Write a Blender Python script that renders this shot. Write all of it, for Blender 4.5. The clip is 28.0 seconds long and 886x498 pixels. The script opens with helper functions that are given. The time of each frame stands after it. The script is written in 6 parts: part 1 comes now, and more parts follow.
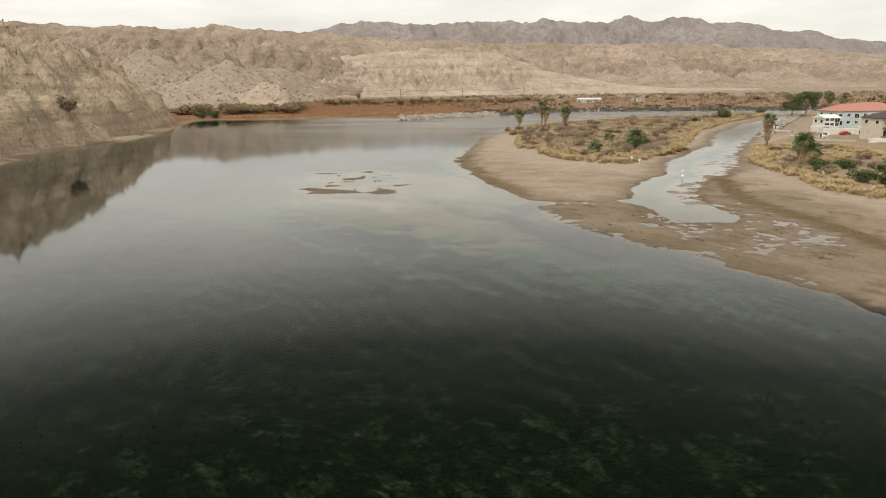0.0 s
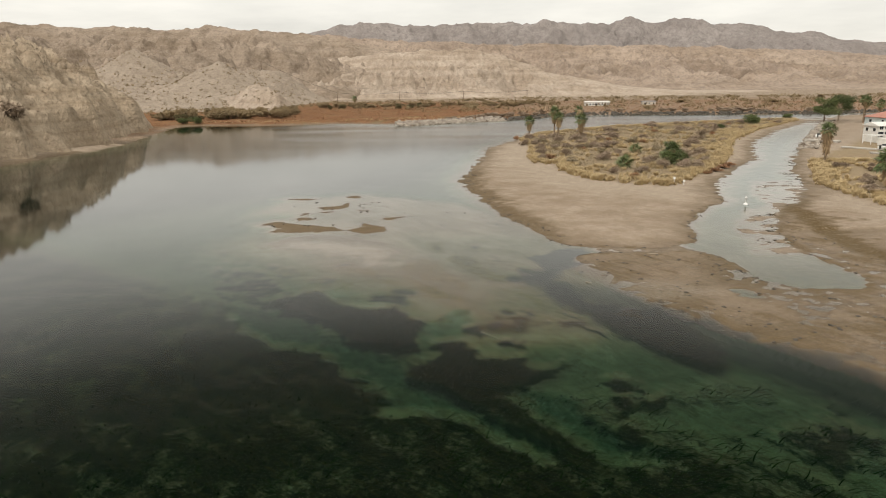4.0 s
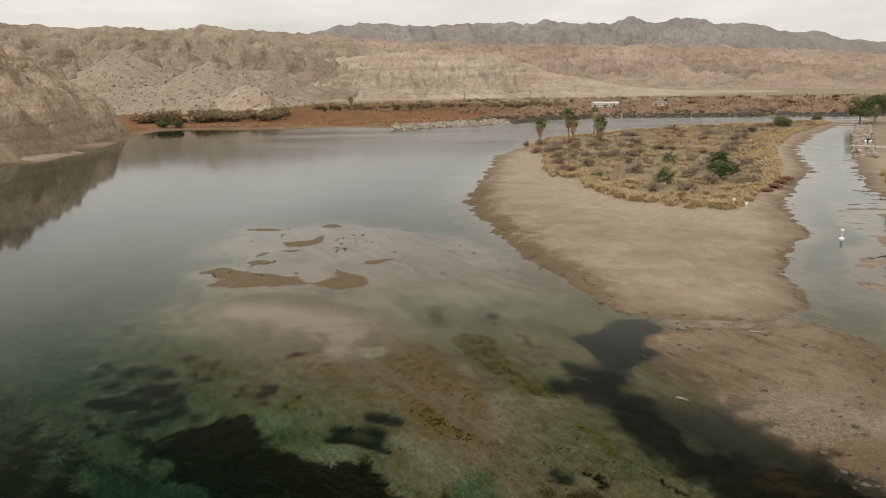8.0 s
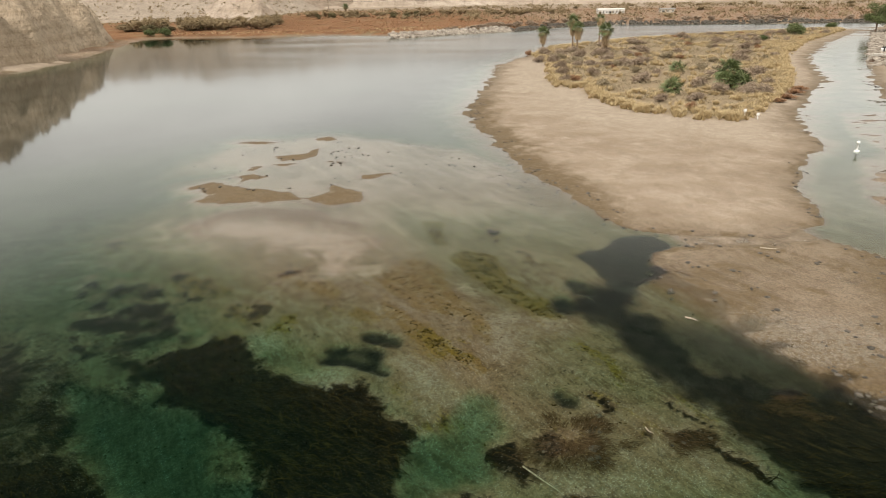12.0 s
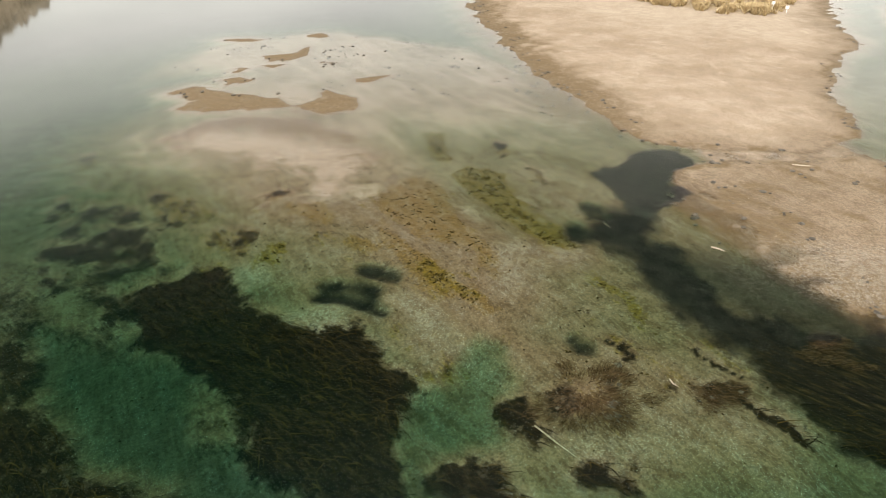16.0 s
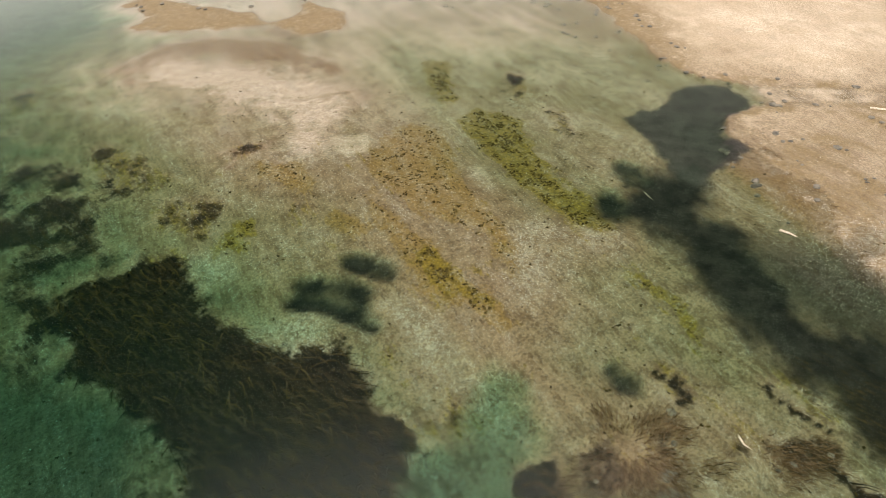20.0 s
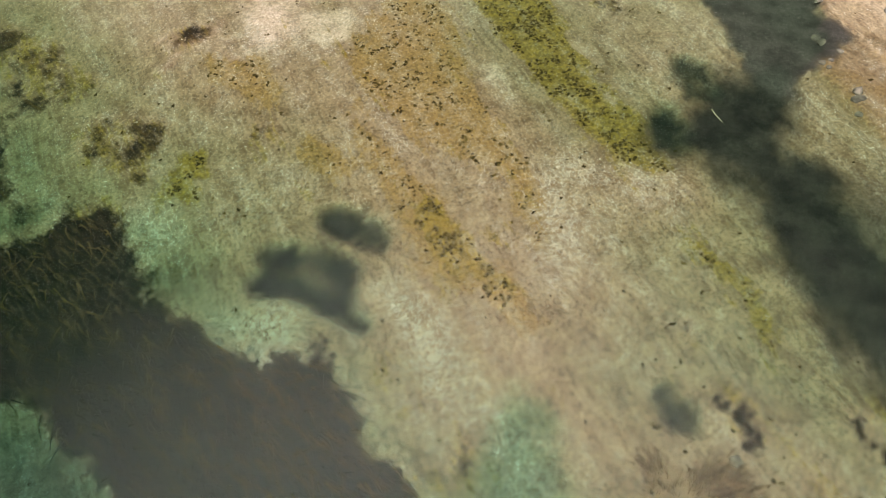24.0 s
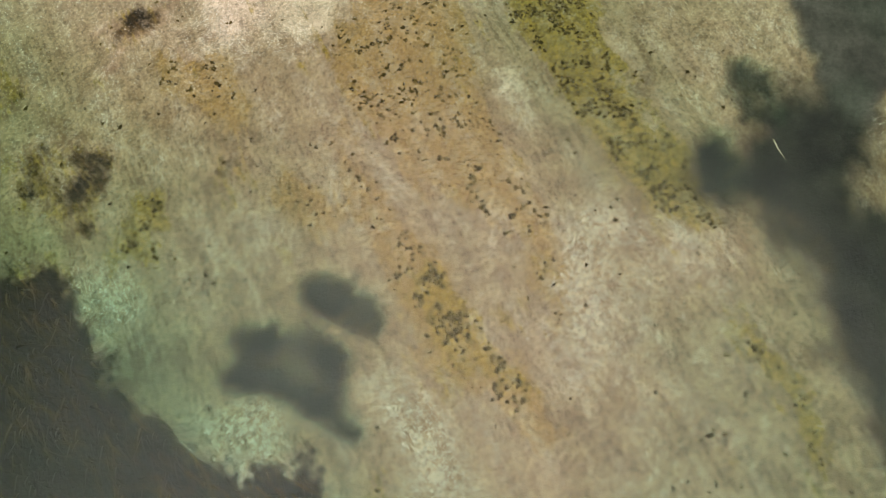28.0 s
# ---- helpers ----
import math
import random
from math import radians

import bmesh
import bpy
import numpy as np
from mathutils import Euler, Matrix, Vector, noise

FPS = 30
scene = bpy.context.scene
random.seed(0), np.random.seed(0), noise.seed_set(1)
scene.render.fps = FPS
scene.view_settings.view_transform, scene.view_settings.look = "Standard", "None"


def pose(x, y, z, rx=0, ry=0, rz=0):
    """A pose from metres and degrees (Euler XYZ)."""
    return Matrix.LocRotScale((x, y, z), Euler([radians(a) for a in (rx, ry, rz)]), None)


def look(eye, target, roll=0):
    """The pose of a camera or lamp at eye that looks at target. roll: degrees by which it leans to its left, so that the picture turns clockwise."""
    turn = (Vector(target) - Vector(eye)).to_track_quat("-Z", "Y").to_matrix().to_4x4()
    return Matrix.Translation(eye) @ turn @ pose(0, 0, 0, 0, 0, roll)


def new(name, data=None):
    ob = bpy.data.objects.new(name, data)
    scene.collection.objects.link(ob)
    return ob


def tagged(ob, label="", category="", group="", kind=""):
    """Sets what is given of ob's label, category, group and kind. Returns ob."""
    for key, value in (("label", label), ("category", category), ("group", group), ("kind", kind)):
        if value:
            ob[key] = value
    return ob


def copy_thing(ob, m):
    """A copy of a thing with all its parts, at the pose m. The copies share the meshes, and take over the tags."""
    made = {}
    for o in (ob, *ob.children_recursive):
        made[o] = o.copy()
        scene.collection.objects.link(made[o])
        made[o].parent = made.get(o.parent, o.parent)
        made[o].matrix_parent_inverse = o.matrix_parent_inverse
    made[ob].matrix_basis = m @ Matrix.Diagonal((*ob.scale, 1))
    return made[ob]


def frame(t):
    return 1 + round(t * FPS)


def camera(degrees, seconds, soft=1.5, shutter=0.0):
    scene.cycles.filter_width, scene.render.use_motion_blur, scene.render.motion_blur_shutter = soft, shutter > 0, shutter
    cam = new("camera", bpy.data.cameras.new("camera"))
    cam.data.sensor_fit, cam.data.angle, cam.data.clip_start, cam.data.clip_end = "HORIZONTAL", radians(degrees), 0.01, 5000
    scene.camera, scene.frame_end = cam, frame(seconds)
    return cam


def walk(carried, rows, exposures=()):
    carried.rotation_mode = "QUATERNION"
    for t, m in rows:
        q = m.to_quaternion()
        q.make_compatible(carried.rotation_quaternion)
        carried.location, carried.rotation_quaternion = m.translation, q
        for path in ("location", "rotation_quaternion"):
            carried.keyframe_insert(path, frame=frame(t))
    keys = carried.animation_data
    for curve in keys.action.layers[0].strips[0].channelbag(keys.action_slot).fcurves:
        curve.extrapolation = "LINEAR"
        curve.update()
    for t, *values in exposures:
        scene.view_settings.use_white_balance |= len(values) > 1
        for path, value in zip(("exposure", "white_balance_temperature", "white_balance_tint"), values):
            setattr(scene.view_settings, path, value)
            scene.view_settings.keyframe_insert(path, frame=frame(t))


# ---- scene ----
cam = camera(66.9, 28.0, soft=1.0)
METRES, EYE, TILT, LEAN, TURN = 112.144, 24.9, 0.0, 0.0, 0.4
EXPOSURES = [(0.0, 0.05), (4.0, 0.0), (8.0, -0.2), (10.0, 0.08), (12.0, 0.36), (17.0, 0.92), (21.5, 1.29), (24.5, 1.48), (28.0, 1.34)]
ROWS = [
    (0.0, 0.0, 0.0, 0.0, -0.16, -14.06, 0.63),
    (0.5, -0.0006, 0.0346, 0.0001, -0.15, -14.07, 0.63),
    (1.0, -0.001, 0.0722, 0.0009, -0.14, -14.05, 0.63),
    (1.5, -0.0018, 0.1123, 0.0015, -0.14, -14.03, 0.64),
    (2.0, -0.0021, 0.1539, 0.0025, -0.14, -14.01, 0.66),
    (2.5, -0.0029, 0.1958, 0.0036, -0.15, -13.98, 0.66),
    (3.0, -0.0035, 0.2385, 0.0047, -0.15, -13.96, 0.67),
    (3.5, -0.0043, 0.282, 0.0055, -0.17, -13.94, 0.68),
    (5.5, -0.0048, 0.4556, 0.0054, -0.16, -13.88, 0.7),
    (6.0, -0.0052, 0.4953, 0.0048, -0.15, -13.86, 0.71),
    (6.5, -0.0055, 0.5341, 0.0036, -0.15, -13.85, 0.73),
    (7.0, -0.006, 0.5697, 0.0029, -0.16, -13.83, 0.75),
    (7.5, -0.0064, 0.6023, 0.0019, -0.17, -13.83, 0.77),
    (8.0, -0.0065, 0.6298, 0.0009, -0.17, -13.86, 0.78),
    (8.5, -0.0064, 0.6459, -0.0003, -0.15, -14.41, 0.81),
    (9.0, -0.0063, 0.6527, -0.0016, -0.16, -15.31, 0.84),
    (9.5, -0.0063, 0.6542, -0.0028, -0.19, -16.29, 0.82),
    (10.0, -0.0064, 0.6546, -0.0037, -0.2, -17.24, 0.78),
    (10.5, -0.0065, 0.6546, -0.0044, -0.23, -18.19, 0.78),
    (11.0, -0.0064, 0.6549, -0.0053, -0.24, -19.13, 0.81),
    (11.5, -0.0065, 0.6558, -0.0063, -0.26, -20.12, 0.81),
    (12.0, -0.0065, 0.6573, -0.0068, -0.27, -21.14, 0.83),
    (12.5, -0.0068, 0.6591, -0.0067, -0.27, -22.21, 0.81),
    (14.5, -0.0077, 0.6794, -0.0077, -0.28, -26.54, 0.76),
    (15.0, -0.0077, 0.6872, -0.0079, -0.26, -27.64, 0.79),
    (15.5, -0.0077, 0.6961, -0.0078, -0.25, -28.8, 0.82),
    (16.0, -0.0078, 0.7062, -0.0077, -0.23, -29.98, 0.83),
    (16.5, -0.0079, 0.717, -0.0077, -0.22, -31.13, 0.85),
    (17.0, -0.008, 0.7281, -0.008, -0.19, -32.24, 0.87),
    (17.5, -0.0079, 0.7398, -0.0081, -0.17, -33.41, 0.91),
    (18.0, -0.0082, 0.7516, -0.0084, -0.18, -34.54, 0.91),
    (18.5, -0.0082, 0.7643, -0.0084, -0.16, -35.76, 0.93),
    (19.0, -0.008, 0.7769, -0.0088, -0.11, -36.88, 0.99),
    (19.5, -0.0083, 0.7899, -0.009, -0.11, -38.04, 1.0),
    (20.0, -0.0088, 0.8025, -0.0087, -0.15, -39.24, 0.99),
    (20.5, -0.0089, 0.8155, -0.009, -0.14, -40.56, 1.05),
    (21.0, -0.0095, 0.8287, -0.0096, -0.13, -42.05, 0.95),
    (21.5, -0.0091, 0.8417, -0.0098, -0.08, -43.84, 1.07),
    (23.5, -0.01, 0.8946, -0.011, -0.11, -54.46, 1.17),
    (24.0, -0.0101, 0.9072, -0.0112, -0.1, -57.35, 1.19),
    (24.5, -0.0103, 0.9197, -0.0113, -0.12, -60.26, 1.18),
    (25.0, -0.0104, 0.9318, -0.0116, -0.1, -63.05, 1.17),
    (25.5, -0.0105, 0.9441, -0.0115, -0.09, -66.0, 1.17),
    (26.0, -0.0107, 0.9564, -0.0114, -0.08, -68.91, 1.14),
    (26.5, -0.0106, 0.9695, -0.0113, -0.06, -70.51, 1.19),
    (27.0, -0.0105, 0.981, -0.0114, -0.01, -70.46, 1.26),
    (27.5, -0.0109, 0.9925, -0.0107, 0.01, -70.53, 1.2),
    (28.0, -0.0107, 0.9965, -0.0109, 0.06, -70.4, 1.26),
]
walk(cam, [(t, pose(0, 0, EYE, TILT, LEAN, TURN) @ pose(METRES * x, METRES * y, METRES * z, 90 + pitch, roll, yaw)) for t, x, y, z, yaw, pitch, roll in ROWS],
     EXPOSURES)

# ---- world and sun ----
world = bpy.data.worlds.new("overcast_sky")
scene.world = world
world.use_nodes = True
wt = world.node_tree
wt.nodes.clear()


def wnode(kind, **props):
    n = wt.nodes.new(kind)
    for k, v in props.items():
        setattr(n, k, v)
    return n


SUN_ELEV, SUN_ROT = radians(46), radians(210)
sky = wnode("ShaderNodeTexSky", sky_type="NISHITA", sun_disc=False)
sky.sun_elevation, sky.sun_rotation = SUN_ELEV, SUN_ROT
coord = wnode("ShaderNodeTexCoord")
split = wnode("ShaderNodeSeparateXYZ")
wt.links.new(coord.outputs["Generated"], split.inputs[0])
lift = wnode("ShaderNodeMath", operation="ADD")
lift.inputs[1].default_value = 0.12
wt.links.new(split.outputs[2], lift.inputs[0])
lift2 = wnode("ShaderNodeMath", operation="MAXIMUM")
lift2.inputs[1].default_value = 0.06
wt.links.new(lift.outputs[0], lift2.inputs[0])
flat = wnode("ShaderNodeVectorMath", operation="DIVIDE")
comb = wnode("ShaderNodeCombineXYZ")
for k in range(3):
    wt.links.new(lift2.outputs[0], comb.inputs[k])
wt.links.new(coord.outputs["Generated"], flat.inputs[0])
wt.links.new(comb.outputs[0], flat.inputs[1])
clouds = wnode("ShaderNodeTexNoise")
clouds.inputs["Scale"].default_value, clouds.inputs["Detail"].default_value, clouds.inputs["Roughness"].default_value = 0.9, 6, 0.55
wt.links.new(flat.outputs[0], clouds.inputs["Vector"])
cramp = wnode("ShaderNodeValToRGB")
cramp.color_ramp.elements[0].position, cramp.color_ramp.elements[0].color = 0.3, (0.80, 0.77, 0.70, 1)
cramp.color_ramp.elements[1].position, cramp.color_ramp.elements[1].color = 0.68, (1.03, 0.985, 0.89, 1)
wt.links.new(clouds.outputs["Fac"], cramp.inputs[0])
dim = wnode("ShaderNodeMixRGB", blend_type="MULTIPLY")
dim.inputs[0].default_value, dim.inputs[2].default_value = 1.0, (0.1, 0.1, 0.1, 1)
wt.links.new(sky.outputs[0], dim.inputs[1])
veil = wnode("ShaderNodeMixRGB")
veil.inputs[0].default_value = 0.93
wt.links.new(dim.outputs[0], veil.inputs[1])
wt.links.new(cramp.outputs[0], veil.inputs[2])
dome = wnode("ShaderNodeValToRGB")
for k, (p, v) in enumerate(((0.0, 0.93), (0.16, 1.22), (0.45, 0.95), (1.0, 1.7))):
    if k > 1:
        dome.color_ramp.elements.new(p)
    dome.color_ramp.elements[k].position, dome.color_ramp.elements[k].color = p, (v, v, v, 1)
wt.links.new(split.outputs[2], dome.inputs[0])
high = wnode("ShaderNodeMixRGB", blend_type="MULTIPLY")
high.inputs[0].default_value = 1.0
wt.links.new(veil.outputs[0], high.inputs[1])
wt.links.new(dome.outputs[0], high.inputs[2])
bg = wnode("ShaderNodeBackground")
bg.inputs[1].default_value = 0.95
wt.links.new(high.outputs[0], bg.inputs[0])
wout = wnode("ShaderNodeOutputWorld")
wt.links.new(bg.outputs[0], wout.inputs[0])

sun_data = bpy.data.lights.new("sun", "SUN")
sun_data.energy, sun_data.angle, sun_data.color = 2.25, radians(11), (1.0, 0.95, 0.87)
sun = new("sun", sun_data)
sun.matrix_world = look((0, 0, 300), Vector((0, 0, 300)) - Vector((math.sin(SUN_ROT) * math.cos(SUN_ELEV), math.cos(SUN_ROT) * math.cos(SUN_ELEV), math.sin(SUN_ELEV))))


# ---- plain noise for shaping the land ----
def perlin(x, y, seed=0):
    x, y = np.asarray(x, float), np.asarray(y, float)
    xi, yi = np.floor(x).astype(np.int64), np.floor(y).astype(np.int64)
    xf, yf = x - xi, y - yi

    def grad(ix, iy, dx, dy):
        h = (ix * 374761393 + iy * 668265263 + seed * 974634777) & 0xFFFFFFFF
        h = ((h ^ (h >> 13)) * 1274126177) & 0xFFFFFFFF
        a = (h ^ (h >> 16)) * (2 * np.pi / 2 ** 32)
        return np.cos(a) * dx + np.sin(a) * dy

    u, v = xf * xf * xf * (xf * (xf * 6 - 15) + 10), yf * yf * yf * (yf * (yf * 6 - 15) + 10)
    a = grad(xi, yi, xf, yf) * (1 - u) + grad(xi + 1, yi, xf - 1, yf) * u
    b = grad(xi, yi + 1, xf, yf - 1) * (1 - u) + grad(xi + 1, yi + 1, xf - 1, yf - 1) * u
    return (a * (1 - v) + b * v) * 1.5


def fbm(x, y, octaves=4, seed=0, gain=0.5):
    total, amp = 0, 1.0
    for k in range(octaves):
        total = total + amp * perlin(x * 2 ** k + 17.3 * k, y * 2 ** k - 9.1 * k, seed + k)
        amp *= gain
    return total


def ridged(x, y, octaves=4, seed=0, gain=0.55):
    total, amp, norm = 0, 1.0, 0
    for k in range(octaves):
        total = total + amp * (1 - np.abs(perlin(x * 2 ** k + 5.7 * k, y * 2 ** k + 3.3 * k, seed + k)) * 1.6)
        norm += amp
        amp *= gain
    return total / norm


def step(a, b, v):
    t = np.clip((v - a) / (b - a), 0, 1)
    return t * t * (3 - 2 * t)


def inside(outline, x, y):
    """Signed distance to a closed outline, positive inside."""
    best, odd = np.full(np.shape(x), 1e18), np.zeros(np.shape(x), bool)
    n = len(outline)
    for k in range(n):
        (ax, ay), (bx, by) = outline[k], outline[(k + 1) % n]
        ex, ey = bx - ax, by - ay
        t = np.clip(((x - ax) * ex + (y - ay) * ey) / (ex * ex + ey * ey), 0, 1)
        best = np.minimum(best, (x - ax - t * ex) ** 2 + (y - ay - t * ey) ** 2)
        if ey:
            odd ^= ((ay > y) != (by > y)) & (x < ax + (y - ay) / ey * ex)
    return np.where(odd, 1, -1) * np.sqrt(best)


def within(outlines, x, y):
    """Signed distance to the nearest of several outlines."""
    best = np.full(np.shape(x), -1e9)
    for outline in outlines:
        best = np.maximum(best, inside(outline, x, y))
    return best


def along(line, x, y):
    """Distance to an open line."""
    best = np.full(np.shape(x), 1e18)
    for (ax, ay), (bx, by) in zip(line, line[1:]):
        ex, ey = bx - ax, by - ay
        t = np.clip(((x - ax) * ex + (y - ay) * ey) / (ex * ex + ey * ey), 0, 1)
        best = np.minimum(best, (x - ax - t * ex) ** 2 + (y - ay - t * ey) ** 2)
    return np.sqrt(best)


def blots(patches, x, y):
    """1 in the middle of the nearest oval patch, 0 on its rim, below outside."""
    best = np.full(np.shape(x), -9.0)
    for cx, cy, rx, ry in patches:
        best = np.maximum(best, 1 - np.hypot((x - cx) / rx, (y - cy) / ry))
    return best


def streaks(patches, x, y):
    """The same for patches drawn out along the current: middle, half length, half width, bearing of the current there."""
    best = np.full(np.shape(x), -9.0)
    for cx, cy, length, width, turn in patches:
        c, q = math.cos(radians(turn)), math.sin(radians(turn))
        best = np.maximum(best, 1 - np.hypot(((x - cx) * c + (y - cy) * q) / length, ((y - cy) * c - (x - cx) * q) / width))
    return best


# ---- the plan: banks, shoals, weed beds (metres) ----
ISLAND = [(35, 353), (17, 310), (12, 277), (7, 242), (3, 219), (4, 203), (6, 189), (8, 178), (10, 166), (13, 156), (15.5, 147.5),
          (18, 141.5), (22, 139.3), (26, 138.6), (32, 137.6), (39.5, 141.5), (41, 147), (44, 157), (53, 173), (60, 180), (63, 193), (73, 215),
          (88, 239), (101, 257), (114, 289), (129, 322), (164, 377), (222, 455), (236, 485), (185, 466), (130, 442), (85, 418), (42, 376)]
ISLAND_GROWTH = [(31, 338), (33, 308), (27, 262), (27, 248), (33, 244), (32, 230), (34, 218), (37, 210), (45, 202), (49, 198.5), (54, 199), (59, 205),
                 (69, 219), (88, 250), (98, 272), (120, 322), (155, 378), (214, 455), (222, 474), (182, 459), (130, 435), (87, 411), (44, 370)]
RIGHT_LAND = [(15.2, 127.2), (17.6, 129.4), (17.4, 132.2), (18.6, 134.5), (21.3, 136.4), (24, 136.6), (30, 135.8), (37, 138), (40, 133), (40.5, 121), (44, 117), (51, 116), (54, 121), (53, 135), (55, 148),
              (62, 163), (77, 182), (88, 201), (95, 224), (129, 287), (175, 365), (230, 456), (275, 520), (330, 529), (4700, 640), (4700, -900), (140, -900),
              (75, 0), (60, 40), (47, 67), (43.5, 75), (40, 82), (36.5, 88), (33.5, 94), (24.2, 107.0), (23.7, 108.3), (22.5, 111.2), (21.0, 114.2), (19.6, 117.4), (18.5, 121.0), (17.4, 124.6), (16.4, 127.5)]
RIGHT_GROWTH = [(113, 247), (91, 203), (88, 187), (87, 166), (83.5, 146), (89, 135), (100, 122), (140, 90), (300, 40), (600, 200), (400, 420), (250, 430), (175, 320)]
NORTH_LAND = [(-26, 452), (4, 480), (41, 500), (80, 545), (118, 567), (162, 555), (201, 550), (270, 541), (310, 546), (4700, 660), (4700, 4700), (-4700, 4700),
              (-4700, -900), (-152, -900), (-144, 100), (-146, 218), (-151, 250), (-151, 290), (-146, 312), (-148, 345), (-154, 372), (-162, 410), (-169, 443), (-174, 462),
              (-168, 480), (-157, 484), (-114, 478), (-77, 490), (-30, 474)]
SHOAL = [(-23, 121.2), (-25, 126), (-28, 133), (-31, 142), (-37, 150), (-42, 162), (-36, 184), (-20, 192), (0, 180), (10, 162), (15, 145), (12, 131), (8, 124.5), (10.3, 121), (12.2, 114.4), (14, 110),
         (19, 103), (26, 93), (34, 79), (44, 62), (62, 26), (48, 22), (32, 50), (24, 64), (16.5, 72), (10, 80), (4, 89), (8, 96), (3, 101), (-1, 105),
         (-4, 107), (-5.5, 110), (-8.5, 112.3), (-10, 111), (-13.6, 114), (-17, 118), (-21.7, 120)]
POOL = [[(11.2, 134.8), (12.5, 135.7), (14.2, 136.1), (16.4, 139.3), (18.4, 140.1), (20.5, 139.5), (21.3, 136.3), (18.6, 134.3), (17.7, 132.1), (18.6, 129.6), (15.4, 127.0), (14.5, 125.4), (13.0, 126.7), (12.6, 129.5), (12.0, 131.9)]]
CHANNEL_MURK = [[(7.2, 124.3), (9.3, 124.6), (10.6, 127.5), (13.4, 128.1), (15.1, 127.0), (13.9, 123.0), (15.7, 120.7), (16.6, 117.2), (16.6, 113.8), (19.8, 112.4), (24.1, 111.3), (25.4, 103.2), (27.4, 98.9), (23.6, 92.9), (20.4, 97.2), (18.1, 101.1), (15.3, 105.8), (15.4, 108.0), (13.8, 110.7), (12.4, 112.8), (11.4, 116.1), (11.1, 119.4), (9.0, 121.6), (7.7, 121.6)]]
CREST = [[(-31.4, 146.4), (-28.1, 150.5), (-18.9, 152.4), (-10.3, 150.9), (-5.3, 139.9), (-1.2, 129.4), (3.1, 122.5), (8.3, 120.8), (8.3, 119.6), (6.2, 119.4), (4.1, 119.4), (3.5, 116.8), (3.6, 112.9), (4.0, 111.1), (10.1, 106.9), (4.3, 106.6), (1.6, 108.8), (-1.4, 112.2), (-5.0, 116.2), (-7.7, 121.8), (-12.9, 124.3), (-19.5, 129.9), (-29.4, 142.1)]]
PUDDLES = [(49.9, 155.3, 4.1, 10.4), (48.1, 141.4, 4.6, 10.4), (47.6, 123.1, 7.0, 5.9), (48.1, 105.5, 2.6, 2.4), (51.4, 113.3, 3.5, 3.6),
           (39.6, 106.8, 1.6, 2.5), (54.5, 103.4, 6.1, 3.6), (40.8, 109.9, 2.7, 4.0), (35.3, 114.7, 1.9, 2.8)]
OCHRE_BANDS = [
    [(-7.3, 129.2), (-6.7, 130.9), (-5.3, 133.7), (-2.5, 133.7), (-1.5, 130.0), (-1.3, 128.0), (-0.7, 125.4), (0.5, 123.6), (1.3, 121.9), (1.8, 119.6), (2.1, 117.7), (1.5, 116.8), (1.1, 118.5), (0.5, 120.3), (-0.5, 121.4), (-2.2, 122.1), (-3.6, 122.9), (-4.5, 124.1), (-5.3, 125.6), (-6.4, 126.2), (-7.0, 127.5)],
    [(-6.8, 125.4), (-5.6, 122.9), (-3.9, 121.2), (-2.5, 119.4), (-1.6, 118.1), (-0.9, 116.8), (0.3, 116.0), (0.9, 114.8), (1.8, 113.3), (0.8, 113.1), (-0.2, 114.4), (-1.6, 115.0), (-3.0, 115.9), (-3.9, 117.6), (-4.5, 119.4), (-5.7, 121.2), (-6.7, 123.1)],
    [(-15.1, 129.1), (-11.8, 128.7), (-10.7, 126.7), (-11.0, 125.2), (-12.8, 126.5), (-14.4, 127.7)],
    [(-9.0, 123.4), (-7.6, 122.6), (-6.6, 121.4), (-7.0, 120.7), (-8.4, 121.7), (-9.4, 122.9)],
]
OLIVE_BANDS = [
    [(-0.3, 133.0), (2.5, 133.0), (3.5, 130.0), (4.8, 127.2), (6.8, 125.1), (7.3, 123.6), (7.9, 121.4), (7.5, 120.7), (6.3, 121.2), (5.0, 122.3), (4.4, 123.5), (3.4, 124.8), (2.6, 126.7), (1.9, 128.4), (0.5, 130.0)],
    [(-3.3, 119.6), (-2.2, 118.6), (-0.9, 117.4), (-0.8, 116.4), (0.6, 115.2), (0.6, 114.7), (-1.0, 115.6), (-2.4, 116.6), (-3.5, 117.8), (-4.0, 118.9)],
    [(7.7, 117.8), (8.8, 117.0), (9.8, 115.5), (10.4, 113.7), (10.7, 112.1), (10.1, 112.1), (9.7, 113.5), (9.2, 115.1), (8.2, 116.6)],
    [(-4.2, 145.8), (-2.0, 145.2), (-1.2, 137.7), (-2.6, 137.3)],
    [(-1.2, 134.6), (0.6, 136.7), (3.3, 134.4), (3.9, 130.8), (5.3, 127.8), (3.3, 127.5), (1.1, 129.3)],
    [(-14.9, 122.4), (-13.9, 122.9), (-13.2, 121.2), (-14.0, 119.4), (-14.9, 120.0)],
]
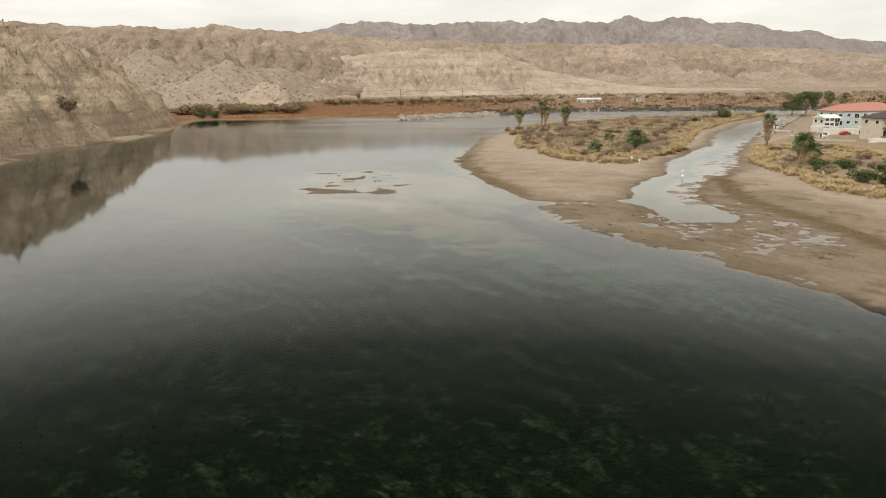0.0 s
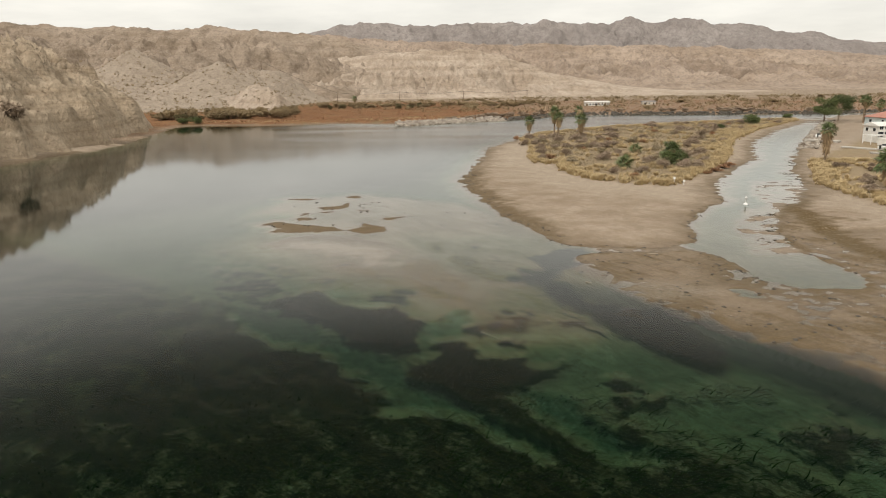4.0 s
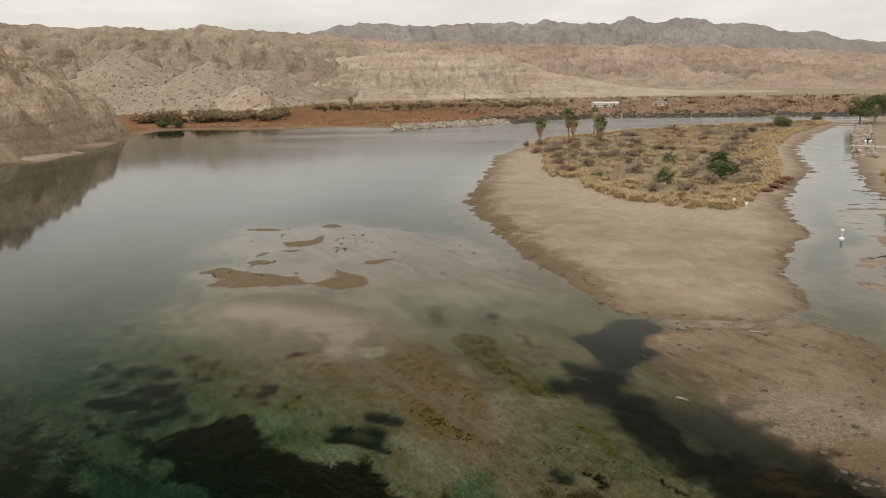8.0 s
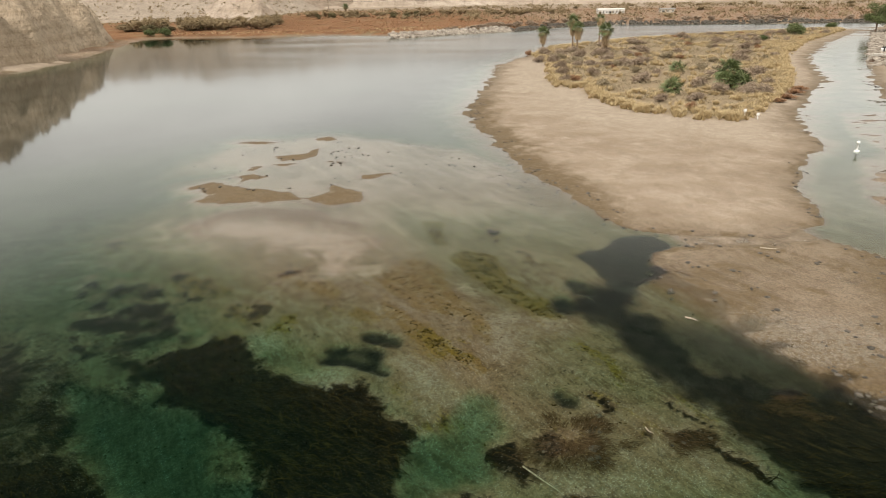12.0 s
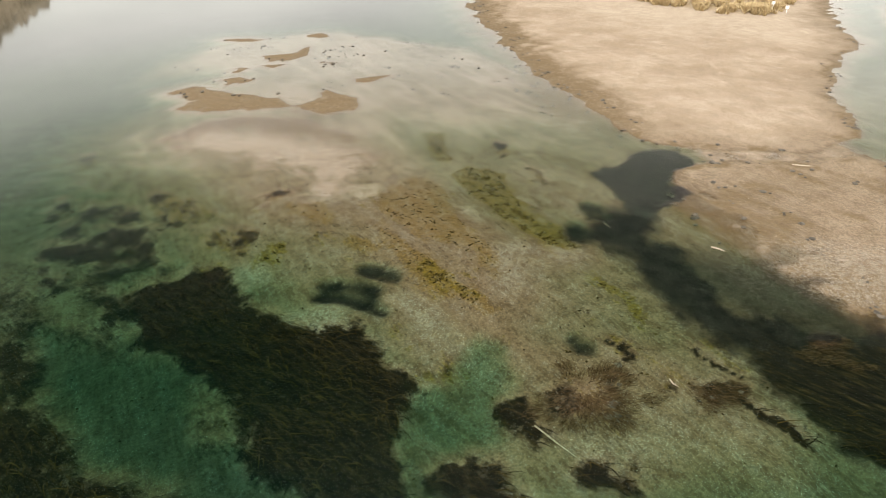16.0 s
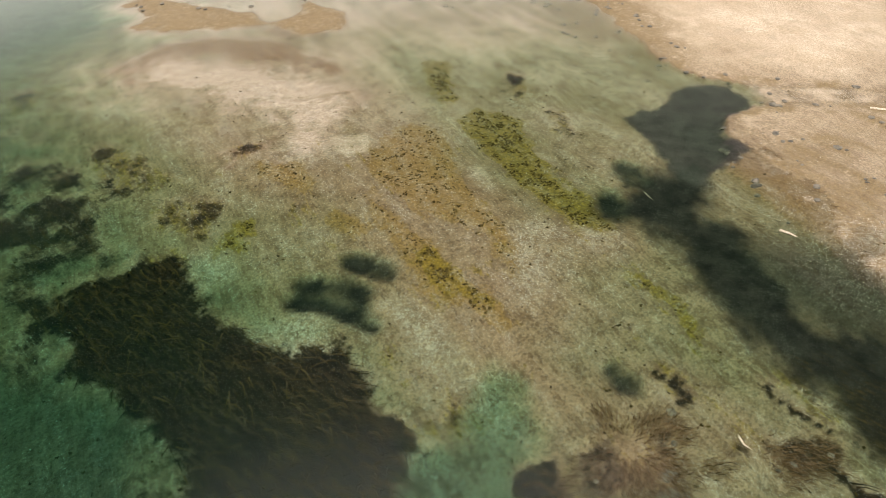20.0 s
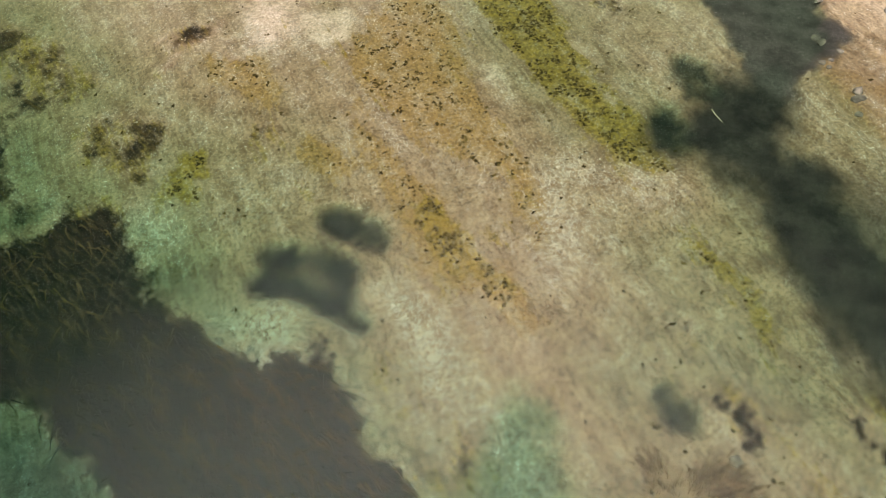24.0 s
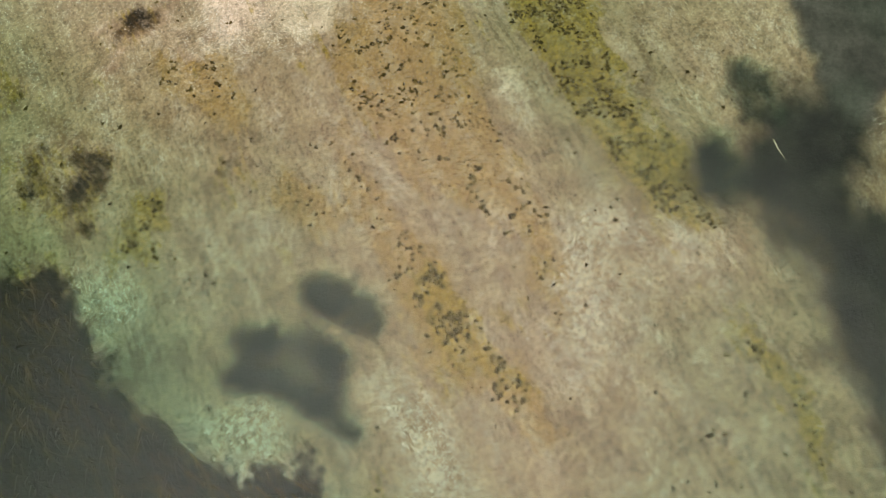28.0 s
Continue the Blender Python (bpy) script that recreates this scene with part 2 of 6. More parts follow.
SHELL_BANDS = [
    [(-13.2, 131.9), (-11.3, 130.1), (-11.0, 128.6), (-11.9, 129.0), (-13.2, 130.7)],
    [(1.8, 121.2), (3.3, 122.7), (4.7, 121.5), (6.3, 120.9), (8.3, 119.8), (7.8, 118.9), (6.2, 119.6), (4.6, 120.3), (3.4, 120.6), (3.1, 118.9), (3.6, 117.7), (3.0, 116.3), (2.3, 114.8), (1.6, 116.0), (1.6, 118.9)],
    [(-4.4, 116.0), (-3.4, 114.5), (-2.2, 113.0), (-1.5, 111.4), (-3.0, 111.1), (-3.8, 112.9), (-5.0, 114.4), (-5.4, 115.0)],
    [(-12.1, 113.4), (-10.7, 114.4), (-8.5, 114.7), (-7.5, 113.8), (-8.2, 112.5), (-8.8, 110.8), (-9.7, 110.8), (-10.4, 112.4)],
    [(-16.6, 119.4), (-15.2, 120.0), (-13.9, 118.0), (-14.7, 117.1), (-16.1, 117.6)],
    [(-3.8, 112.9), (-2.5, 111.7), (-1.4, 110.1), (0.0, 109.9), (1.1, 108.5), (1.2, 106.9), (-0.1, 106.9), (-1.0, 109.3), (-2.3, 110.1), (-3.8, 111.7)],
]
PALE_SPOTS = [
    [(-0.4, 128.0), (0.2, 128.3), (0.5, 127.2), (0.4, 126.5), (-0.2, 127.1)],
    [(-10.5, 132.5), (-7.4, 132.5), (-7.7, 130.1), (-8.6, 129.7), (-9.6, 130.3)],
    [(2.5, 154.1), (4.2, 155.6), (5.4, 153.5), (3.9, 152.7)],
]
SCOURS = [
    [(-7.9, 118.5), (-7.6, 119.0), (-6.7, 119.2), (-5.9, 119.0), (-5.5, 118.5), (-4.8, 117.9), (-4.5, 117.4), (-5.0, 117.0), (-5.6, 117.3), (-6.1, 117.7), (-6.7, 117.7), (-7.3, 118.0)],
    [(-10.3, 116.6), (-9.5, 117.2), (-8.2, 117.4), (-7.2, 117.0), (-6.3, 116.5), (-5.8, 115.9), (-6.1, 115.0), (-5.8, 114.2), (-5.3, 113.3), (-6.1, 113.2), (-6.9, 113.9), (-8.0, 114.5), (-8.8, 114.9), (-9.8, 114.7), (-10.3, 115.2)],
    [(7.4, 124.2), (7.9, 125.1), (8.8, 125.1), (9.0, 124.1), (8.8, 122.6), (8.9, 122.0), (8.3, 121.7), (7.8, 122.4), (7.4, 123.1)],
    [(9.3, 128.5), (10.0, 128.8), (10.5, 128.2), (11.2, 127.1), (11.5, 126.3), (10.9, 125.5), (9.7, 125.3), (9.3, 126.0), (9.0, 127.2)],
    [(5.4, 110.5), (6.0, 110.8), (6.4, 110.3), (6.8, 109.5), (6.6, 109.0), (5.8, 109.3)],
]
TUFT_WEED = [
    [(-11.4, 124.4), (-11.8, 123.1), (-11.4, 122.4), (-10.7, 121.5), (-10.6, 121.9), (-10.9, 122.9), (-10.8, 123.6)],
    [(-17.1, 129.7), (-16.1, 131.0), (-15.0, 131.4), (-14.7, 130.4), (-15.9, 129.6), (-16.7, 129.2)],
    [(6.8, 113.1), (7.2, 113.3), (7.4, 112.4), (7.0, 112.5)],
    [(-17.8, 123.3), (-16.8, 124.1), (-16.0, 123.9), (-16.0, 122.4), (-16.0, 121.2), (-16.9, 120.9), (-17.4, 122.2)],
    [(-22.0, 128.2), (-20.5, 128.2), (-20.0, 127.3), (-20.7, 126.7), (-21.6, 126.7)],
    [(-26.9, 132.1), (-24.7, 131.1), (-20.3, 127.5), (-21.3, 126.0), (-23.7, 126.4), (-25.6, 128.5)],
    [(-19.5, 119.6), (-17.6, 120.1), (-16.8, 119.0), (-16.9, 117.5), (-18.7, 117.8)],
]
TUFT_WEED_FAR = [
    [(-5.1, 112.4), (-4.5, 112.6), (-4.2, 111.3), (-4.7, 110.9), (-5.0, 111.5)],
    [(-3.9, 110.3), (-3.4, 110.4), (-3.3, 109.8), (-3.8, 109.9)],
    [(7.8, 110.9), (8.2, 110.9), (8.6, 109.9), (9.0, 108.5), (8.5, 108.7), (8.0, 110.2)],
    [(-1.7, 108.8), (-1.2, 108.8), (-1.2, 107.7), (-1.7, 107.1), (-3.6, 107.3), (-4.4, 107.7), (-2.1, 107.9)],
    [(13.1, 110.3), (13.9, 110.5), (14.5, 109.3), (15.1, 107.8), (14.3, 107.4), (13.6, 109.0)],
    [(3.2, 142.7), (4.3, 142.1), (4.3, 138.5), (3.5, 138.6)],
    [(5.5, 136.1), (7.0, 135.7), (7.0, 131.9), (6.0, 132.7)],
    [(-16.9, 130.7), (-16.0, 131.7), (-14.7, 131.2), (-15.9, 130.3)],
    [(-27.2, 132.2), (-23.3, 130.5), (-21.4, 128.0), (-23.0, 127.0), (-26.5, 129.1)],
    [(-20.7, 124.0), (-18.9, 124.8), (-16.3, 124.4), (-16.3, 121.2), (-18.8, 121.6)],
    [(-38.0, 139.7), (-35.4, 140.9), (-34.6, 138.0), (-35.9, 136.4)],
    [(10.1, 106.9), (10.5, 106.9), (10.4, 106.1), (10.0, 106.2)],
]
DEEP_WEED = [[(-19.8, 119.2), (-17.6, 119.9), (-16.2, 117.0), (-13.2, 114.3), (-10.6, 112.8), (-9.7, 111.3), (-9.3, 112.4), (-7.2, 112.4), (-5.6, 110.9), (-4.9, 108.6), (-3.4, 107.2), (-1.7, 106.9), (-2.0, 106.2), (-3.6, 106.4), (-3.7, 105.0), (-3.2, 105.4), (-3.9, 102.3), (-3.2, 99.5), (-6.9, 98.8), (-8.9, 99.9), (-10.9, 100.6), (-12.0, 103.9), (-14.0, 106.9), (-15.4, 107.3), (-17.6, 108.8), (-14.4, 104.9), (-14.7, 106.8), (-16.3, 108.8), (-18.7, 110.4), (-20.1, 110.9), (-22.7, 114.2), (-23.6, 117.2)]]
LEFT_WEED = [
    [(-34.1, 129.8), (-31.4, 132.1), (-29.5, 132.5), (-25.8, 128.6), (-21.4, 128.0), (-22.9, 124.9), (-21.9, 120.6), (-20.1, 118.8), (-22.7, 118.2), (-20.5, 111.0), (-22.6, 111.0), (-27.3, 115.7), (-31.3, 122.3)],
    [(-25.5, 109.8), (-24.5, 111.0), (-22.9, 111.1), (-22.3, 109.5), (-22.1, 106.5), (-23.6, 106.1)],
    [(-31.2, 110.5), (-29.4, 114.7), (-25.4, 113.5), (-22.8, 109.3), (-25.2, 107.5), (-29.0, 108.0)],
]
SOUTH_WEED = [
    [(-3.4, 100.6), (-2.0, 101.7), (-0.3, 102.3), (0.8, 100.6), (-0.2, 100.1), (-2.9, 100.1)],
    [(-19.7, 105.7), (-18.9, 107.3), (-17.9, 106.2), (-18.0, 104.8), (-19.4, 104.7)],
    [(-6.0, 93.6), (-2.7, 98.1), (0.0, 100.9), (3.3, 97.2), (7.4, 98.2), (11.2, 96.2), (6.3, 90.6), (2.0, 89.6), (2.6, 85.8), (-1.2, 88.4)],
    [(13.2, 89.4), (15.1, 89.6), (14.6, 86.7), (12.9, 85.5)],
    [(12.1, 91.8), (15.2, 93.4), (16.2, 90.6), (13.8, 89.6)],
    [(12.1, 84.5), (14.1, 84.6), (13.3, 79.7), (11.6, 80.1)],
    [(13.4, 80.1), (16.8, 79.6), (19.6, 77.6), (17.1, 76.6), (14.3, 77.0)],
    [(23.1, 86.5), (26.6, 85.5), (27.2, 81.8), (24.7, 83.4)],
    [(15.5, 88.1), (17.7, 88.6), (17.1, 86.6), (15.5, 86.3)],
    [(1.0, 105.7), (2.6, 106.5), (3.2, 103.6), (4.2, 102.1), (1.5, 102.9)],
    [(4.5, 101.0), (6.8, 101.0), (6.8, 99.6), (4.5, 99.7)],
]
TEAL_BED = [
    [(-26.7, 112.1), (-22.6, 110.4), (-20.4, 110.4), (-16.9, 108.6), (-15.0, 107.2), (-15.1, 104.9), (-14.0, 102.8), (-19.8, 102.8), (-24.0, 106.5)],
    [(-3.6, 106.3), (-1.5, 106.7), (0.1, 110.4), (1.7, 108.5), (1.5, 106.2), (0.9, 103.7), (0.3, 102.2), (-2.5, 101.9), (-3.6, 102.7)],
    [(-21.9, 105.3), (-16.1, 106.1), (-14.0, 103.1), (-9.8, 100.3), (-6.1, 96.9), (-4.6, 92.2), (-1.2, 89.9), (2.6, 84.9), (6.8, 79.6), (4.1, 81.2), (-0.4, 85.5), (-5.7, 89.5), (-9.3, 93.7), (-14.0, 99.6), (-19.0, 101.5)],
    [(4.9, 89.6), (8.9, 88.2), (11.5, 81.6), (16.1, 78.7), (11.0, 79.2), (7.2, 83.7)],
]
PALE_FLAT = [[(-29.6, 144.2), (-26.9, 146.8), (-21.4, 145.8), (-15.9, 143.7), (-10.5, 140.9), (-7.8, 138.5), (-9.3, 135.2), (-10.9, 129.3), (-12.4, 130.1), (-14.2, 134.3), (-19.4, 137.5), (-24.9, 140.4), (-27.8, 141.5)]]
BROWN_BARS = [
    [(-35.4, 160.4), (-33.4, 162.6), (-27.9, 159.5), (-21.4, 157.4), (-19.3, 154.3), (-23.3, 153.5), (-28.8, 152.8), (-32.1, 154.1), (-31.1, 156.8)],
    [(-19.2, 154.0), (-16.2, 156.7), (-16.5, 160.4), (-12.3, 157.0), (-11.9, 153.5), (-15.8, 150.6)],
    [(-28.4, 177.4), (-24.2, 178.8), (-22.5, 182.8), (-22.0, 177.5), (-24.1, 174.9), (-26.8, 174.3)],
    [(-36.7, 189.0), (-30.8, 188.2), (-32.5, 186.4), (-35.1, 187.0)],
    [(-24.1, 190.6), (-22.5, 192.0), (-20.5, 190.4), (-22.0, 188.6)],
    [(-30.7, 165.2), (-29.1, 166.3), (-26.8, 165.0), (-28.1, 163.2)],
    [(-31.2, 170.7), (-28.6, 171.2), (-29.4, 169.6)],
    [(-27.1, 172.2), (-24.2, 172.8), (-25.6, 171.1)],
    [(-19.8, 173.6), (-17.0, 173.1), (-18.1, 172.1)],
    [(-13.0, 165.0), (-9.1, 166.3), (-10.2, 164.8), (-11.7, 164.0)],
]
BAR_RIM = [
    [(-29.9, 144.7), (-27.6, 149.1), (-23.5, 151.2), (-18.0, 149.8), (-12.4, 145.6), (-10.4, 142.5), (-16.0, 144.4), (-22.4, 147.0), (-26.6, 145.8), (-27.7, 141.8)],
    [(-12.3, 138.7), (-9.2, 140.0), (-7.9, 138.2), (-10.1, 137.3)],
    [(-16.8, 130.3), (-14.9, 131.2), (-14.5, 130.4), (-16.1, 129.5)],
]
CLEAR = [(8.6, 97.0, 2.2, 1.9), (-4.1, 87.2, 3.1, 1.3), (21.5, 85.1, 7.2, 2.2)]
MOUNDS = [(5.6, 105.6, 2.5, 2.1), (20.2, 110.2, 1.5, 0.9)]
# two shaded hollows of the first mound, then two weedy clumps
PIT_SHADE_AND_CLUMPS = [
    [(3.2, 106.2), (4.3, 107.1), (5.2, 106.9), (5.2, 105.4), (4.3, 104.0), (3.4, 104.4)],
    [(6.4, 106.7), (7.5, 107.0), (7.6, 106.0), (6.7, 105.8)],
    [(11.5, 106.5), (12.9, 106.9), (14.3, 106.4), (13.6, 105.1), (12.1, 104.7), (11.6, 104.0), (11.2, 105.3)],
    [(18.0, 109.0), (19.2, 110.6), (20.4, 109.4), (22.4, 107.6), (20.8, 107.6)],
]
FRINGE = [(1.5, 104.8, 1.7, 0.8, -70), (13.4, 108.3, 1.7, 0.45, -55), (8.2, 109.7, 1.3, 0.28, -62), (24.5, 107.0, 4.0, 0.7, -45), (14.6, 104.0, 2.6, 0.6, -50)]


def lay_of_land(x, y):
    """Ground height and what covers it."""
    x, y = np.asarray(x, float), np.asarray(y, float)
    far = step(180, 420, np.hypot(x, y))
    close = 0.4 + 0.6 * step(135, 185, y)
    wx = x + close * ((1.15 + 1.8 * far) * fbm(x / 4.5, y / 4.5, 5, 3, 0.62) + 0.9 * fbm(x / 15, y / 15, 2, 4))
    wy = y + close * ((1.15 + 1.8 * far) * fbm(x / 4.5, y / 4.5, 5, 7, 0.62) + 0.9 * fbm(x / 15, y / 15, 2, 8))
    s_isl, s_right, s_north = inside(ISLAND, wx, wy), inside(RIGHT_LAND, wx, wy), inside(NORTH_LAND, wx, wy)
    s = np.maximum(np.maximum(s_isl, s_right), s_north)
    rough = fbm(x / 2.2, y / 2.2, 4, 11)
    swell = fbm(x / 9, y / 9, 3, 12)
    # streaks that follow the current
    a, b = x * 0.5 - y * 0.87, x * 0.87 + y * 0.5
    streak = fbm(a / 9, b / 1.3, 4, 13)
    streak2 = fbm(a / 4, b / 0.55, 3, 14)
    dry = 0.62 * (1 - np.exp(-np.maximum(s, 0) / 7)) + 0.035 * rough * step(0, 3, s) + 0.05 * swell * step(0, 4, s)
    growth_i, growth_r = inside(ISLAND_GROWTH, wx, wy), inside(RIGHT_GROWTH, wx, wy)
    veg = np.maximum(step(-0.6, 0.8, growth_i), step(-0.6, 0.8, growth_r))
    north_veg = step(0.5, 4, s_north) * step(300, 460, y) * step(1020, 880, y) * (1 - 0.55 * step(20, 120, x + 0.15 * (y - 560)))
    dry = dry + veg * (0.35 + 0.12 * rough) + 0.8 * step(1, 6, s_north) + 0.7 * step(20, 50, growth_r)
    puddle = blots(PUDDLES, wx + 1.5 * swell, wy + 2.0 * rough) + 0.55 * rough + 0.35 * swell + 0.1
    dry = np.where(s_right > 0, dry - 0.75 * step(-0.15, 0.35, puddle) * step(40, 30, growth_r), dry)
    dry = np.where((s_right > 0) & (y < 150) & (x < 80), np.minimum(dry, 0.12 + 0.07 * swell + 0.05 * streak + 0.1 * step(56, 75, x)), dry)
    dry = dry - 0.17 * step(7, 0.5, s_right + 2.2 * rough + swell) * step(136, 124, y) * (x < 46) * (s_right > 0)
    # drying flats between the bar and the bank: pools and damp hummocks
    flats = step(34, 41, x) * step(68, 60, x) * step(88, 98, y) * step(150, 135, y) * (s_right > 0)
    dry = dry * (1 - flats) + flats * (0.05 + 0.11 * (0.8 * swell + 0.4 * streak + 0.8 * rough))
    # bed of the river
    d = np.maximum(-s, 0)
    bank = -np.minimum(3.0, 0.03 + 0.11 * d)
    s_shoal = inside(SHOAL, wx, wy)
    north = np.interp(y, [118, 125], [-0.17, -0.11]) + 0.05 * swell + 0.06 * streak - 0.13 * np.maximum(-s_shoal, 0)
    north = north - 0.6 * step(-25, -33, x + 2 * swell) * step(176, 160, y)
    # the shallow crest of the shoal, falling off to the deep side, level towards the side channel
    crest = within(CREST, wx, wy) + 0.5 * swell
    fall = np.interp(crest, [-30, -15, -9, -6, -3.5, -1.5, 0.5, 3], [-1.6, -1.1, -0.7, -0.43, -0.35, -0.29, -0.2, -0.12]) + 0.04 * swell + 0.03 * streak
    lee = np.interp(y, [40, 60, 80, 95, 104, 112, 130, 160, 200], [-1.1, -1.05, -1.0, -0.85, -0.55, -0.34, -0.25, -0.3, -0.9]) + 0.05 * swell + 0.04 * streak
    leeward = step(-1.5, 2.5, x - np.interp(y, [60, 95, 104, 110, 120, 135, 150, 190], [20, 9, 5, 2.5, 2, -4, -8, -10]))
    bed = np.where(leeward > 0, np.maximum(fall, lee * leeward - 3 * (1 - leeward)), fall)
    bed = np.maximum(bed, np.interp(y, [60, 96], [-1.0, -0.85]) + 0.06 * swell)
    up = step(143, 156, y)
    bed = bed * (1 - up) + up * np.maximum(bank, np.maximum(north, bed))
    away = step(78, 130, np.hypot(x, y - 110))
    bed = bed * (1 - away) + away * np.maximum(bank, north - 3 * step(100, 60, y))
    ragx = x + 0.45 * fbm(a / 1.8, b / 0.6, 4, 23) + 0.45 * fbm(x / 3, y / 3, 4, 24)
    ragy = y + 0.45 * fbm(a / 1.8, b / 0.6, 4, 25) + 0.45 * fbm(x / 3, y / 3, 4, 26)
    nx, ny = x + 0.3 * fbm(x / 1.2, y / 1.2, 4, 16, 0.65), y + 0.3 * fbm(x / 1.2, y / 1.2, 4, 17, 0.65)
    pool, chan = inside(POOL[0], nx, ny), inside(CHANNEL_MURK[0], ragx, ragy)
    pool_in, chan_in = step(-0.25, 0.35, pool), step(-1.1, 1.3, chan + 0.5 * rough)
    bed = np.where(s < 0, np.minimum(bed, -0.1 - 0.22 * chan_in + 0.5 * (1 - np.maximum(chan_in, pool_in))), bed)
    teal = step(-0.9, 0.9, within(TEAL_BED, ragx, ragy) + 0.6 * rough)
    weedy = inside(DEEP_WEED[0], ragx, ragy)
    bed = bed - (0.35 * teal * (bed > -0.95) + 0.15 * step(-2, 2, weedy)) * (s < 0) * step(140, 130, y)
    scour = within(SCOURS, nx, ny)
    hole = step(-0.4, 0.4, scour + 0.25 * rough) * (1.0 + 0.2 * rough - 0.3 * step(0.6, 1.2, scour))
    clear = np.maximum(step(-0.25, 0.45, blots(CLEAR, wx, wy)), teal)
    bed = np.where(s < 0, bed - 0.2 * hole - 0.06 * step(-3, 3, within(LEFT_WEED, ragx, ragy) + 1.5 * swell), bed)
    bars = within(BROWN_BARS, x + 0.5 * rough + 0.2 * swell, y + 0.8 * rough + 0.4 * swell) + 0.35 * rough + 0.4
    rims = within(BAR_RIM, x + 0.9 * rough, y + 1.2 * rough) + 0.7 * rough
    pale = 0.3 * inside(PALE_FLAT[0], x + 0.5 * rough, y + 0.7 * rough) + 0.15 * streak + 0.25 * rough
    bed = np.where(s < 0, np.maximum(bed, np.minimum(0.06, np.where(bars > 0, 0.10, 0.16) * bars - 0.02)), bed)
    bed = np.where(s < 0, np.maximum(bed, np.minimum(-0.005, np.where(rims > 0, 0.05, 0.16) * rims - 0.03)), bed)
    bed = np.where(s < 0, np.maximum(bed, np.minimum(-0.02, np.where(pale > 0, 0.10, 0.17) * pale - 0.07) + np.minimum(0.004, 0.03 * rough + 0.035 * fbm(x / 0.7, y / 0.7, 3, 15))), bed)
    # damp sand closes the gap between island and bar
    sill = step(20, 23, x) * step(39, 36, x) * step(130, 134, y) * step(146, 142, y)
    bed = np.where((s < 0) & (sill > 0), np.maximum(bed, sill * (0.02 + 0.05 * rough) - 0.5 * (1 - sill)), bed)
    # mud islets in the side channel
    braid = step(38, 46, x) * step(122, 135, y) * step(235, 205, y) * step(-1, 8, -s_isl)
    bed = np.where((s < 0) & (braid > 0), np.maximum(bed, braid * (-0.10 + 0.17 * (fbm(x / 6, y / 3.2, 4, 18, 0.6) + 0.5 * step(8, 1, -s_right))) - 3 * (1 - braid)), bed)
    mound = blots(MOUNDS, x + 0.3 * rough, y + 0.3 * swell)
    bed = np.maximum(bed, np.where(mound > -1, -0.78 + 0.66 * step(-0.9, 0.7, mound) + 0.05 * rough, -9))
    z = np.where(s > 0, dry, bed)
    # what grows or lies on it
    open_deep = step(-5, -11, crest) * (s < 0) * (leeward < 0.5) + step(101, 92, y) * (leeward >= 0.5)
    weed = step(-0.8, 0.9, weedy + 0.8 * rough) * (1.0 + 0.2 * swell)
    weed = np.maximum(weed, step(-2.5, 2.8, within(LEFT_WEED, ragx, ragy) + 1.8 * rough + 1.2 * swell) * (0.62 + 0.35 * rough + 0.25 * swell))
    tuft = np.maximum(within(TUFT_WEED, nx, ny), within(TUFT_WEED_FAR, nx, ny))
    weed = np.maximum(weed, step(-0.4, 0.4, tuft + 0.35 * rough) * (0.47 + 0.35 * rough))
    weed = np.maximum(weed, 0.9 * step(-0.7, 0.7, within(SOUTH_WEED, ragx, ragy) + 0.6 * rough + 0.4 * swell))
    south = step(100, 84, y + 0.75 * (x - 4))
    mottle = step(-0.45, 0.3, 0.9 * fbm(a / 5, b / 2.2, 5, 21) + 0.5 * fbm(x / 1.3, y / 1.3, 4, 22))
    weed = np.maximum(weed, open_deep * south * (0.62 + 0.28 * mottle))
    weed = np.maximum(weed, (s < 0) * step(96, 84, y) * step(-0.2, 0.5, 0.8 * fbm(a / 6, b / 1.6, 5, 27) + 0.4 * fbm(x / 1.5, y / 1.5, 3, 28)) * 0.8)
    weed = np.maximum(weed, open_deep * step(140, 125, y) * step(-0.2, 0.7, swell + 0.5 * rough) * 0.42)
    weed = np.maximum(weed, 0.85 * chan_in * step(115, 106, y + 2 * swell))
    weed = np.maximum(weed * (1 - np.minimum(0.85 * clear, 0.92)), 0.2 * hole)
    fringe = step(-0.35, 0.45, streaks(FRINGE, ragx, ragy) + 0.35 * rough)
    weed = np.maximum(weed, 0.85 * fringe)
    pits = within(PIT_SHADE_AND_CLUMPS, nx, ny)
    # shade in the first mound's hollows is painted dark through the weed mask
    weed = np.maximum(weed * step(0.1, -0.35, mound), 0.68 * step(-0.4, 0.45, pits + 0.5 * rough))
    top = step(1.3, 0.6, np.minimum(np.hypot(x - 5.7, (y - 106.4) * 1.3), np.hypot(x - 20.3, (y - 110.4) * 1.5)) + 0.3 * rough)
    hairy = np.maximum(step(-0.3, 0.25, mound + 0.45 * rough + 0.15 * (x - 5.6) / 2.5 * (x < 12)), 0.8 * step(-0.4, 0.3, pits) * (x > 10)) * (1 - 0.85 * top) * (1 - 0.6 * step(-0.15, 0.1, within(PIT_SHADE_AND_CLUMPS[:2], nx, ny))) * step(-0.5, 0.1, streak + rough + 0.25)
    weed = np.clip(weed, 0, 1) * (z < 0.02)
    under = (z < 0.03) & (x > -45) & (y < 200)
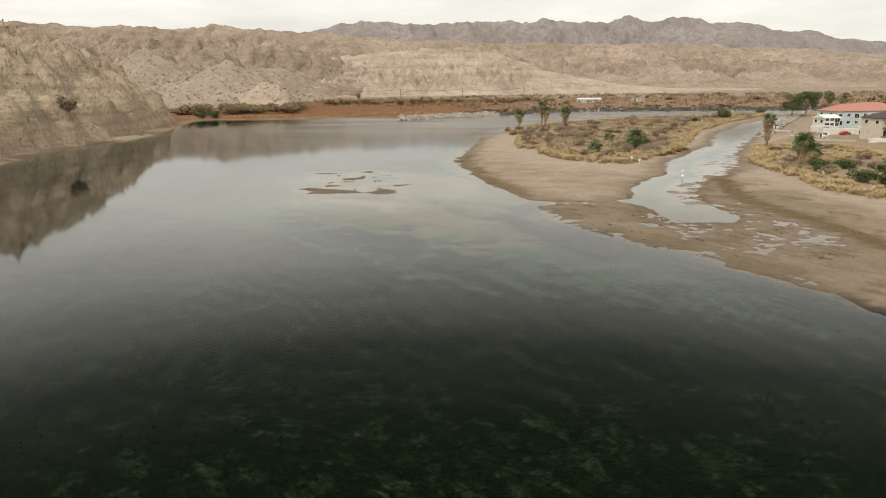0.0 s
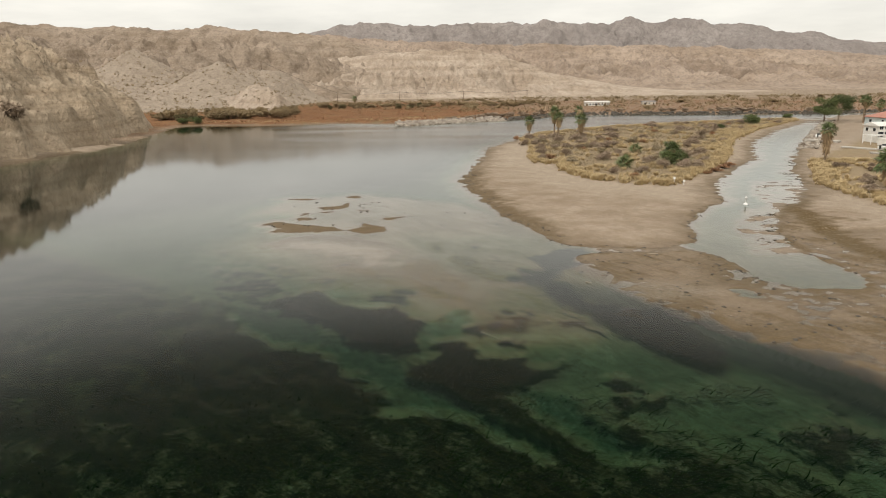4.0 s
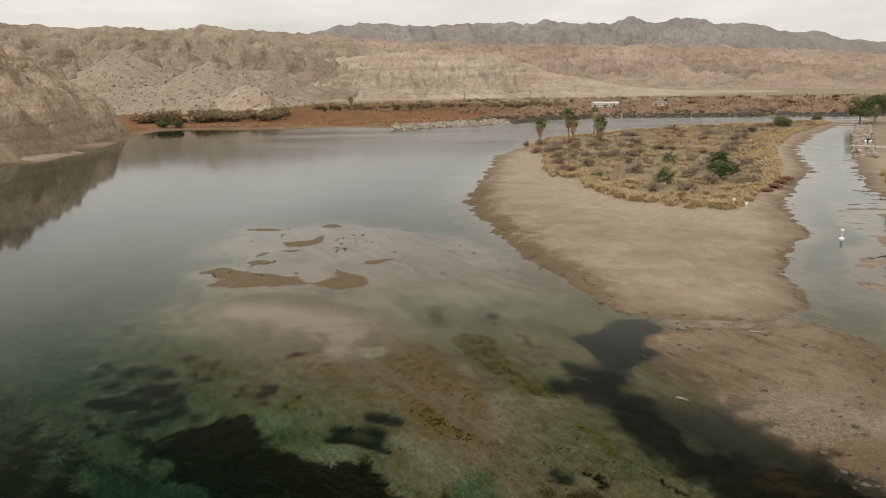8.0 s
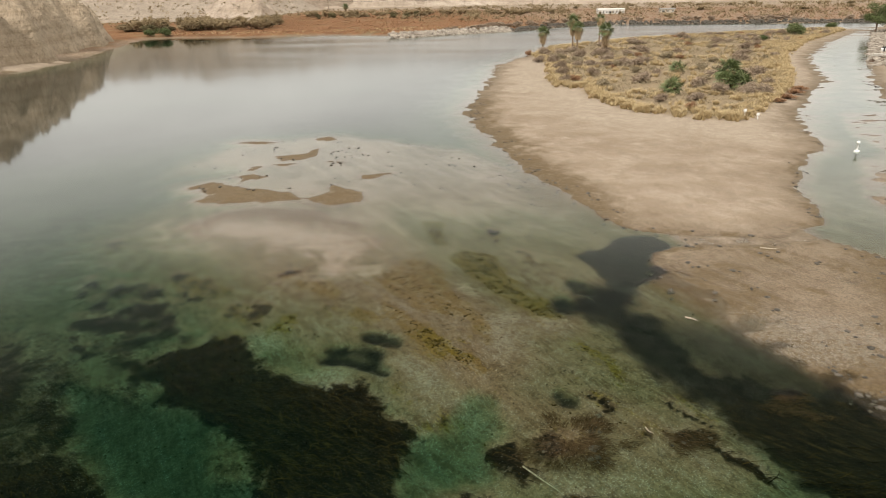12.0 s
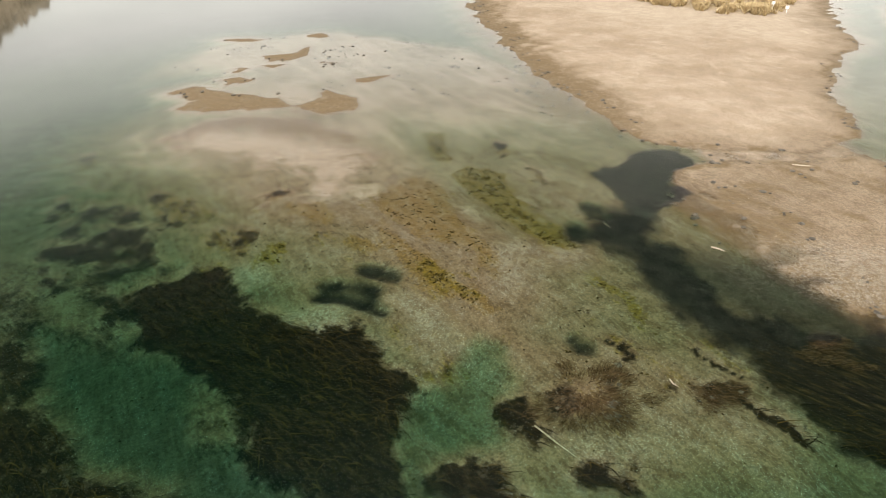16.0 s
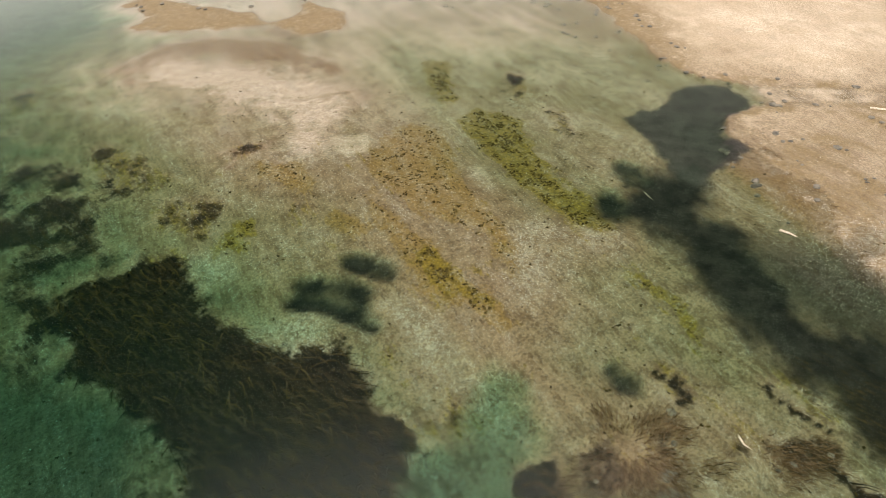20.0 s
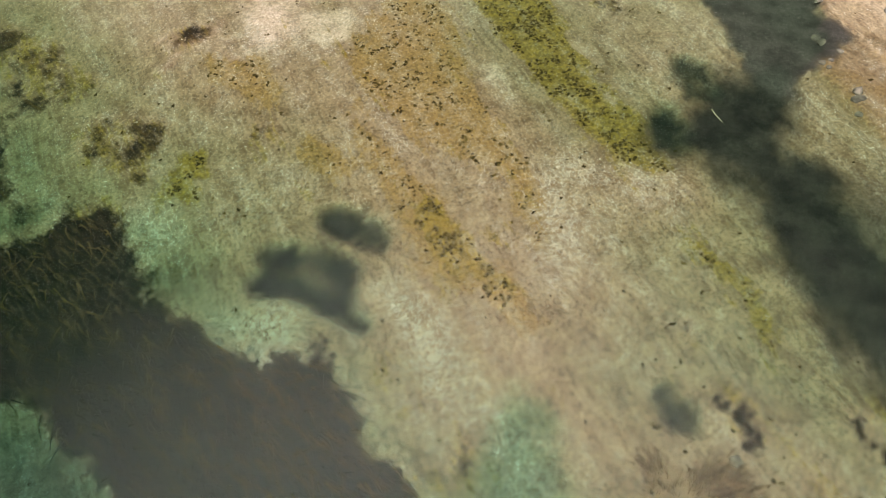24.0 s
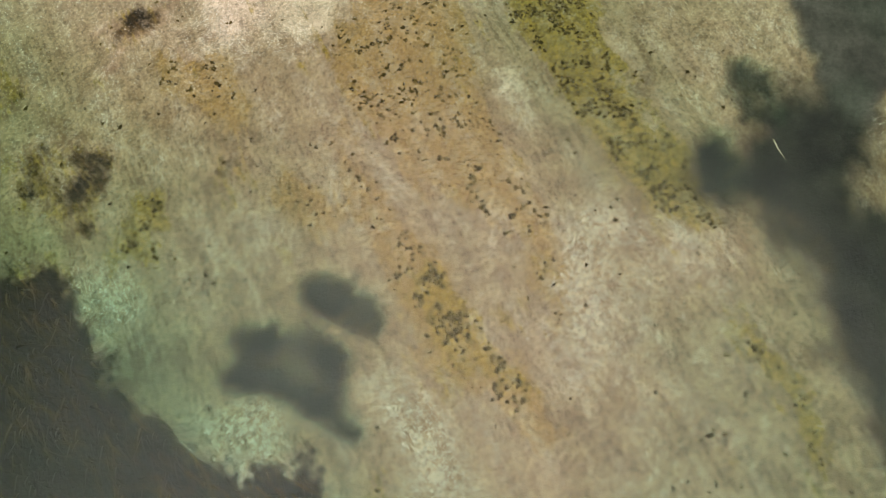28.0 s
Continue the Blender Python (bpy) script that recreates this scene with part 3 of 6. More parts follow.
    px, py = x + 0.5 * fbm(a / 3, b / 0.9, 4, 41, 0.6) + 0.15 * rough, y + 0.5 * fbm(a / 3, b / 0.9, 4, 42, 0.6) + 0.15 * rough
    ochre = np.clip(0.52 + within(OCHRE_BANDS, px, py) / 1.5, 0, 1) * under
    olive = np.clip(0.54 + within(OLIVE_BANDS, px, py) / 1.2, 0, 1) * under
    olive = np.maximum(olive, 0.5 * step(-0.9, 0.3, tuft) * under)
    olive = np.maximum(olive, 0.42 * step(0.05, 0.6, streak + 0.3 * rough) * under * step(-6, -2, crest) * step(170, 120, y))
    shells = np.clip(0.48 + within(SHELL_BANDS, px, py) / 1.5, 0, 1)
    shells = np.maximum(shells, 0.5 * step(0.0, 0.5, streak2 + 0.4 * swell) * under)
    shells = np.maximum(shells, 0.8 * step(-0.3, 0.5, blots([(24, 117, 9, 4.5)], wx, wy)))
    # brown drying weed along old water lines on the sand
    rim = step(1.3, 0.3, np.abs(s - 0.6 - 0.6 * rough)) * step(-0.35, 0.25, swell + rough) * (s > -0.5)
    west = step(7.5, 1.5, np.abs(s_isl - 0.6) + 2.2 * rough + 1.5 * swell) * step(30, 12, x) * step(250, 225, y) * step(136, 150, y)
    rim = np.maximum(rim, west)
    strand = np.where(s_right > 0, step(3.4, 1.4, np.abs(along([(76, 188), (68, 165), (64.5, 152), (62.8, 138), (63.3, 128), (65.2, 116), (66, 98), (72, 75), (85, 40)], wx, wy) - 0.0) + 1.2 * rough), 0)
    marl = np.where((s_right > 0) & (y < 165) & (x < 75), step(0.05, 0.5, swell * 0.6 + 0.7 * streak), 0)
    flank = np.where((s_right > 0) & (x < 46), step(9, 2, s_right + 2.5 * rough + 2 * swell) * step(136, 126, y) * step(-0.7, 0.2, rough + swell), 0)
    drift = np.clip(np.maximum(np.maximum(np.maximum(rim * 0.8, flank), strand), 0.75 * marl) * (y < 420), 0, 1) * (veg < 0.3)
    drift = np.maximum(drift, step(-0.4, 0.5, bars) * (z < 0.12) * (y > 148) * (s < 0) * 0.75)
    drift = np.maximum(drift, step(-0.3, 0.4, rims) * (s < 0) * 0.55)
    drift = np.maximum(drift, 0.95 * hairy)
    pale_top = step(-0.45, 0.5, pale + 0.3 * streak2) * (s < 0) * (0.75 + 0.25 * step(-0.06, -0.01, z)) * (bars < 0)
    pale_top = np.maximum(pale_top, 0.8 * step(-0.5, 0.3, within(PALE_SPOTS, nx, ny)))
    pale_top = np.maximum(pale_top, np.clip(0.42 + 0.35 * streak + 0.3 * swell + 0.2 * rough, 0, 0.7) * step(124, 142, y) * step(-0.42, -0.2, z) * step(215, 190, y) * (s < 0) * (rims < 0.1) * (bars < 0))
    # dry cream crust high on the sand and below the cliff
    crust = step(-30, -3, growth_i + 5 * swell + 3 * streak) * step(1.5, 6, s_isl + 1.5 * rough) * (1 - 0.6 * veg)
    crust = np.maximum(crust, step(-17, -3, growth_r + 3 * swell) * step(0.3, 4, s_right) * 0.75)
    crust = np.maximum(crust, (s_north > 0.3) * (s_north < 14) * (x < -100) * (y < 470) * 0.9)
    mud = step(-7, -3, s_right) * step(3.4, 0.4, s_right + 1.6 * rough + 1.2 * swell) * step(123, 117, y + 0.25 * (x - 18)) * step(60, 50, x)
    murk = np.clip(np.maximum(np.maximum(chan_in, 0.95 * pool_in) * (z < 0.03), np.maximum(hole, 0.8 * mud)), 0, 1)
    wet = np.maximum(step(0.14, 0.0, z + 0.04 * rough), 0.55 * step(0.42, 0.08, z + 0.09 * swell + 0.04 * streak))
    bar = (s_right > 0) * step(140, 128, y) * step(64, 44, x)
    wet = np.maximum(wet, bar * np.clip(0.6 + 0.2 * swell + 0.25 * step(11, 3, s_right + 2 * rough), 0, 1))
    return z, dict(weed=weed, ochre=ochre, olive=olive, shells=shells * (1 - veg), drift=drift, wet=wet, veg=veg, marsh=north_veg, murk=murk, silt=pool_in, pale=pale_top, crust=crust, hairy=hairy)




# ---- materials ----
class Mat:
    def __init__(self, name, rough=0.85, bump=0.0):
        self.m = bpy.data.materials.new(name)
        self.m.use_nodes = True
        self.t = self.m.node_tree
        self.b = self.t.nodes["Principled BSDF"]
        self.b.inputs["Roughness"].default_value = rough
        self.b.inputs["Specular IOR Level"].default_value = 0.25

    def node(self, kind, **props):
        n = self.t.nodes.new(kind)
        for k, v in props.items():
            setattr(n, k, v)
        return n

    def link(self, a, b):
        self.t.links.new(a, b)

    def attr(self, name):
        return self.node("ShaderNodeAttribute", attribute_name=name).outputs["Fac"]

    def where(self, scale=(1, 1, 1), turn=0.0):
        g = self.node("ShaderNodeNewGeometry")
        m = self.node("ShaderNodeMapping")
        if turn:
            m.vector_type, scale = "TEXTURE", tuple(1 / q for q in scale)
        m.inputs["Scale"].default_value, m.inputs["Rotation"].default_value = scale, (0, 0, radians(turn))
        self.link(g.outputs["Position"], m.inputs[0])
        return m.outputs[0]

    def noise(self, scale, detail=4, rough=0.55, vec=None):
        n = self.node("ShaderNodeTexNoise")
        n.inputs["Scale"].default_value, n.inputs["Detail"].default_value, n.inputs["Roughness"].default_value = scale, detail, rough
        self.link(vec if vec is not None else self.where(), n.inputs["Vector"])
        return n.outputs["Fac"]

    def cells(self, scale, vec=None, out="Distance"):
        n = self.node("ShaderNodeTexVoronoi")
        n.inputs["Scale"].default_value = scale
        self.link(vec if vec is not None else self.where(), n.inputs["Vector"])
        return n.outputs[out]

    def ramp(self, fac, *stops):
        n = self.node("ShaderNodeValToRGB")
        e = n.color_ramp.elements
        while len(e) < len(stops):
            e.new(0.5)
        for k, (p, c) in enumerate(stops):
            e[k].position, e[k].color = p, ((c, c, c, 1) if isinstance(c, (int, float)) else (*c, 1))
        self.link(fac, n.inputs[0])
        return n.outputs[0]

    def mix(self, fac, a, b, blend="MIX"):
        n = self.node("ShaderNodeMixRGB", blend_type=blend)
        for v, i in ((fac, 0), (a, 1), (b, 2)):
            if isinstance(v, (int, float)):
                n.inputs[i].default_value = v if i == 0 else (v, v, v, 1)
            elif isinstance(v, tuple):
                n.inputs[i].default_value = (*v, 1)
            else:
                self.link(v, n.inputs[i])
        return n.outputs[0]

    def math(self, op, a, b=0.0, clamp=False):
        n = self.node("ShaderNodeMath", operation=op, use_clamp=clamp)
        for v, i in ((a, 0), (b, 1)):
            if isinstance(v, (int, float)):
                n.inputs[i].default_value = v
            else:
                self.link(v, n.inputs[i])
        return n.outputs[0]

    def base(self, c):
        if isinstance(c, tuple):
            self.b.inputs["Base Color"].default_value = (*c, 1)
        else:
            self.link(c, self.b.inputs["Base Color"])
        return self

    def relief(self, height, strength=0.4, distance=0.05):
        n = self.node("ShaderNodeBump")
        n.inputs["Strength"].default_value, n.inputs["Distance"].default_value = strength, distance
        self.link(height, n.inputs["Height"])
        self.link(n.outputs[0], self.b.inputs["Normal"])
        return self


def ground_material():
    k = Mat("sand_and_river_bed", 0.9)
    big, mid, fine, grit = k.noise(0.12, 5, 0.6), k.noise(0.9, 7, 0.65), k.noise(7, 5, 0.7), k.noise(28, 3, 0.7)
    flow = k.noise(1.0, 7, 0.65, k.where((0.16, 1.1, 1), -62))
    flow2 = k.noise(3.2, 6, 0.65, k.where((0.2, 1.2, 1), -64))
    # bare sand: cream crust, damp tan streaks, brown films
    dry = k.ramp(big, (0.38, (0.29, 0.222, 0.165)), (0.6, (0.37, 0.295, 0.228)))
    dry = k.mix(k.ramp(flow, (0.48, 0.0), (0.64, 0.4)), dry, (0.25, 0.19, 0.135))
    dry = k.mix(k.ramp(k.noise(0.22, 7, 0.62), (0.46, 0.0), (0.62, 0.5)), dry, (0.26, 0.195, 0.135))
    dry = k.mix(k.ramp(mid, (0.52, 0.0), (0.66, 0.4)), dry, (0.21, 0.17, 0.13))
    dry = k.mix(k.ramp(k.noise(0.35, 6, 0.7), (0.54, 0.0), (0.68, 0.45)), dry, (0.45, 0.375, 0.30))
    crusty = k.ramp(k.math("ADD", k.attr("crust"), k.math("MULTIPLY", k.math("SUBTRACT", k.noise(0.18, 8, 0.68), 0.5), 1.1)), (0.2, 0.0), (0.95, 0.9))
    dry = k.mix(crusty, dry, k.ramp(k.noise(0.8, 7, 0.7), (0.40, (0.335, 0.268, 0.206)), (0.62, (0.43, 0.355, 0.28))))
    wetsand = k.mix(k.ramp(mid, (0.42, 0), (0.6, 1)), (0.105, 0.070, 0.040), (0.165, 0.120, 0.074))
    wetsand = k.mix(k.ramp(flow2, (0.47, 0.0), (0.6, 0.6)), wetsand, (0.195, 0.148, 0.098))
    col = k.mix(k.attr("wet"), dry, wetsand)
    col = k.mix(k.math("MULTIPLY", k.attr("pale"), k.ramp(k.noise(1.3, 7, 0.7), (0.36, 0.5), (0.64, 1.0))), col, (0.37, 0.305, 0.245))
    # cover of plants on the land
    litter = k.ramp(mid, (0.36, (0.28, 0.205, 0.11)), (0.47, (0.315, 0.245, 0.165)), (0.66, (0.24, 0.175, 0.105)))
    col = k.mix(k.attr("veg"), col, litter)
    rust = k.ramp(k.noise(0.05, 6, 0.65), (0.40, (0.175, 0.09, 0.045)), (0.52, (0.245, 0.122, 0.06)), (0.62, (0.20, 0.135, 0.072)))
    col = k.mix(k.attr("marsh"), col, rust)
    # algae, weed, shells
    rag = k.math("MULTIPLY", k.math("SUBTRACT", k.math("ADD", k.math("MULTIPLY", flow2, 0.6), k.math("MULTIPLY", k.noise(1.6, 8, 0.75), 0.4)), 0.5), 2.4)
    reach = lambda name: k.math("ADD", k.attr(name), k.math("MULTIPLY", rag, k.ramp(k.attr(name), (0.02, 0.0), (0.3, 1.0))))
    och = k.ramp(reach("ochre"), (0.36, 0.0), (0.58, 0.85))
    col = k.mix(och, col, k.mix(k.ramp(k.noise(4, 6, 0.7), (0.42, 0.0), (0.6, 1.0)), (0.165, 0.106, 0.037), (0.115, 0.073, 0.023)))
    oli = k.ramp(reach("olive"), (0.38, 0.0), (0.62, 0.78))
    col = k.mix(oli, col, k.mix(k.ramp(k.noise(4, 6, 0.7), (0.42, 0.0), (0.6, 1.0)), (0.150, 0.103, 0.010), (0.072, 0.051, 0.005)))
    drf = k.math("MULTIPLY", k.attr("drift"), k.ramp(k.noise(2.2, 7, 0.72), (0.34, 0.0), (0.48, 1.0)))
    col = k.mix(drf, col, k.mix(k.ramp(fine, (0.45, 0.0), (0.6, 1.0)), (0.085, 0.056, 0.025), (0.20, 0.138, 0.066)))
    speck = k.ramp(k.cells(11), (0.14, 1.0), (0.30, 0.0))
    pick = k.ramp(k.cells(11, out="Color"), (0.50, 0.0), (0.60, 1.0))
    shl = k.math("MULTIPLY", k.math("MULTIPLY", speck, pick), k.ramp(k.math("ADD", k.attr("shells"), k.math("MULTIPLY", mid, 0.5)), (0.25, 0.06), (0.75, 1.0)))
    col = k.mix(shl, col, (0.50, 0.47, 0.43))
    col = k.mix(k.math("MULTIPLY", k.attr("shells"), k.ramp(k.noise(2.6, 7, 0.75), (0.42, 0.0), (0.6, 0.6))), col, (0.29, 0.258, 0.218))
    pebble = k.ramp(k.cells(8.5, out="Color"), (0.2, 0.80), (0.5, 1.0), (0.85, 1.25))
    wetbed = k.math("MULTIPLY", k.attr("wet"), 0.85)
    col = k.mix(wetbed, col, k.mix(1.0, col, pebble, "MULTIPLY"))
    col = k.mix(k.attr("murk"), col, k.ramp(k.noise(0.8, 6, 0.65), (0.4, (0.0055, 0.005, 0.0044)), (0.62, (0.020, 0.017, 0.0145))))
    col = k.mix(k.math("MULTIPLY", k.attr("silt"), 0.9), col, k.ramp(k.noise(0.7, 6, 0.65), (0.4, (0.026, 0.023, 0.022)), (0.62, (0.052, 0.046, 0.043))))
    # weed with ragged rims and combed strands
    comb_ = k.noise(2.6, 7, 0.72, k.where((0.3, 1.7, 1), -42))
    edge = k.math("ADD", k.attr("weed"), k.math("MULTIPLY", k.math("SUBTRACT", k.noise(1.7, 8, 0.75), 0.5), 1.3))
    edge = k.math("ADD", edge, k.math("MULTIPLY", k.math("SUBTRACT", comb_, 0.5), 1.1))
    wd = k.ramp(edge, (0.32, 0.0), (0.72, 1.0))
    wcol = k.ramp(comb_, (0.40, (0.0035, 0.003, 0.0018)), (0.53, (0.011, 0.0082, 0.0042)), (0.68, (0.055, 0.034, 0.013)))
    # single pale shells and dark crumbs on the wet bed
    loose = k.math("MULTIPLY", k.attr("wet"), k.ramp(k.math("ADD", k.noise(0.9, 5, 0.7), k.math("MULTIPLY", k.attr("shells"), 0.35)), (0.52, 0.03), (0.80, 1.0)))
    chip = k.math("MULTIPLY", k.ramp(k.cells(17), (0.16, 1.0), (0.30, 0.0)), k.ramp(k.cells(17, out="Color"), (0.55, 0.0), (0.62, 1.0)))
    col = k.mix(k.math("MULTIPLY", chip, loose), col, (0.42, 0.39, 0.345))
    crumb = k.math("MULTIPLY", k.ramp(k.cells(13), (0.14, 1.0), (0.34, 0.0)), k.ramp(k.cells(13, out="Color"), (0.62, 0.0), (0.68, 0.75)))
    col = k.mix(k.math("MULTIPLY", crumb, k.ramp(k.noise(0.7, 5, 0.7), (0.42, 0.25), (0.62, 1.0))), col, k.mix(1.0, col, (0.38, 0.36, 0.30), "MULTIPLY"))
    col = k.mix(wd, col, wcol)
    col = k.mix(k.ramp(fine, (0.46, 0.0), (0.57, 0.55)), col, k.mix(1.0, col, (0.5, 0.52, 0.48), "MULTIPLY"))
    col = k.mix(k.ramp(grit, (0.47, 0.0), (0.56, 0.5)), col, k.mix(1.0, col, (0.5, 0.48, 0.45), "MULTIPLY"))
    k.base(col)
    k.relief(k.math("ADD", k.math("MULTIPLY", mid, 1.0), k.math("MULTIPLY", fine, 0.35)), 0.6, 0.12)
    r = k.node("ShaderNodeMapRange")
    r.inputs[3].default_value, r.inputs[4].default_value = 0.95, 0.42
    k.link(k.attr("wet"), r.inputs[0])
    k.link(r.outputs[0], k.b.inputs["Roughness"])
    k.b.inputs["Specular IOR Level"].default_value = 0.06
    return k.m


def water_material():
    k = Mat("river_water")
    k.t.nodes.remove(k.b)
    depth = k.attr("depth")
    clear = k.ramp(k.math("MULTIPLY", depth, 0.33), (0.0, (1, 1, 1)), (0.06, (0.90, 0.97, 0.90)), (0.15, (0.69, 0.895, 0.755)), (0.25, (0.47, 0.76, 0.61)), (0.45, (0.18, 0.46, 0.355)), (1.0, (0.012, 0.11, 0.065)))
    tr = k.node("ShaderNodeBsdfTransparent")
    k.link(clear, tr.inputs[0])
    body = k.node("ShaderNodeBsdfDiffuse")
    body.inputs[0].default_value = (0.005, 0.015, 0.0095, 1)
    m1 = k.node("ShaderNodeMixShader")
    k.link(k.ramp(k.math("MULTIPLY", depth, 0.33), (0.0, 0.0), (0.15, 0.03), (0.34, 0.2), (1.0, 0.75)), m1.inputs[0])
    k.link(tr.outputs[0], m1.inputs[1])
    k.link(body.outputs[0], m1.inputs[2])
    wave = k.noise(0.9, 2, 0.5, k.where((0.7, 1.6, 1)))
    calm = k.ramp(k.noise(0.02, 4, 0.55, k.where((0.4, 1.6, 1))), (0.35, 0.25), (0.65, 1.0))
    bump = k.node("ShaderNodeBump")
    bump.inputs["Distance"].default_value = 0.02
    k.link(k.math("MULTIPLY", calm, 0.03), bump.inputs["Strength"])
    k.link(wave, bump.inputs["Height"])
    gl = k.node("ShaderNodeBsdfGlossy")
    at = k.node("ShaderNodeSeparateXYZ")
    k.link(k.where((0.001, 0.001, 0.001)), at.inputs[0])
    # wind-ruffled open water towards the far bank, still water below the cliff
    ruffled = k.math("MULTIPLY", k.ramp(at.outputs[1], (0.24, 0.0), (0.40, 1.0)), k.ramp(k.math("ADD", at.outputs[0], 0.5), (0.36, 0.0), (0.43, 1.0)))
    ruffled = k.math("MULTIPLY", ruffled, k.ramp(k.noise(0.03, 5, 0.6, k.where((0.35, 1.5, 1))), (0.35, 0.5), (0.6, 1.0)))
    k.link(k.math("ADD", k.math("MULTIPLY", ruffled, 0.13), 0.05), gl.inputs["Roughness"])
    k.link(bump.outputs[0], gl.inputs["Normal"])
    fr = k.node("ShaderNodeFresnel")
    fr.inputs[0].default_value = 1.333
    k.link(bump.outputs[0], fr.inputs["Normal"])
    m2 = k.node("ShaderNodeMixShader")
    k.link(k.ramp(fr.outputs[0], (0.0201, 0.03), (0.0208, 0.023), (0.0218, 0.012), (0.0245, 0.004), (0.04, 0.001), (0.065, 0.006), (0.11, 0.03), (0.16, 0.13), (0.22, 0.26), (0.45, 0.54), (1.0, 0.97)), m2.inputs[0])
    k.link(m1.outputs[0], m2.inputs[1])
    k.link(gl.outputs[0], m2.inputs[2])
    k.link(m2.outputs[0], k.t.nodes["Material Output"].inputs[0])
    return k.m


def hill_material(name, low, high, dark, scale, strata=0.0, rill_shade=0.24):
    k = Mat(name, 0.95)
    n1, n2, n3 = k.noise(scale, 6, 0.6), k.noise(scale * 6, 7, 0.7), k.noise(scale * 24, 4, 0.65)
    # a net of rills washed into the clay, shade in their beds painted into the colour
    crease = lambda f, vec=None: k.math("ABSOLUTE", k.math("SUBTRACT", k.noise(f, 5, 0.6, vec), 0.5))
    r1, r2 = crease(scale * 3.2), crease(scale * 9, k.where((1.4, 0.8, 0.5)))
    col = k.mix(k.ramp(n1, (0.35, 0), (0.65, 1)), low, high)
    col = k.mix(k.ramp(n2, (0.47, 0.0), (0.64, 0.5)), col, dark)
    col = k.mix(k.ramp(n3, (0.5, 0.0), (0.64, 0.35)), col, dark)
    col = k.mix(k.ramp(r1, (0.0, rill_shade), (0.045, 0.0)), col, dark)
    col = k.mix(k.ramp(r2, (0.0, rill_shade * 0.9), (0.04, 0.0)), col, k.mix(1.0, col, (0.55, 0.52, 0.5), "MULTIPLY"))
    if strata:
        bands = k.noise(1.0, 5, 0.65, k.where((0.006, 0.006, strata)))
        col = k.mix(k.ramp(bands, (0.45, 0.0), (0.6, 0.55)), col, k.mix(1.0, col, (0.68, 0.64, 0.58), "MULTIPLY"))
    k.base(col)
    cut = k.math("ADD", k.math("MULTIPLY", k.math("MINIMUM", r1, 0.12), 5.0), k.math("MULTIPLY", k.math("MINIMUM", r2, 0.1), 2.4))
    k.relief(k.math("ADD", k.math("ADD", n2, k.math("MULTIPLY", n3, 0.45)), cut), 0.6, 0.05 / scale)
    return k.m


GROUND, WATER = ground_material(), water_material()
CLIFF = hill_material("pale_clay_cliff", (0.345, 0.272, 0.193), (0.44, 0.355, 0.26), (0.205, 0.155, 0.106), 0.03, 0.35)
TAN = hill_material("tan_badland", (0.40, 0.325, 0.255), (0.50, 0.415, 0.335), (0.25, 0.195, 0.148), 0.012, 0.08)
DUN = hill_material("dun_plateau", (0.285, 0.225, 0.17), (0.375, 0.30, 0.235), (0.17, 0.13, 0.095), 0.010, 0.05)
BROWN = hill_material("brown_desert_hill", (0.31, 0.24, 0.187), (0.41, 0.325, 0.255), (0.175, 0.135, 0.105), 0.006, 0.03)
CONE = hill_material("pale_clay_talus", (0.30, 0.243, 0.187), (0.365, 0.30, 0.236), (0.215, 0.17, 0.127), 0.02, 0.0, 0.3)
GREY = hill_material("grey_mountain_rock", (0.235, 0.205, 0.19), (0.31, 0.275, 0.255), (0.155, 0.135, 0.125), 0.004, 0.0)


def mesh_of(name, verts, faces, material, smooth=True):
    """A mesh from arrays of corners and of quads."""
    me = bpy.data.meshes.new(name)
    verts, faces = np.ascontiguousarray(verts, np.float32), np.ascontiguousarray(faces, np.int32)
    n = faces.shape[1]
    me.vertices.add(len(verts))
    me.vertices.foreach_set("co", verts.ravel())
    me.loops.add(faces.size)
    me.loops.foreach_set("vertex_index", faces.ravel())
    me.polygons.add(len(faces))
    me.polygons.foreach_set("loop_start", np.arange(0, faces.size, n, dtype=np.int32))
    me.polygons.foreach_set("use_smooth", np.full(len(faces), smooth))
    me.update(calc_edges=True)
    me.materials.append(material)
    return me


def grid_faces(nx, ny):
    i = np.arange(nx * ny).reshape(ny, nx)
    return np.stack([i[:-1, :-1], i[:-1, 1:], i[1:, 1:], i[1:, :-1]], -1).reshape(-1, 4)


def spread(*runs):
    """Grid lines: (from, to, step) runs, then growing steps out to the ends."""
    v = np.concatenate([np.arange(a, b, s) for a, b, s in runs])
    return v


def outward(start, end, first, grow):
    out, s = [start], first
    while abs(out[-1] - start) < abs(end - start):
        out.append(out[-1] + math.copysign(s, end - start))
        s *= grow
    out[-1] = end
    return out[1:]


def lines(core, lo, hi, grow=1.13):
    return np.array(outward(core[0], lo, core[1] - core[0], grow)[::-1] + list(core) + outward(core[-1], hi, core[-1] - core[-2], grow))


# ---- ground and water ----
GX = lines(spread((-90, -34, 1.1), (-34, 30, 0.3), (30, 62, 0.6), (62, 130, 1.3)), -4700, 4700)
GY = lines(spread((30, 88, 0.42), (88, 142, 0.3), (142, 210, 0.55), (210, 390, 1.2), (390, 580, 2.4)), -900, 4700)
gx, gy = np.meshgrid(GX, GY)
gz, cover = lay_of_land(gx, gy)
gme = mesh_of("ground", np.stack([gx, gy, gz], -1).reshape(-1, 3), grid_faces(len(GX), len(GY)), GROUND)
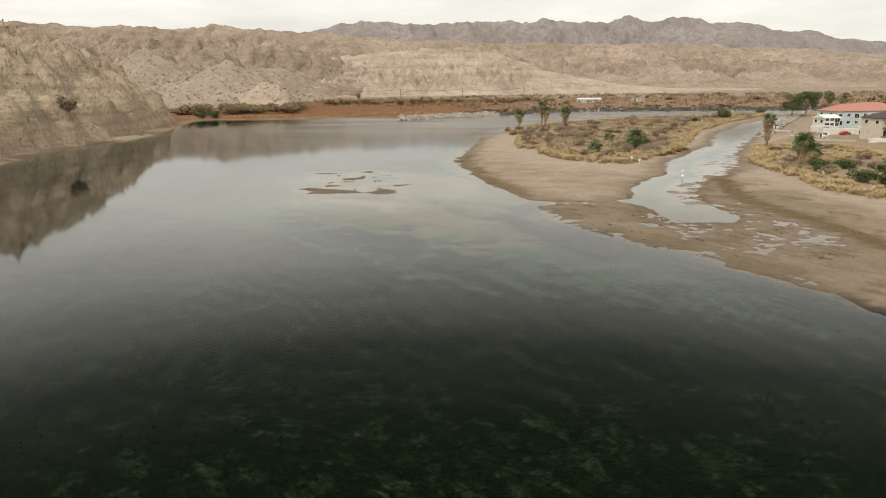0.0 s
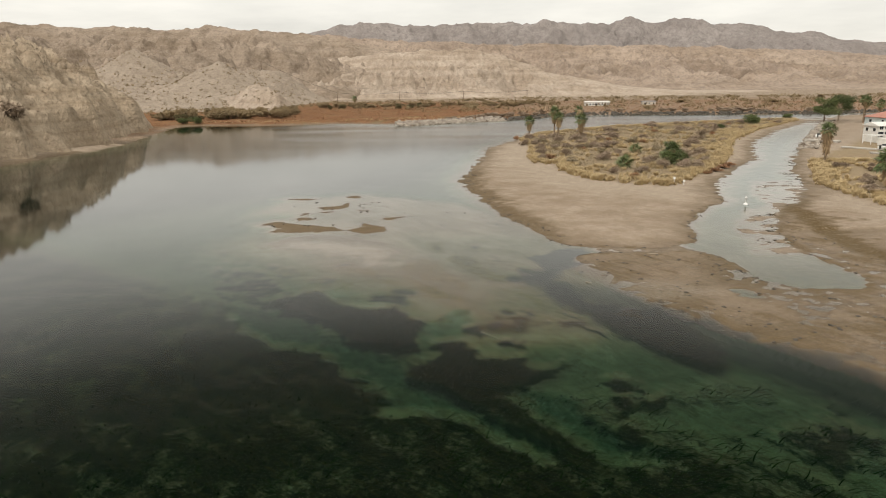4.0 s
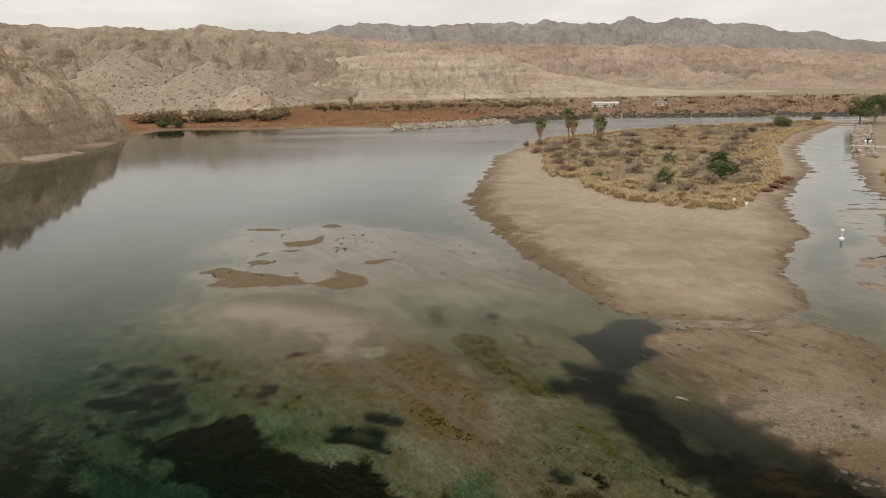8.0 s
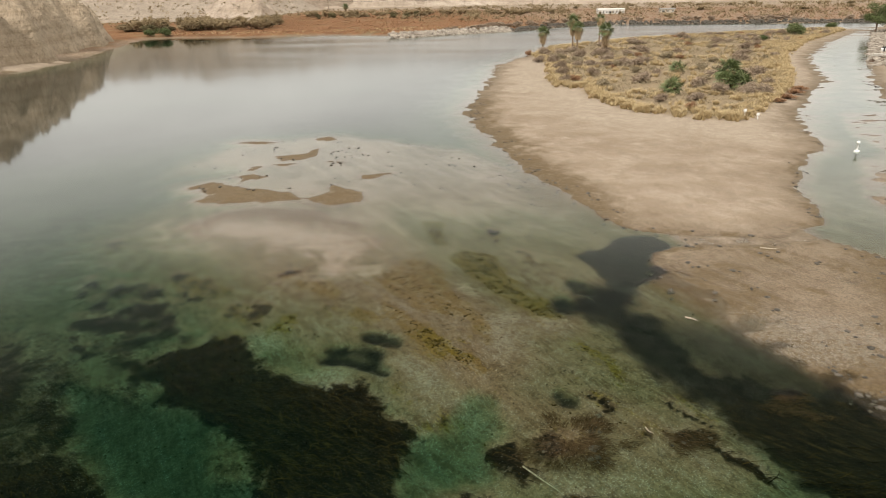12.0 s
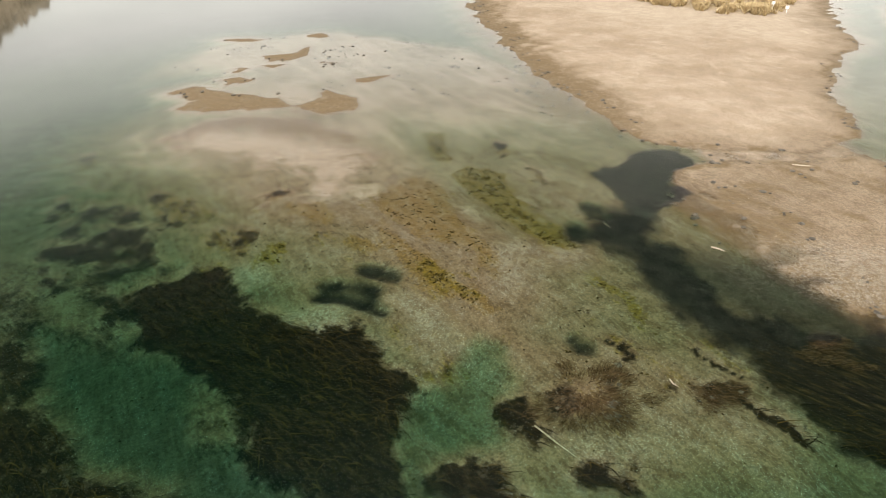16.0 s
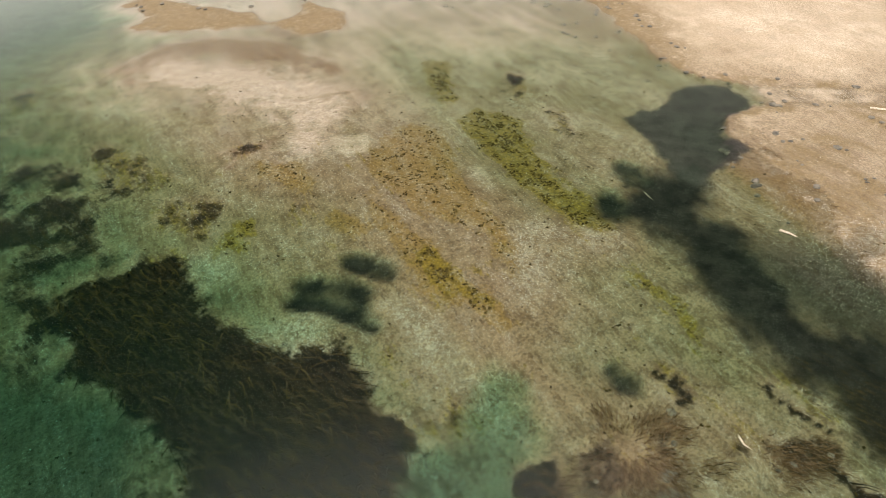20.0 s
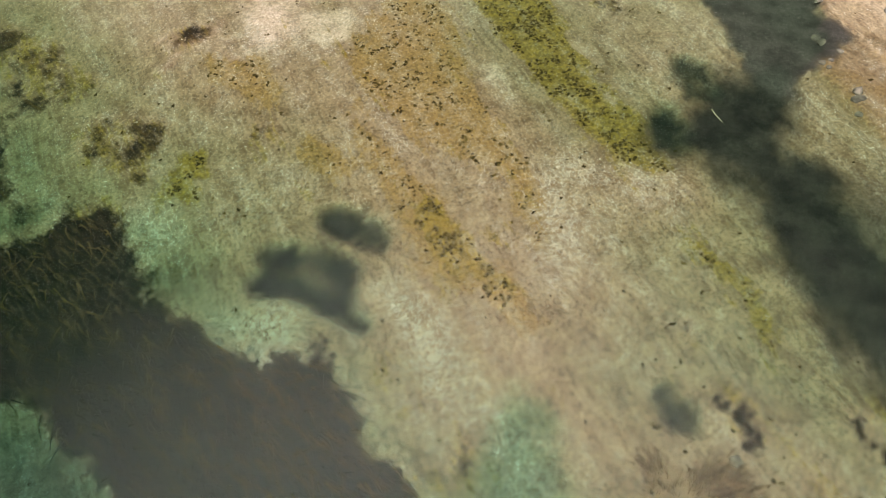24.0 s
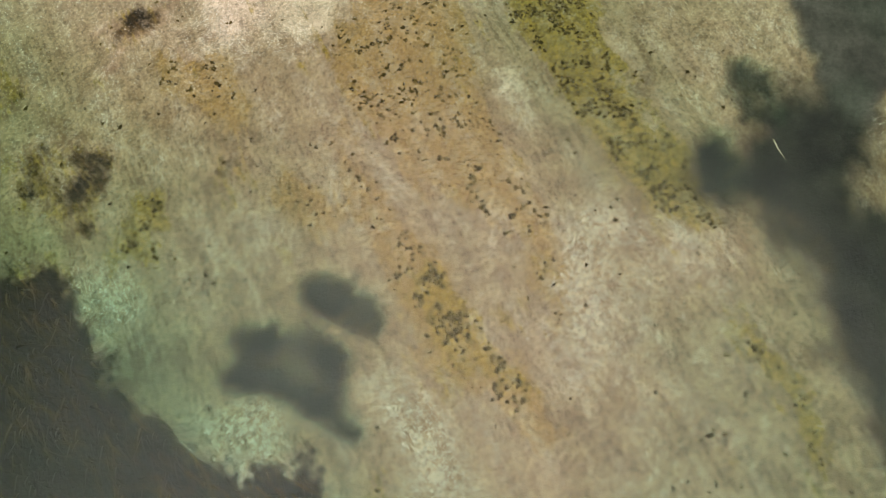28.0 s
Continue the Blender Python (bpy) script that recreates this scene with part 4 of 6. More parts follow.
for key, values in cover.items():
    gme.attributes.new(key, "FLOAT", "POINT").data.foreach_set("value", np.ascontiguousarray(values, np.float32).ravel())
ground = tagged(new("ground", gme), "sandy river bed, bare shoals and desert banks", "ground", kind="structure")



def sampled(field, x, y):
    """A field of the ground's grid, read between its points."""
    x, y = np.asarray(x, float), np.asarray(y, float)
    i = np.clip(np.searchsorted(GX, x) - 1, 0, len(GX) - 2)
    j = np.clip(np.searchsorted(GY, y) - 1, 0, len(GY) - 2)
    u, w = (x - GX[i]) / (GX[i + 1] - GX[i]), (y - GY[j]) / (GY[j + 1] - GY[j])
    return (field[j, i] * (1 - u) + field[j, i + 1] * u) * (1 - w) + (field[j + 1, i] * (1 - u) + field[j + 1, i + 1] * u) * w


def ground_z(x, y):
    return float(sampled(gz, x, y))


wq = grid_faces(len(GX), len(GY))
zf = gz.ravel()
near_water = (zf[wq].min(1) < 0.06) & (gy.ravel()[wq].max(1) < 720) & (np.abs(gx.ravel()[wq]).max(1) < 1500)
wq = wq[near_water]
used, inverse = np.unique(wq, return_inverse=True)
wv = np.stack([gx.ravel()[used], gy.ravel()[used], np.zeros(len(used))], -1)
wme = mesh_of("water", wv, inverse.reshape(-1, 4), WATER)
wme.attributes.new("depth", "FLOAT", "POINT").data.foreach_set("value", (np.maximum(-zf[used], 0) * (1 - 0.45 * cover["weed"].ravel()[used])).astype(np.float32))
water = tagged(new("water", wme), "calm clear green river water over sand and weed", "water", kind="structure")


# ---- cliffs, badlands and mountains ----
def heightfield(name, label, xs, ys, fn, material):
    x, y = np.meshgrid(xs, ys)
    me = mesh_of(name, np.stack([x, y, fn(x, y)], -1).reshape(-1, 3), grid_faces(len(xs), len(ys)), material)
    return tagged(new(name, me), label, "hill", kind="structure")


CLIFF_FOOT = [(-150, 60), (-151, 218), (-156, 250), (-157, 290), (-152, 312), (-154, 345), (-161, 372), (-169, 410), (-176, 444), (-196, 463), (-300, 490), (-620, 520), (-620, 60)]


def cliff_z(x, y):
    wx, wy = x + 5 * fbm(x / 30, y / 30, 3, 31), y + 5 * fbm(x / 30, y / 30, 3, 32)
    s = inside(CLIFF_FOOT, wx, wy)
    gully = ridged(wx / 60 + wy / 34, wy / 26 - wx / 80, 4, 33)
    cap = np.interp(y, [60, 250, 330, 400, 430, 446, 464, 486], [56, 56, 56, 56, 54, 44, 15, 2])
    rise = 0.2 * step(0, 6, s) + 0.8 * np.clip(s / 52, 0, 1) ** 0.75 + 0.001 * np.maximum(s - 52, 0)
    g2 = ridged(wx / 15 + wy / 40, wy / 9, 4, 35)
    z = cap * rise * (0.66 + 0.42 * gully - 0.24 * (1 - g2)) + 1.5 * fbm(x / 9, y / 9, 5, 34) * step(0, 6, s)
    zt = z / 3.6 + 0.5 * fbm(x / 60, y / 60, 2, 36)
    ledge = 3.6 * (np.floor(zt) + step(0.45, 1.0, zt - np.floor(zt))) - 3.6 * 0.5 * fbm(x / 60, y / 60, 2, 36)
    z = np.maximum(0.55 * z + 0.45 * ledge, 0)
    return np.where(s > 0, 0.9 + z, -2.0 + 0 * z)


heightfield("cliff", "eroded pale clay cliff above the river", np.arange(-460, -140, 1.25), np.arange(70, 500, 1.4), cliff_z, CLIFF)


def hill_range(crest, y0, yc, y1, wide, gul, seed, power=0.85, cut=0.5):
    cx, cz = [p[0] for p in crest], [p[1] for p in crest]

    def fn(x, y):
        w = wide * fbm(x / wide / 4, y / wide / 4, 3, seed)
        # crest control is given at yc; keep the bearing for other distances
        rag = 1 + 0.045 * fbm(x / (gul * 0.7), 0 * x + seed, 4, seed + 17)
        c = rag * np.interp(x * yc / np.maximum(y, 1) * 0.6 + x * 0.4, cx, cz)
        foot = y0(x) if callable(y0) else y0
        p = np.clip((y + 0.6 * w - foot) / (yc - foot), 0, 1)
        back = step(y1, yc, y)
        g = ridged((x + w) / gul, (y + w) / (gul * 1.7), 5, seed + 5)
        g2 = ridged((x + 0.4 * w) / (gul * 0.3), (y + w) / (gul * 0.7), 4, seed + 9)
        g3 = ridged((x + 0.3 * w) / (gul * 0.12), (y + 0.3 * w) / (gul * 0.25), 3, seed + 13)
        carve = 1.03 - cut * (1 - g) * 2.0 * (1 - 0.9 * p ** 4) - 0.62 * cut * (1 - g2) * (1 - 0.85 * p ** 3) - 0.24 * cut * (1 - g3) * (1 - 0.85 * p ** 3)
        return np.where(p > 0, 1.0 + (c * p ** power * np.clip(carve, 0.05, 1.1)) * back, 0.8) + 0 * x - 1.5 * (p <= 0)

    return fn


E_CREST = [(-1760, 182), (-1440, 182), (-1141, 175), (-1013, 169), (-885, 164), (-757, 163), (-629, 150), (-499, 150), (-410, 147), (-320, 140), (-218, 121), (-115, 99), (-38, 76), (64, 57), (128, 25)]
B_CREST = [(-520, 60), (-376, 78), (-279, 72), (-156, 84), (-59, 92), (50, 94), (135, 74), (209, 44), (381, 12), (493, 3), (700, 0)]
C_CREST = [(-1500, 150), (-572, 172), (-349, 182), (-164, 162), (114, 153), (392, 142), (763, 135), (1134, 120), (1449, 96), (2200, 70)]
D_CREST = [(-2600, 272), (-1200, 282), (-800, 307), (-604, 357), (-411, 364), (-219, 343), (38, 350), (166, 363), (294, 368), (422, 351),
           (550, 371), (678, 358), (871, 346), (1045, 378), (1190, 352), (1348, 365), (1510, 339), (1670, 331), (1831, 320), (1962, 288), (2091, 281), (2256, 239), (2510, 214), (3600, 162)]
heightfield("plateau_hill", "eroded tan plateau with gullies", np.arange(-1500, 160, 4.2), np.arange(560, 2000, 5.0), hill_range(E_CREST, lambda x: np.interp(x, [-900, -420, -250, -120], [600, 680, 1000, 1180]), 1600, 2600, 40, 170, 41, 0.72, 0.5), DUN)
heightfield("badland_hill", "pale tan badland hills cut by gullies", np.arange(-700, 760, 3.2), np.arange(1080, 1800, 4.0), hill_range(B_CREST, 1120, 1450, 2100, 45, 80, 51, 0.8, 0.6), TAN)
heightfield("desert_hill", "brown desert hills behind the badlands", np.arange(-1500, 2300, 7.0), np.arange(1500, 2900, 8.0), hill_range(C_CREST, 1560, 2300, 3200, 70, 170, 61, 0.7, 0.5), BROWN)
heightfield("mountain_range", "grey-brown rocky mountain range under the clouds", np.arange(-2700, 3700, 11.0), np.arange(2600, 4650, 13.0), hill_range(D_CREST, 2700, 4000, 5200, 110, 330, 71, 1.1, 0.45), GREY)


def bluff_z(x, y):
    wx, wy = x + 4 * fbm(x / 15, y / 15, 3, 81), y + 4 * fbm(x / 15, y / 15, 3, 82)
    s = inside([(-138, 619), (-150, 612), (-180, 632), (-204, 660), (-215, 700), (-150, 700), (-136, 640)], wx, wy)
    g = ridged(x / 30, y / 40, 4, 83)
    return np.where(s > 0, 1 + 25 * np.clip(np.maximum(s, 0) / 24, 0, 1) ** 0.6 * (0.65 + 0.4 * g), -1)


heightfield("bluff", "small pale clay bluff behind the marsh", np.arange(-345, -125, 1.8), np.arange(600, 815, 1.8), bluff_z, TAN)


def cone_z(x, y):
    """A pyramid of clay standing on a gullied apron of talus."""
    wx, wy = x + 5 * fbm(x / 25, y / 25, 4, 85), y + 5 * fbm(x / 25, y / 25, 4, 86)
    g = ridged(wx / 38, wy / 90, 4, 87)
    cone = 78 - 0.62 * np.hypot(wx + 432, (wy - 1000) * 0.9)
    knoll = 56 - 0.5 * np.hypot(wx + 285, (wy - 905) * 0.8)
    apron = 46 * np.clip((wy - 665) / 330, 0, 1) ** 1.15 * (0.72 + 0.34 * g) * step(-160, -250, x) + 1.5 * fbm(x / 12, y / 12, 4, 88)
    return np.where(wy > 665, np.maximum(np.maximum(cone, knoll), apron) * step(1125, 1040, y), 0) - 0.6


heightfield("cone_hill", "smooth pale pyramid-shaped clay hill over talus", np.arange(-620, -150, 2.6), np.arange(655, 1130, 3.0), cone_z, CONE)


# ---- plants, stones and built things ----
rng = np.random.default_rng(5)


def tri_mesh(name, verts, tris, material, smooth=False):
    return mesh_of(name, verts, tris, material, smooth)


def add_part(name, me, parent, label=""):
    ob = new(name, me)
    ob.parent = parent
    if label:
        ob["label"] = label
    return ob


def part(name, bm, material, parent, label=""):
    me = bpy.data.meshes.new(name)
    bm.to_mesh(me)
    bm.free()
    me.materials.append(material)
    return add_part(name, me, parent, label)


def box(bm, x0, x1, y0, y1, z0, z1):
    m = Matrix.Translation(((x0 + x1) / 2, (y0 + y1) / 2, (z0 + z1) / 2)) @ Matrix.Diagonal((x1 - x0, y1 - y0, z1 - z0, 1))
    bmesh.ops.create_cube(bm, size=1, matrix=m)
    return bm


def tube(points, radii, sides=7):
    """Corners and quads of a tapered tube along points."""
    v, f = [], []
    for k, (p, r) in enumerate(zip(points, radii)):
        d = Vector(points[min(k + 1, len(points) - 1)]) - Vector(points[max(k - 1, 0)])
        q = d.to_track_quat("Z", "Y")
        for j in range(sides):
            a = 2 * math.pi * j / sides
            v.append(tuple(Vector(p) + q @ Vector((r * math.cos(a), r * math.sin(a), 0))))
        if k:
            b = (k - 1) * sides
            f += [(b + j, b + (j + 1) % sides, b + sides + (j + 1) % sides, b + sides + j) for j in range(sides)]
    return v, f


def tubes_mesh(name, runs, material):
    v, f = [], []
    for points, radii, sides in runs:
        a, b = tube(points, radii, sides)
        f += [tuple(i + len(v) for i in q) for q in b]
        v += a
    return mesh_of(name, v, f, material)


def leafy(points, size, flat=0.0, long=1.6):
    """Small leaf triangles, turned at random, about the points."""
    n = len(points)
    d1 = rng.normal(size=(n, 3))
    d1[:, 2] *= 1 - flat
    d1 /= np.linalg.norm(d1, axis=1)[:, None]
    d2 = np.cross(d1, rng.normal(size=(n, 3)))
    d2 /= np.linalg.norm(d2, axis=1)[:, None]
    s = size * rng.uniform(0.6, 1.4, (n, 1))
    v = np.stack([points - d2 * s * 0.5, points + d2 * s * 0.5, points + d1 * s * long], 1).reshape(-1, 3)
    return v, np.arange(3 * n).reshape(-1, 3)


def plant_material(name, *colours, gloss=0.75, sheen=0.25):
    k = Mat(name, gloss)
    k.b.inputs["Specular IOR Level"].default_value = sheen
    o = k.node("ShaderNodeObjectInfo")
    g = k.node("ShaderNodeNewGeometry")
    r = k.math("ADD", k.math("MULTIPLY", g.outputs["Random Per Island"], 0.6), k.math("MULTIPLY", o.outputs["Random"], 0.4))
    n = len(colours)
    k.base(k.ramp(r, *[(0.1 + 0.8 * i / max(n - 1, 1), c) for i, c in enumerate(colours)]))
    k.b.inputs["Subsurface Weight"].default_value = 0.0
    return k.m


STRAW = plant_material("dry_grass", (0.32, 0.24, 0.13), (0.50, 0.385, 0.215), (0.64, 0.52, 0.32))
GREEN = plant_material("green_foliage", (0.045, 0.06, 0.02), (0.085, 0.105, 0.036), (0.13, 0.15, 0.06))
SAGE = plant_material("grey_green_foliage", (0.19, 0.15, 0.088), (0.29, 0.232, 0.15), (0.38, 0.31, 0.21))
DULL = plant_material("grey_brown_twigs", (0.18, 0.13, 0.088), (0.28, 0.21, 0.15), (0.38, 0.30, 0.22))
RUST = plant_material("rust_reeds", (0.22, 0.115, 0.058), (0.26, 0.138, 0.07), (0.30, 0.165, 0.09))
_k = Mat("palm_trunk_bark", 0.9)
_k.base(_k.ramp(_k.noise(3, 5, 0.6, _k.where((1, 1, 4))), (0.4, (0.15, 0.105, 0.065)), (0.6, (0.27, 0.20, 0.135))))
PALM_BARK = _k.m
_k = Mat("driftwood", 0.85)
_k.base(_k.ramp(_k.noise(9, 5), (0.4, (0.20, 0.16, 0.115)), (0.6, (0.40, 0.34, 0.27))))
DRIFTWOOD = _k.m
_k = Mat("bark", 0.9)
_k.base(_k.ramp(_k.noise(4, 5), (0.4, (0.15, 0.11, 0.08)), (0.6, (0.25, 0.19, 0.14))))
BARK = _k.m
THATCH = plant_material("dead_palm_fronds", (0.20, 0.13, 0.07), (0.32, 0.225, 0.125), (0.42, 0.31, 0.18))
FROND = plant_material("palm_frond", (0.055, 0.075, 0.025), (0.095, 0.12, 0.042), (0.15, 0.175, 0.075), gloss=0.5)
WEED_G = plant_material("water_weed", (0.003, 0.0026, 0.0016), (0.009, 0.0068, 0.0034), (0.024, 0.0155, 0.0065), (0.06, 0.037, 0.013), (0.105, 0.066, 0.024), sheen=0.03)
WEED_S = plant_material("green_water_weed", (0.006, 0.009, 0.003), (0.013, 0.018, 0.006), (0.030, 0.038, 0.013), sheen=0.03)
HAIR = plant_material("brown_water_moss", (0.012, 0.008, 0.004), (0.05, 0.031, 0.015), (0.14, 0.088, 0.05), sheen=0.03)
BRUSH_M = plant_material("olive_brown_brush", (0.17, 0.125, 0.068), (0.23, 0.17, 0.095), (0.29, 0.215, 0.12))
TUFT_M = plant_material("algae_tuft", (0.010, 0.007, 0.003), (0.030, 0.021, 0.007), (0.07, 0.05, 0.017), sheen=0.03)
SHELL_M = plant_material("pale_shells", (0.20, 0.175, 0.15), (0.31, 0.28, 0.24), (0.50, 0.47, 0.42), sheen=0.03)


def cloud_of(n, lumps, fill=0.55):
    """Points spread through ellipsoid lumps, more of them near the skin."""
    w = np.array([l[3] * l[4] * l[5] for l in lumps]) ** (2 / 3)
    pick = rng.choice(len(lumps), n, p=w / w.sum())
    d = rng.normal(size=(n, 3))
    d /= np.linalg.norm(d, axis=1)[:, None]
    r = fill + (1 - fill) * rng.random(n) ** 0.6
    r *= 1 + 0.22 * np.sin(d[:, 0] * 7 + pick) * np.sin(d[:, 1] * 6 + 2 * pick)
    L = np.array(lumps)[pick]
    p = L[:, :3] + d * r[:, None] * L[:, 3:6]
    p[:, 2] = np.abs(p[:, 2] - 0.03) + 0.03
    return p


# -- bushes --
def make_bush(name, label, foliage, leaves=420, size=0.16, lumps=5, stems=6, long=1.6):
    """A bush about one metre across and 0.8 high, grown from a few stems."""
    bush = new(name)
    runs, L = [], []
    for k in range(lumps):
        a, r = rng.uniform(0, 6.28), rng.uniform(0.05, 0.32)
        L.append((r * math.cos(a), r * math.sin(a), rng.uniform(0.25, 0.48), rng.uniform(0.17, 0.28), rng.uniform(0.17, 0.28), rng.uniform(0.18, 0.32)))
    for k in range(stems):
        x, y, z = L[k % lumps][:3]
        runs.append(([(0.03 * x, 0.03 * y, -0.08), (0.5 * x, 0.5 * y, z * 0.5), (x * 1.2, y * 1.2, z + 0.12)], [0.022, 0.014, 0.004], 5))
    add_part("branches", tubes_mesh("branches", runs, BARK), bush)
    v, f = leafy(cloud_of(leaves, L, 0.35), size * 0.55, long=long)
    add_part("foliage", tri_mesh("foliage", v, f, foliage), bush)
    tagged(bush, label, "bush")
    return bush


def place(ob, x, y, size, height=None, turn=None, sink=0.0, z=None):
    z0 = ground_z(x, y) if z is None else z
    ob.scale = (size, size, height if height else size)
    ob.matrix_basis = Matrix.LocRotScale((x, y, z0 - sink), Euler((0, 0, turn if turn is not None else rng.uniform(0, 6.28))), ob.scale)
    return ob


def sow(kind, spots, group):
    """The first bush goes to the first spot, copies to the others."""
    first = kind
    for k, (x, y, size, height) in enumerate(spots):
        if k == 0:
            place(first, x, y, size, height)
            tagged(first, group=group)
            continue
        c = copy_thing(first, Matrix.Identity(4))
        place(c, x, y, size, height)


def scatter(outline, n, keep=None, margin=0.0):
    xs, ys = [p[0] for p in outline], [p[1] for p in outline]
    out = np.empty((0, 2))
    while len(out) < n:
        p = np.stack([rng.uniform(min(xs), max(xs), n * 3), rng.uniform(min(ys), max(ys), n * 3)], 1)
        d = inside(outline, p[:, 0], p[:, 1])
        ok = d > margin
        if keep is not None:
            ok &= rng.random(len(p)) < keep(p[:, 0], p[:, 1], d)
        out = np.concatenate([out, p[ok]])
    return out[:n]


def tufts(points, height, width, blades, lean=0.5, z=None):
    """Tufts of tapering blades."""
    n = len(points)
    z = sampled(gz, points[:, 0], points[:, 1]) if z is None else z
    a = rng.uniform(0, 2 * np.pi, (n, blades))
    h = height * rng.uniform(0.55, 1.2, (n, 1)) * rng.uniform(0.7, 1.1, (n, blades))
    r0 = 0.16 * height * np.sqrt(rng.random((n, blades)))
    out = lean * h * rng.uniform(0.3, 1.3, (n, blades))
    cx, cy = points[:, :1] + r0 * np.cos(a), points[:, 1:] + r0 * np.sin(a)
    w = width * rng.uniform(0.6, 1.4, (n, blades))
    tx, ty = -np.sin(a) * w, np.cos(a) * w
    zz = z[:, None] - 0.05 + 0 * a
    v = np.stack([np.stack([cx - tx, cy - ty, zz], -1), np.stack([cx + tx, cy + ty, zz], -1), np.stack([cx + out * np.cos(a), cy + out * np.sin(a), zz + h], -1)], 2)
    return v.reshape(-1, 3), np.arange(3 * n * blades).reshape(-1, 3)


# island: rim of straw-coloured grass, patches inside, grey scrub between
def rim_first(x, y, d):
    return np.clip(np.exp(-np.maximum(d - 0.5, 0) / 3.0) + 0.24 * step(-0.1, 0.4, fbm(x / 14, y / 14, 3, 91)), 0, 1)


def tussocks(outline, n):
    """Spots bunched into rounded tussocks."""
    heart = np.repeat(scatter(outline, n, rim_first), 9, 0)
    return heart + rng.normal(size=heart.shape) * np.repeat(rng.uniform(0.2, 0.6, (n, 1)), 9, 0)


spots = tussocks(ISLAND_GROWTH, 2000)
v, f = tufts(spots, 1.15, 0.06, 22, 0.8)
tagged(new("dry_grass", tri_mesh("dry_grass", v, f, STRAW)), "straw-coloured dry grass tufts on the sandy island", "grass", kind="stuff")
NEAR_RIGHT = [(113, 247), (91, 203), (88, 187), (87, 166), (83.5, 146), (89, 135), (100, 122), (118, 110), (128, 150), (135, 200), (140, 240)]
spots = tussocks(NEAR_RIGHT, 800)
v, f = tufts(spots, 1.1, 0.06, 24, 0.8)
tagged(new("dry_grass", tri_mesh("dry_grass", v, f, STRAW)), "straw-coloured dry grass along the river bank", "grass", kind="stuff")

spots = scatter(ISLAND_GROWTH, 2800, lambda x, y, d: 0.12 + 0.88 * step(-0.2, 0.35, fbm(x / 11, y / 11, 3, 93)), 1.5)
zs = sampled(gz, spots[:, 0], spots[:, 1])
pts = np.repeat(np.column_stack([spots, zs + 0.2]), 26, 0)
spread_ = rng.normal(size=pts.shape) * np.repeat(rng.uniform(0.5, 1.4, (len(spots), 1)), 26, 0) * (0.55, 0.55, 0.45)
v, f = leafy(pts + np.abs(spread_) * (0, 0, 1) + spread_ * (1, 1, 0), 0.17)
tagged(new("low_scrub", tri_mesh("low_scrub", v, f, SAGE)), "low grey-green desert scrub on the sandy island", "scrub", kind="stuff")

sage = make_bush("bush", "rounded grey-green desert bush on the sand", SAGE, 1300, 0.085)
p = scatter(ISLAND_GROWTH, 34, lambda x, y, d: 0.4 + 0.6 * (y < 320), 2.5)
sow(sage, [(x, y, rng.uniform(2.4, 5.4), rng.uniform(2.0, 3.4)) for x, y in p], "bushes on the island")
dull = make_bush("bush", "leafless grey-brown twiggy bush among dry grass", DULL, 1700, 0.06, lumps=7, long=2.4)
p = scatter(ISLAND_GROWTH, 56, None, 2.0)
fixed = [(36, 330, 6, 4.2), (34, 300, 6, 4.0), (31, 268, 5.5, 4.0), (45, 318, 6.5, 4.2), (53, 325, 6, 4.0), (62, 231, 5.5, 3.8), (60, 240, 5.5, 3.4), (77, 253, 7, 4.4), (83, 260, 6.5, 4.0), (58, 290, 6, 3.4), (72, 330, 7, 4.0), (29.5, 254, 4, 2.8), (41, 325, 6, 4), (33, 285, 5.5, 3.6), (30, 310, 5, 3.4), (73, 246, 5.5, 3.4), (66, 227, 4.6, 3)]
sow(dull, fixed + [(x, y, rng.uniform(3.5, 8.0), rng.uniform(2.2, 4.0)) for x, y in p], "bare bushes on the island")
rustbush = make_bush("bush", "rust-brown dry bush at the edge of the island", RUST, 1300, 0.075)
p = scatter(ISLAND_GROWTH, 16, None, 3.0)
sow(rustbush, [(31, 342, 5, 2.8), (75, 226, 5, 1.6), (80, 233, 5, 1.6), (84, 239, 5, 1.6), (71, 221, 4, 1.4), (33, 256, 5, 2.4)] + [(x, y, rng.uniform(3, 6), rng.uniform(1.6, 2.8)) for x, y in p], "rust bushes on the island")
green = make_bush("bush", "dense dark green bush in dry grass", GREEN, 2200, 0.07, lumps=8)
sow(green, [(169, 415, 11, 8.5), (102, 184, 7, 3.4), (106, 180, 8, 3.6), (98, 176, 6, 2.6), (97, 156, 8, 4.2), (102, 153, 8, 3.8), (108, 158, 9, 4.0), (96, 142, 6, 3.0), (113, 172, 7, 3.2),
            (120, 165, 8, 3.4), (215, 470, 8, 5.0), (140, 385, 5, 3.6), (-166, 487, 11, 6.5), (-174, 485, 9, 5.5)], "green bushes")
p = scatter(NEAR_RIGHT, 22, None, 4.0)
dull2 = make_bush("bush", "dry brown bush on the river bank", DULL, 1700, 0.06, lumps=7, long=2.4)
sow(dull2, [(x, y, rng.uniform(3.5, 7.5), rng.uniform(1.8, 3.2)) for x, y in p], "bushes on the river bank")


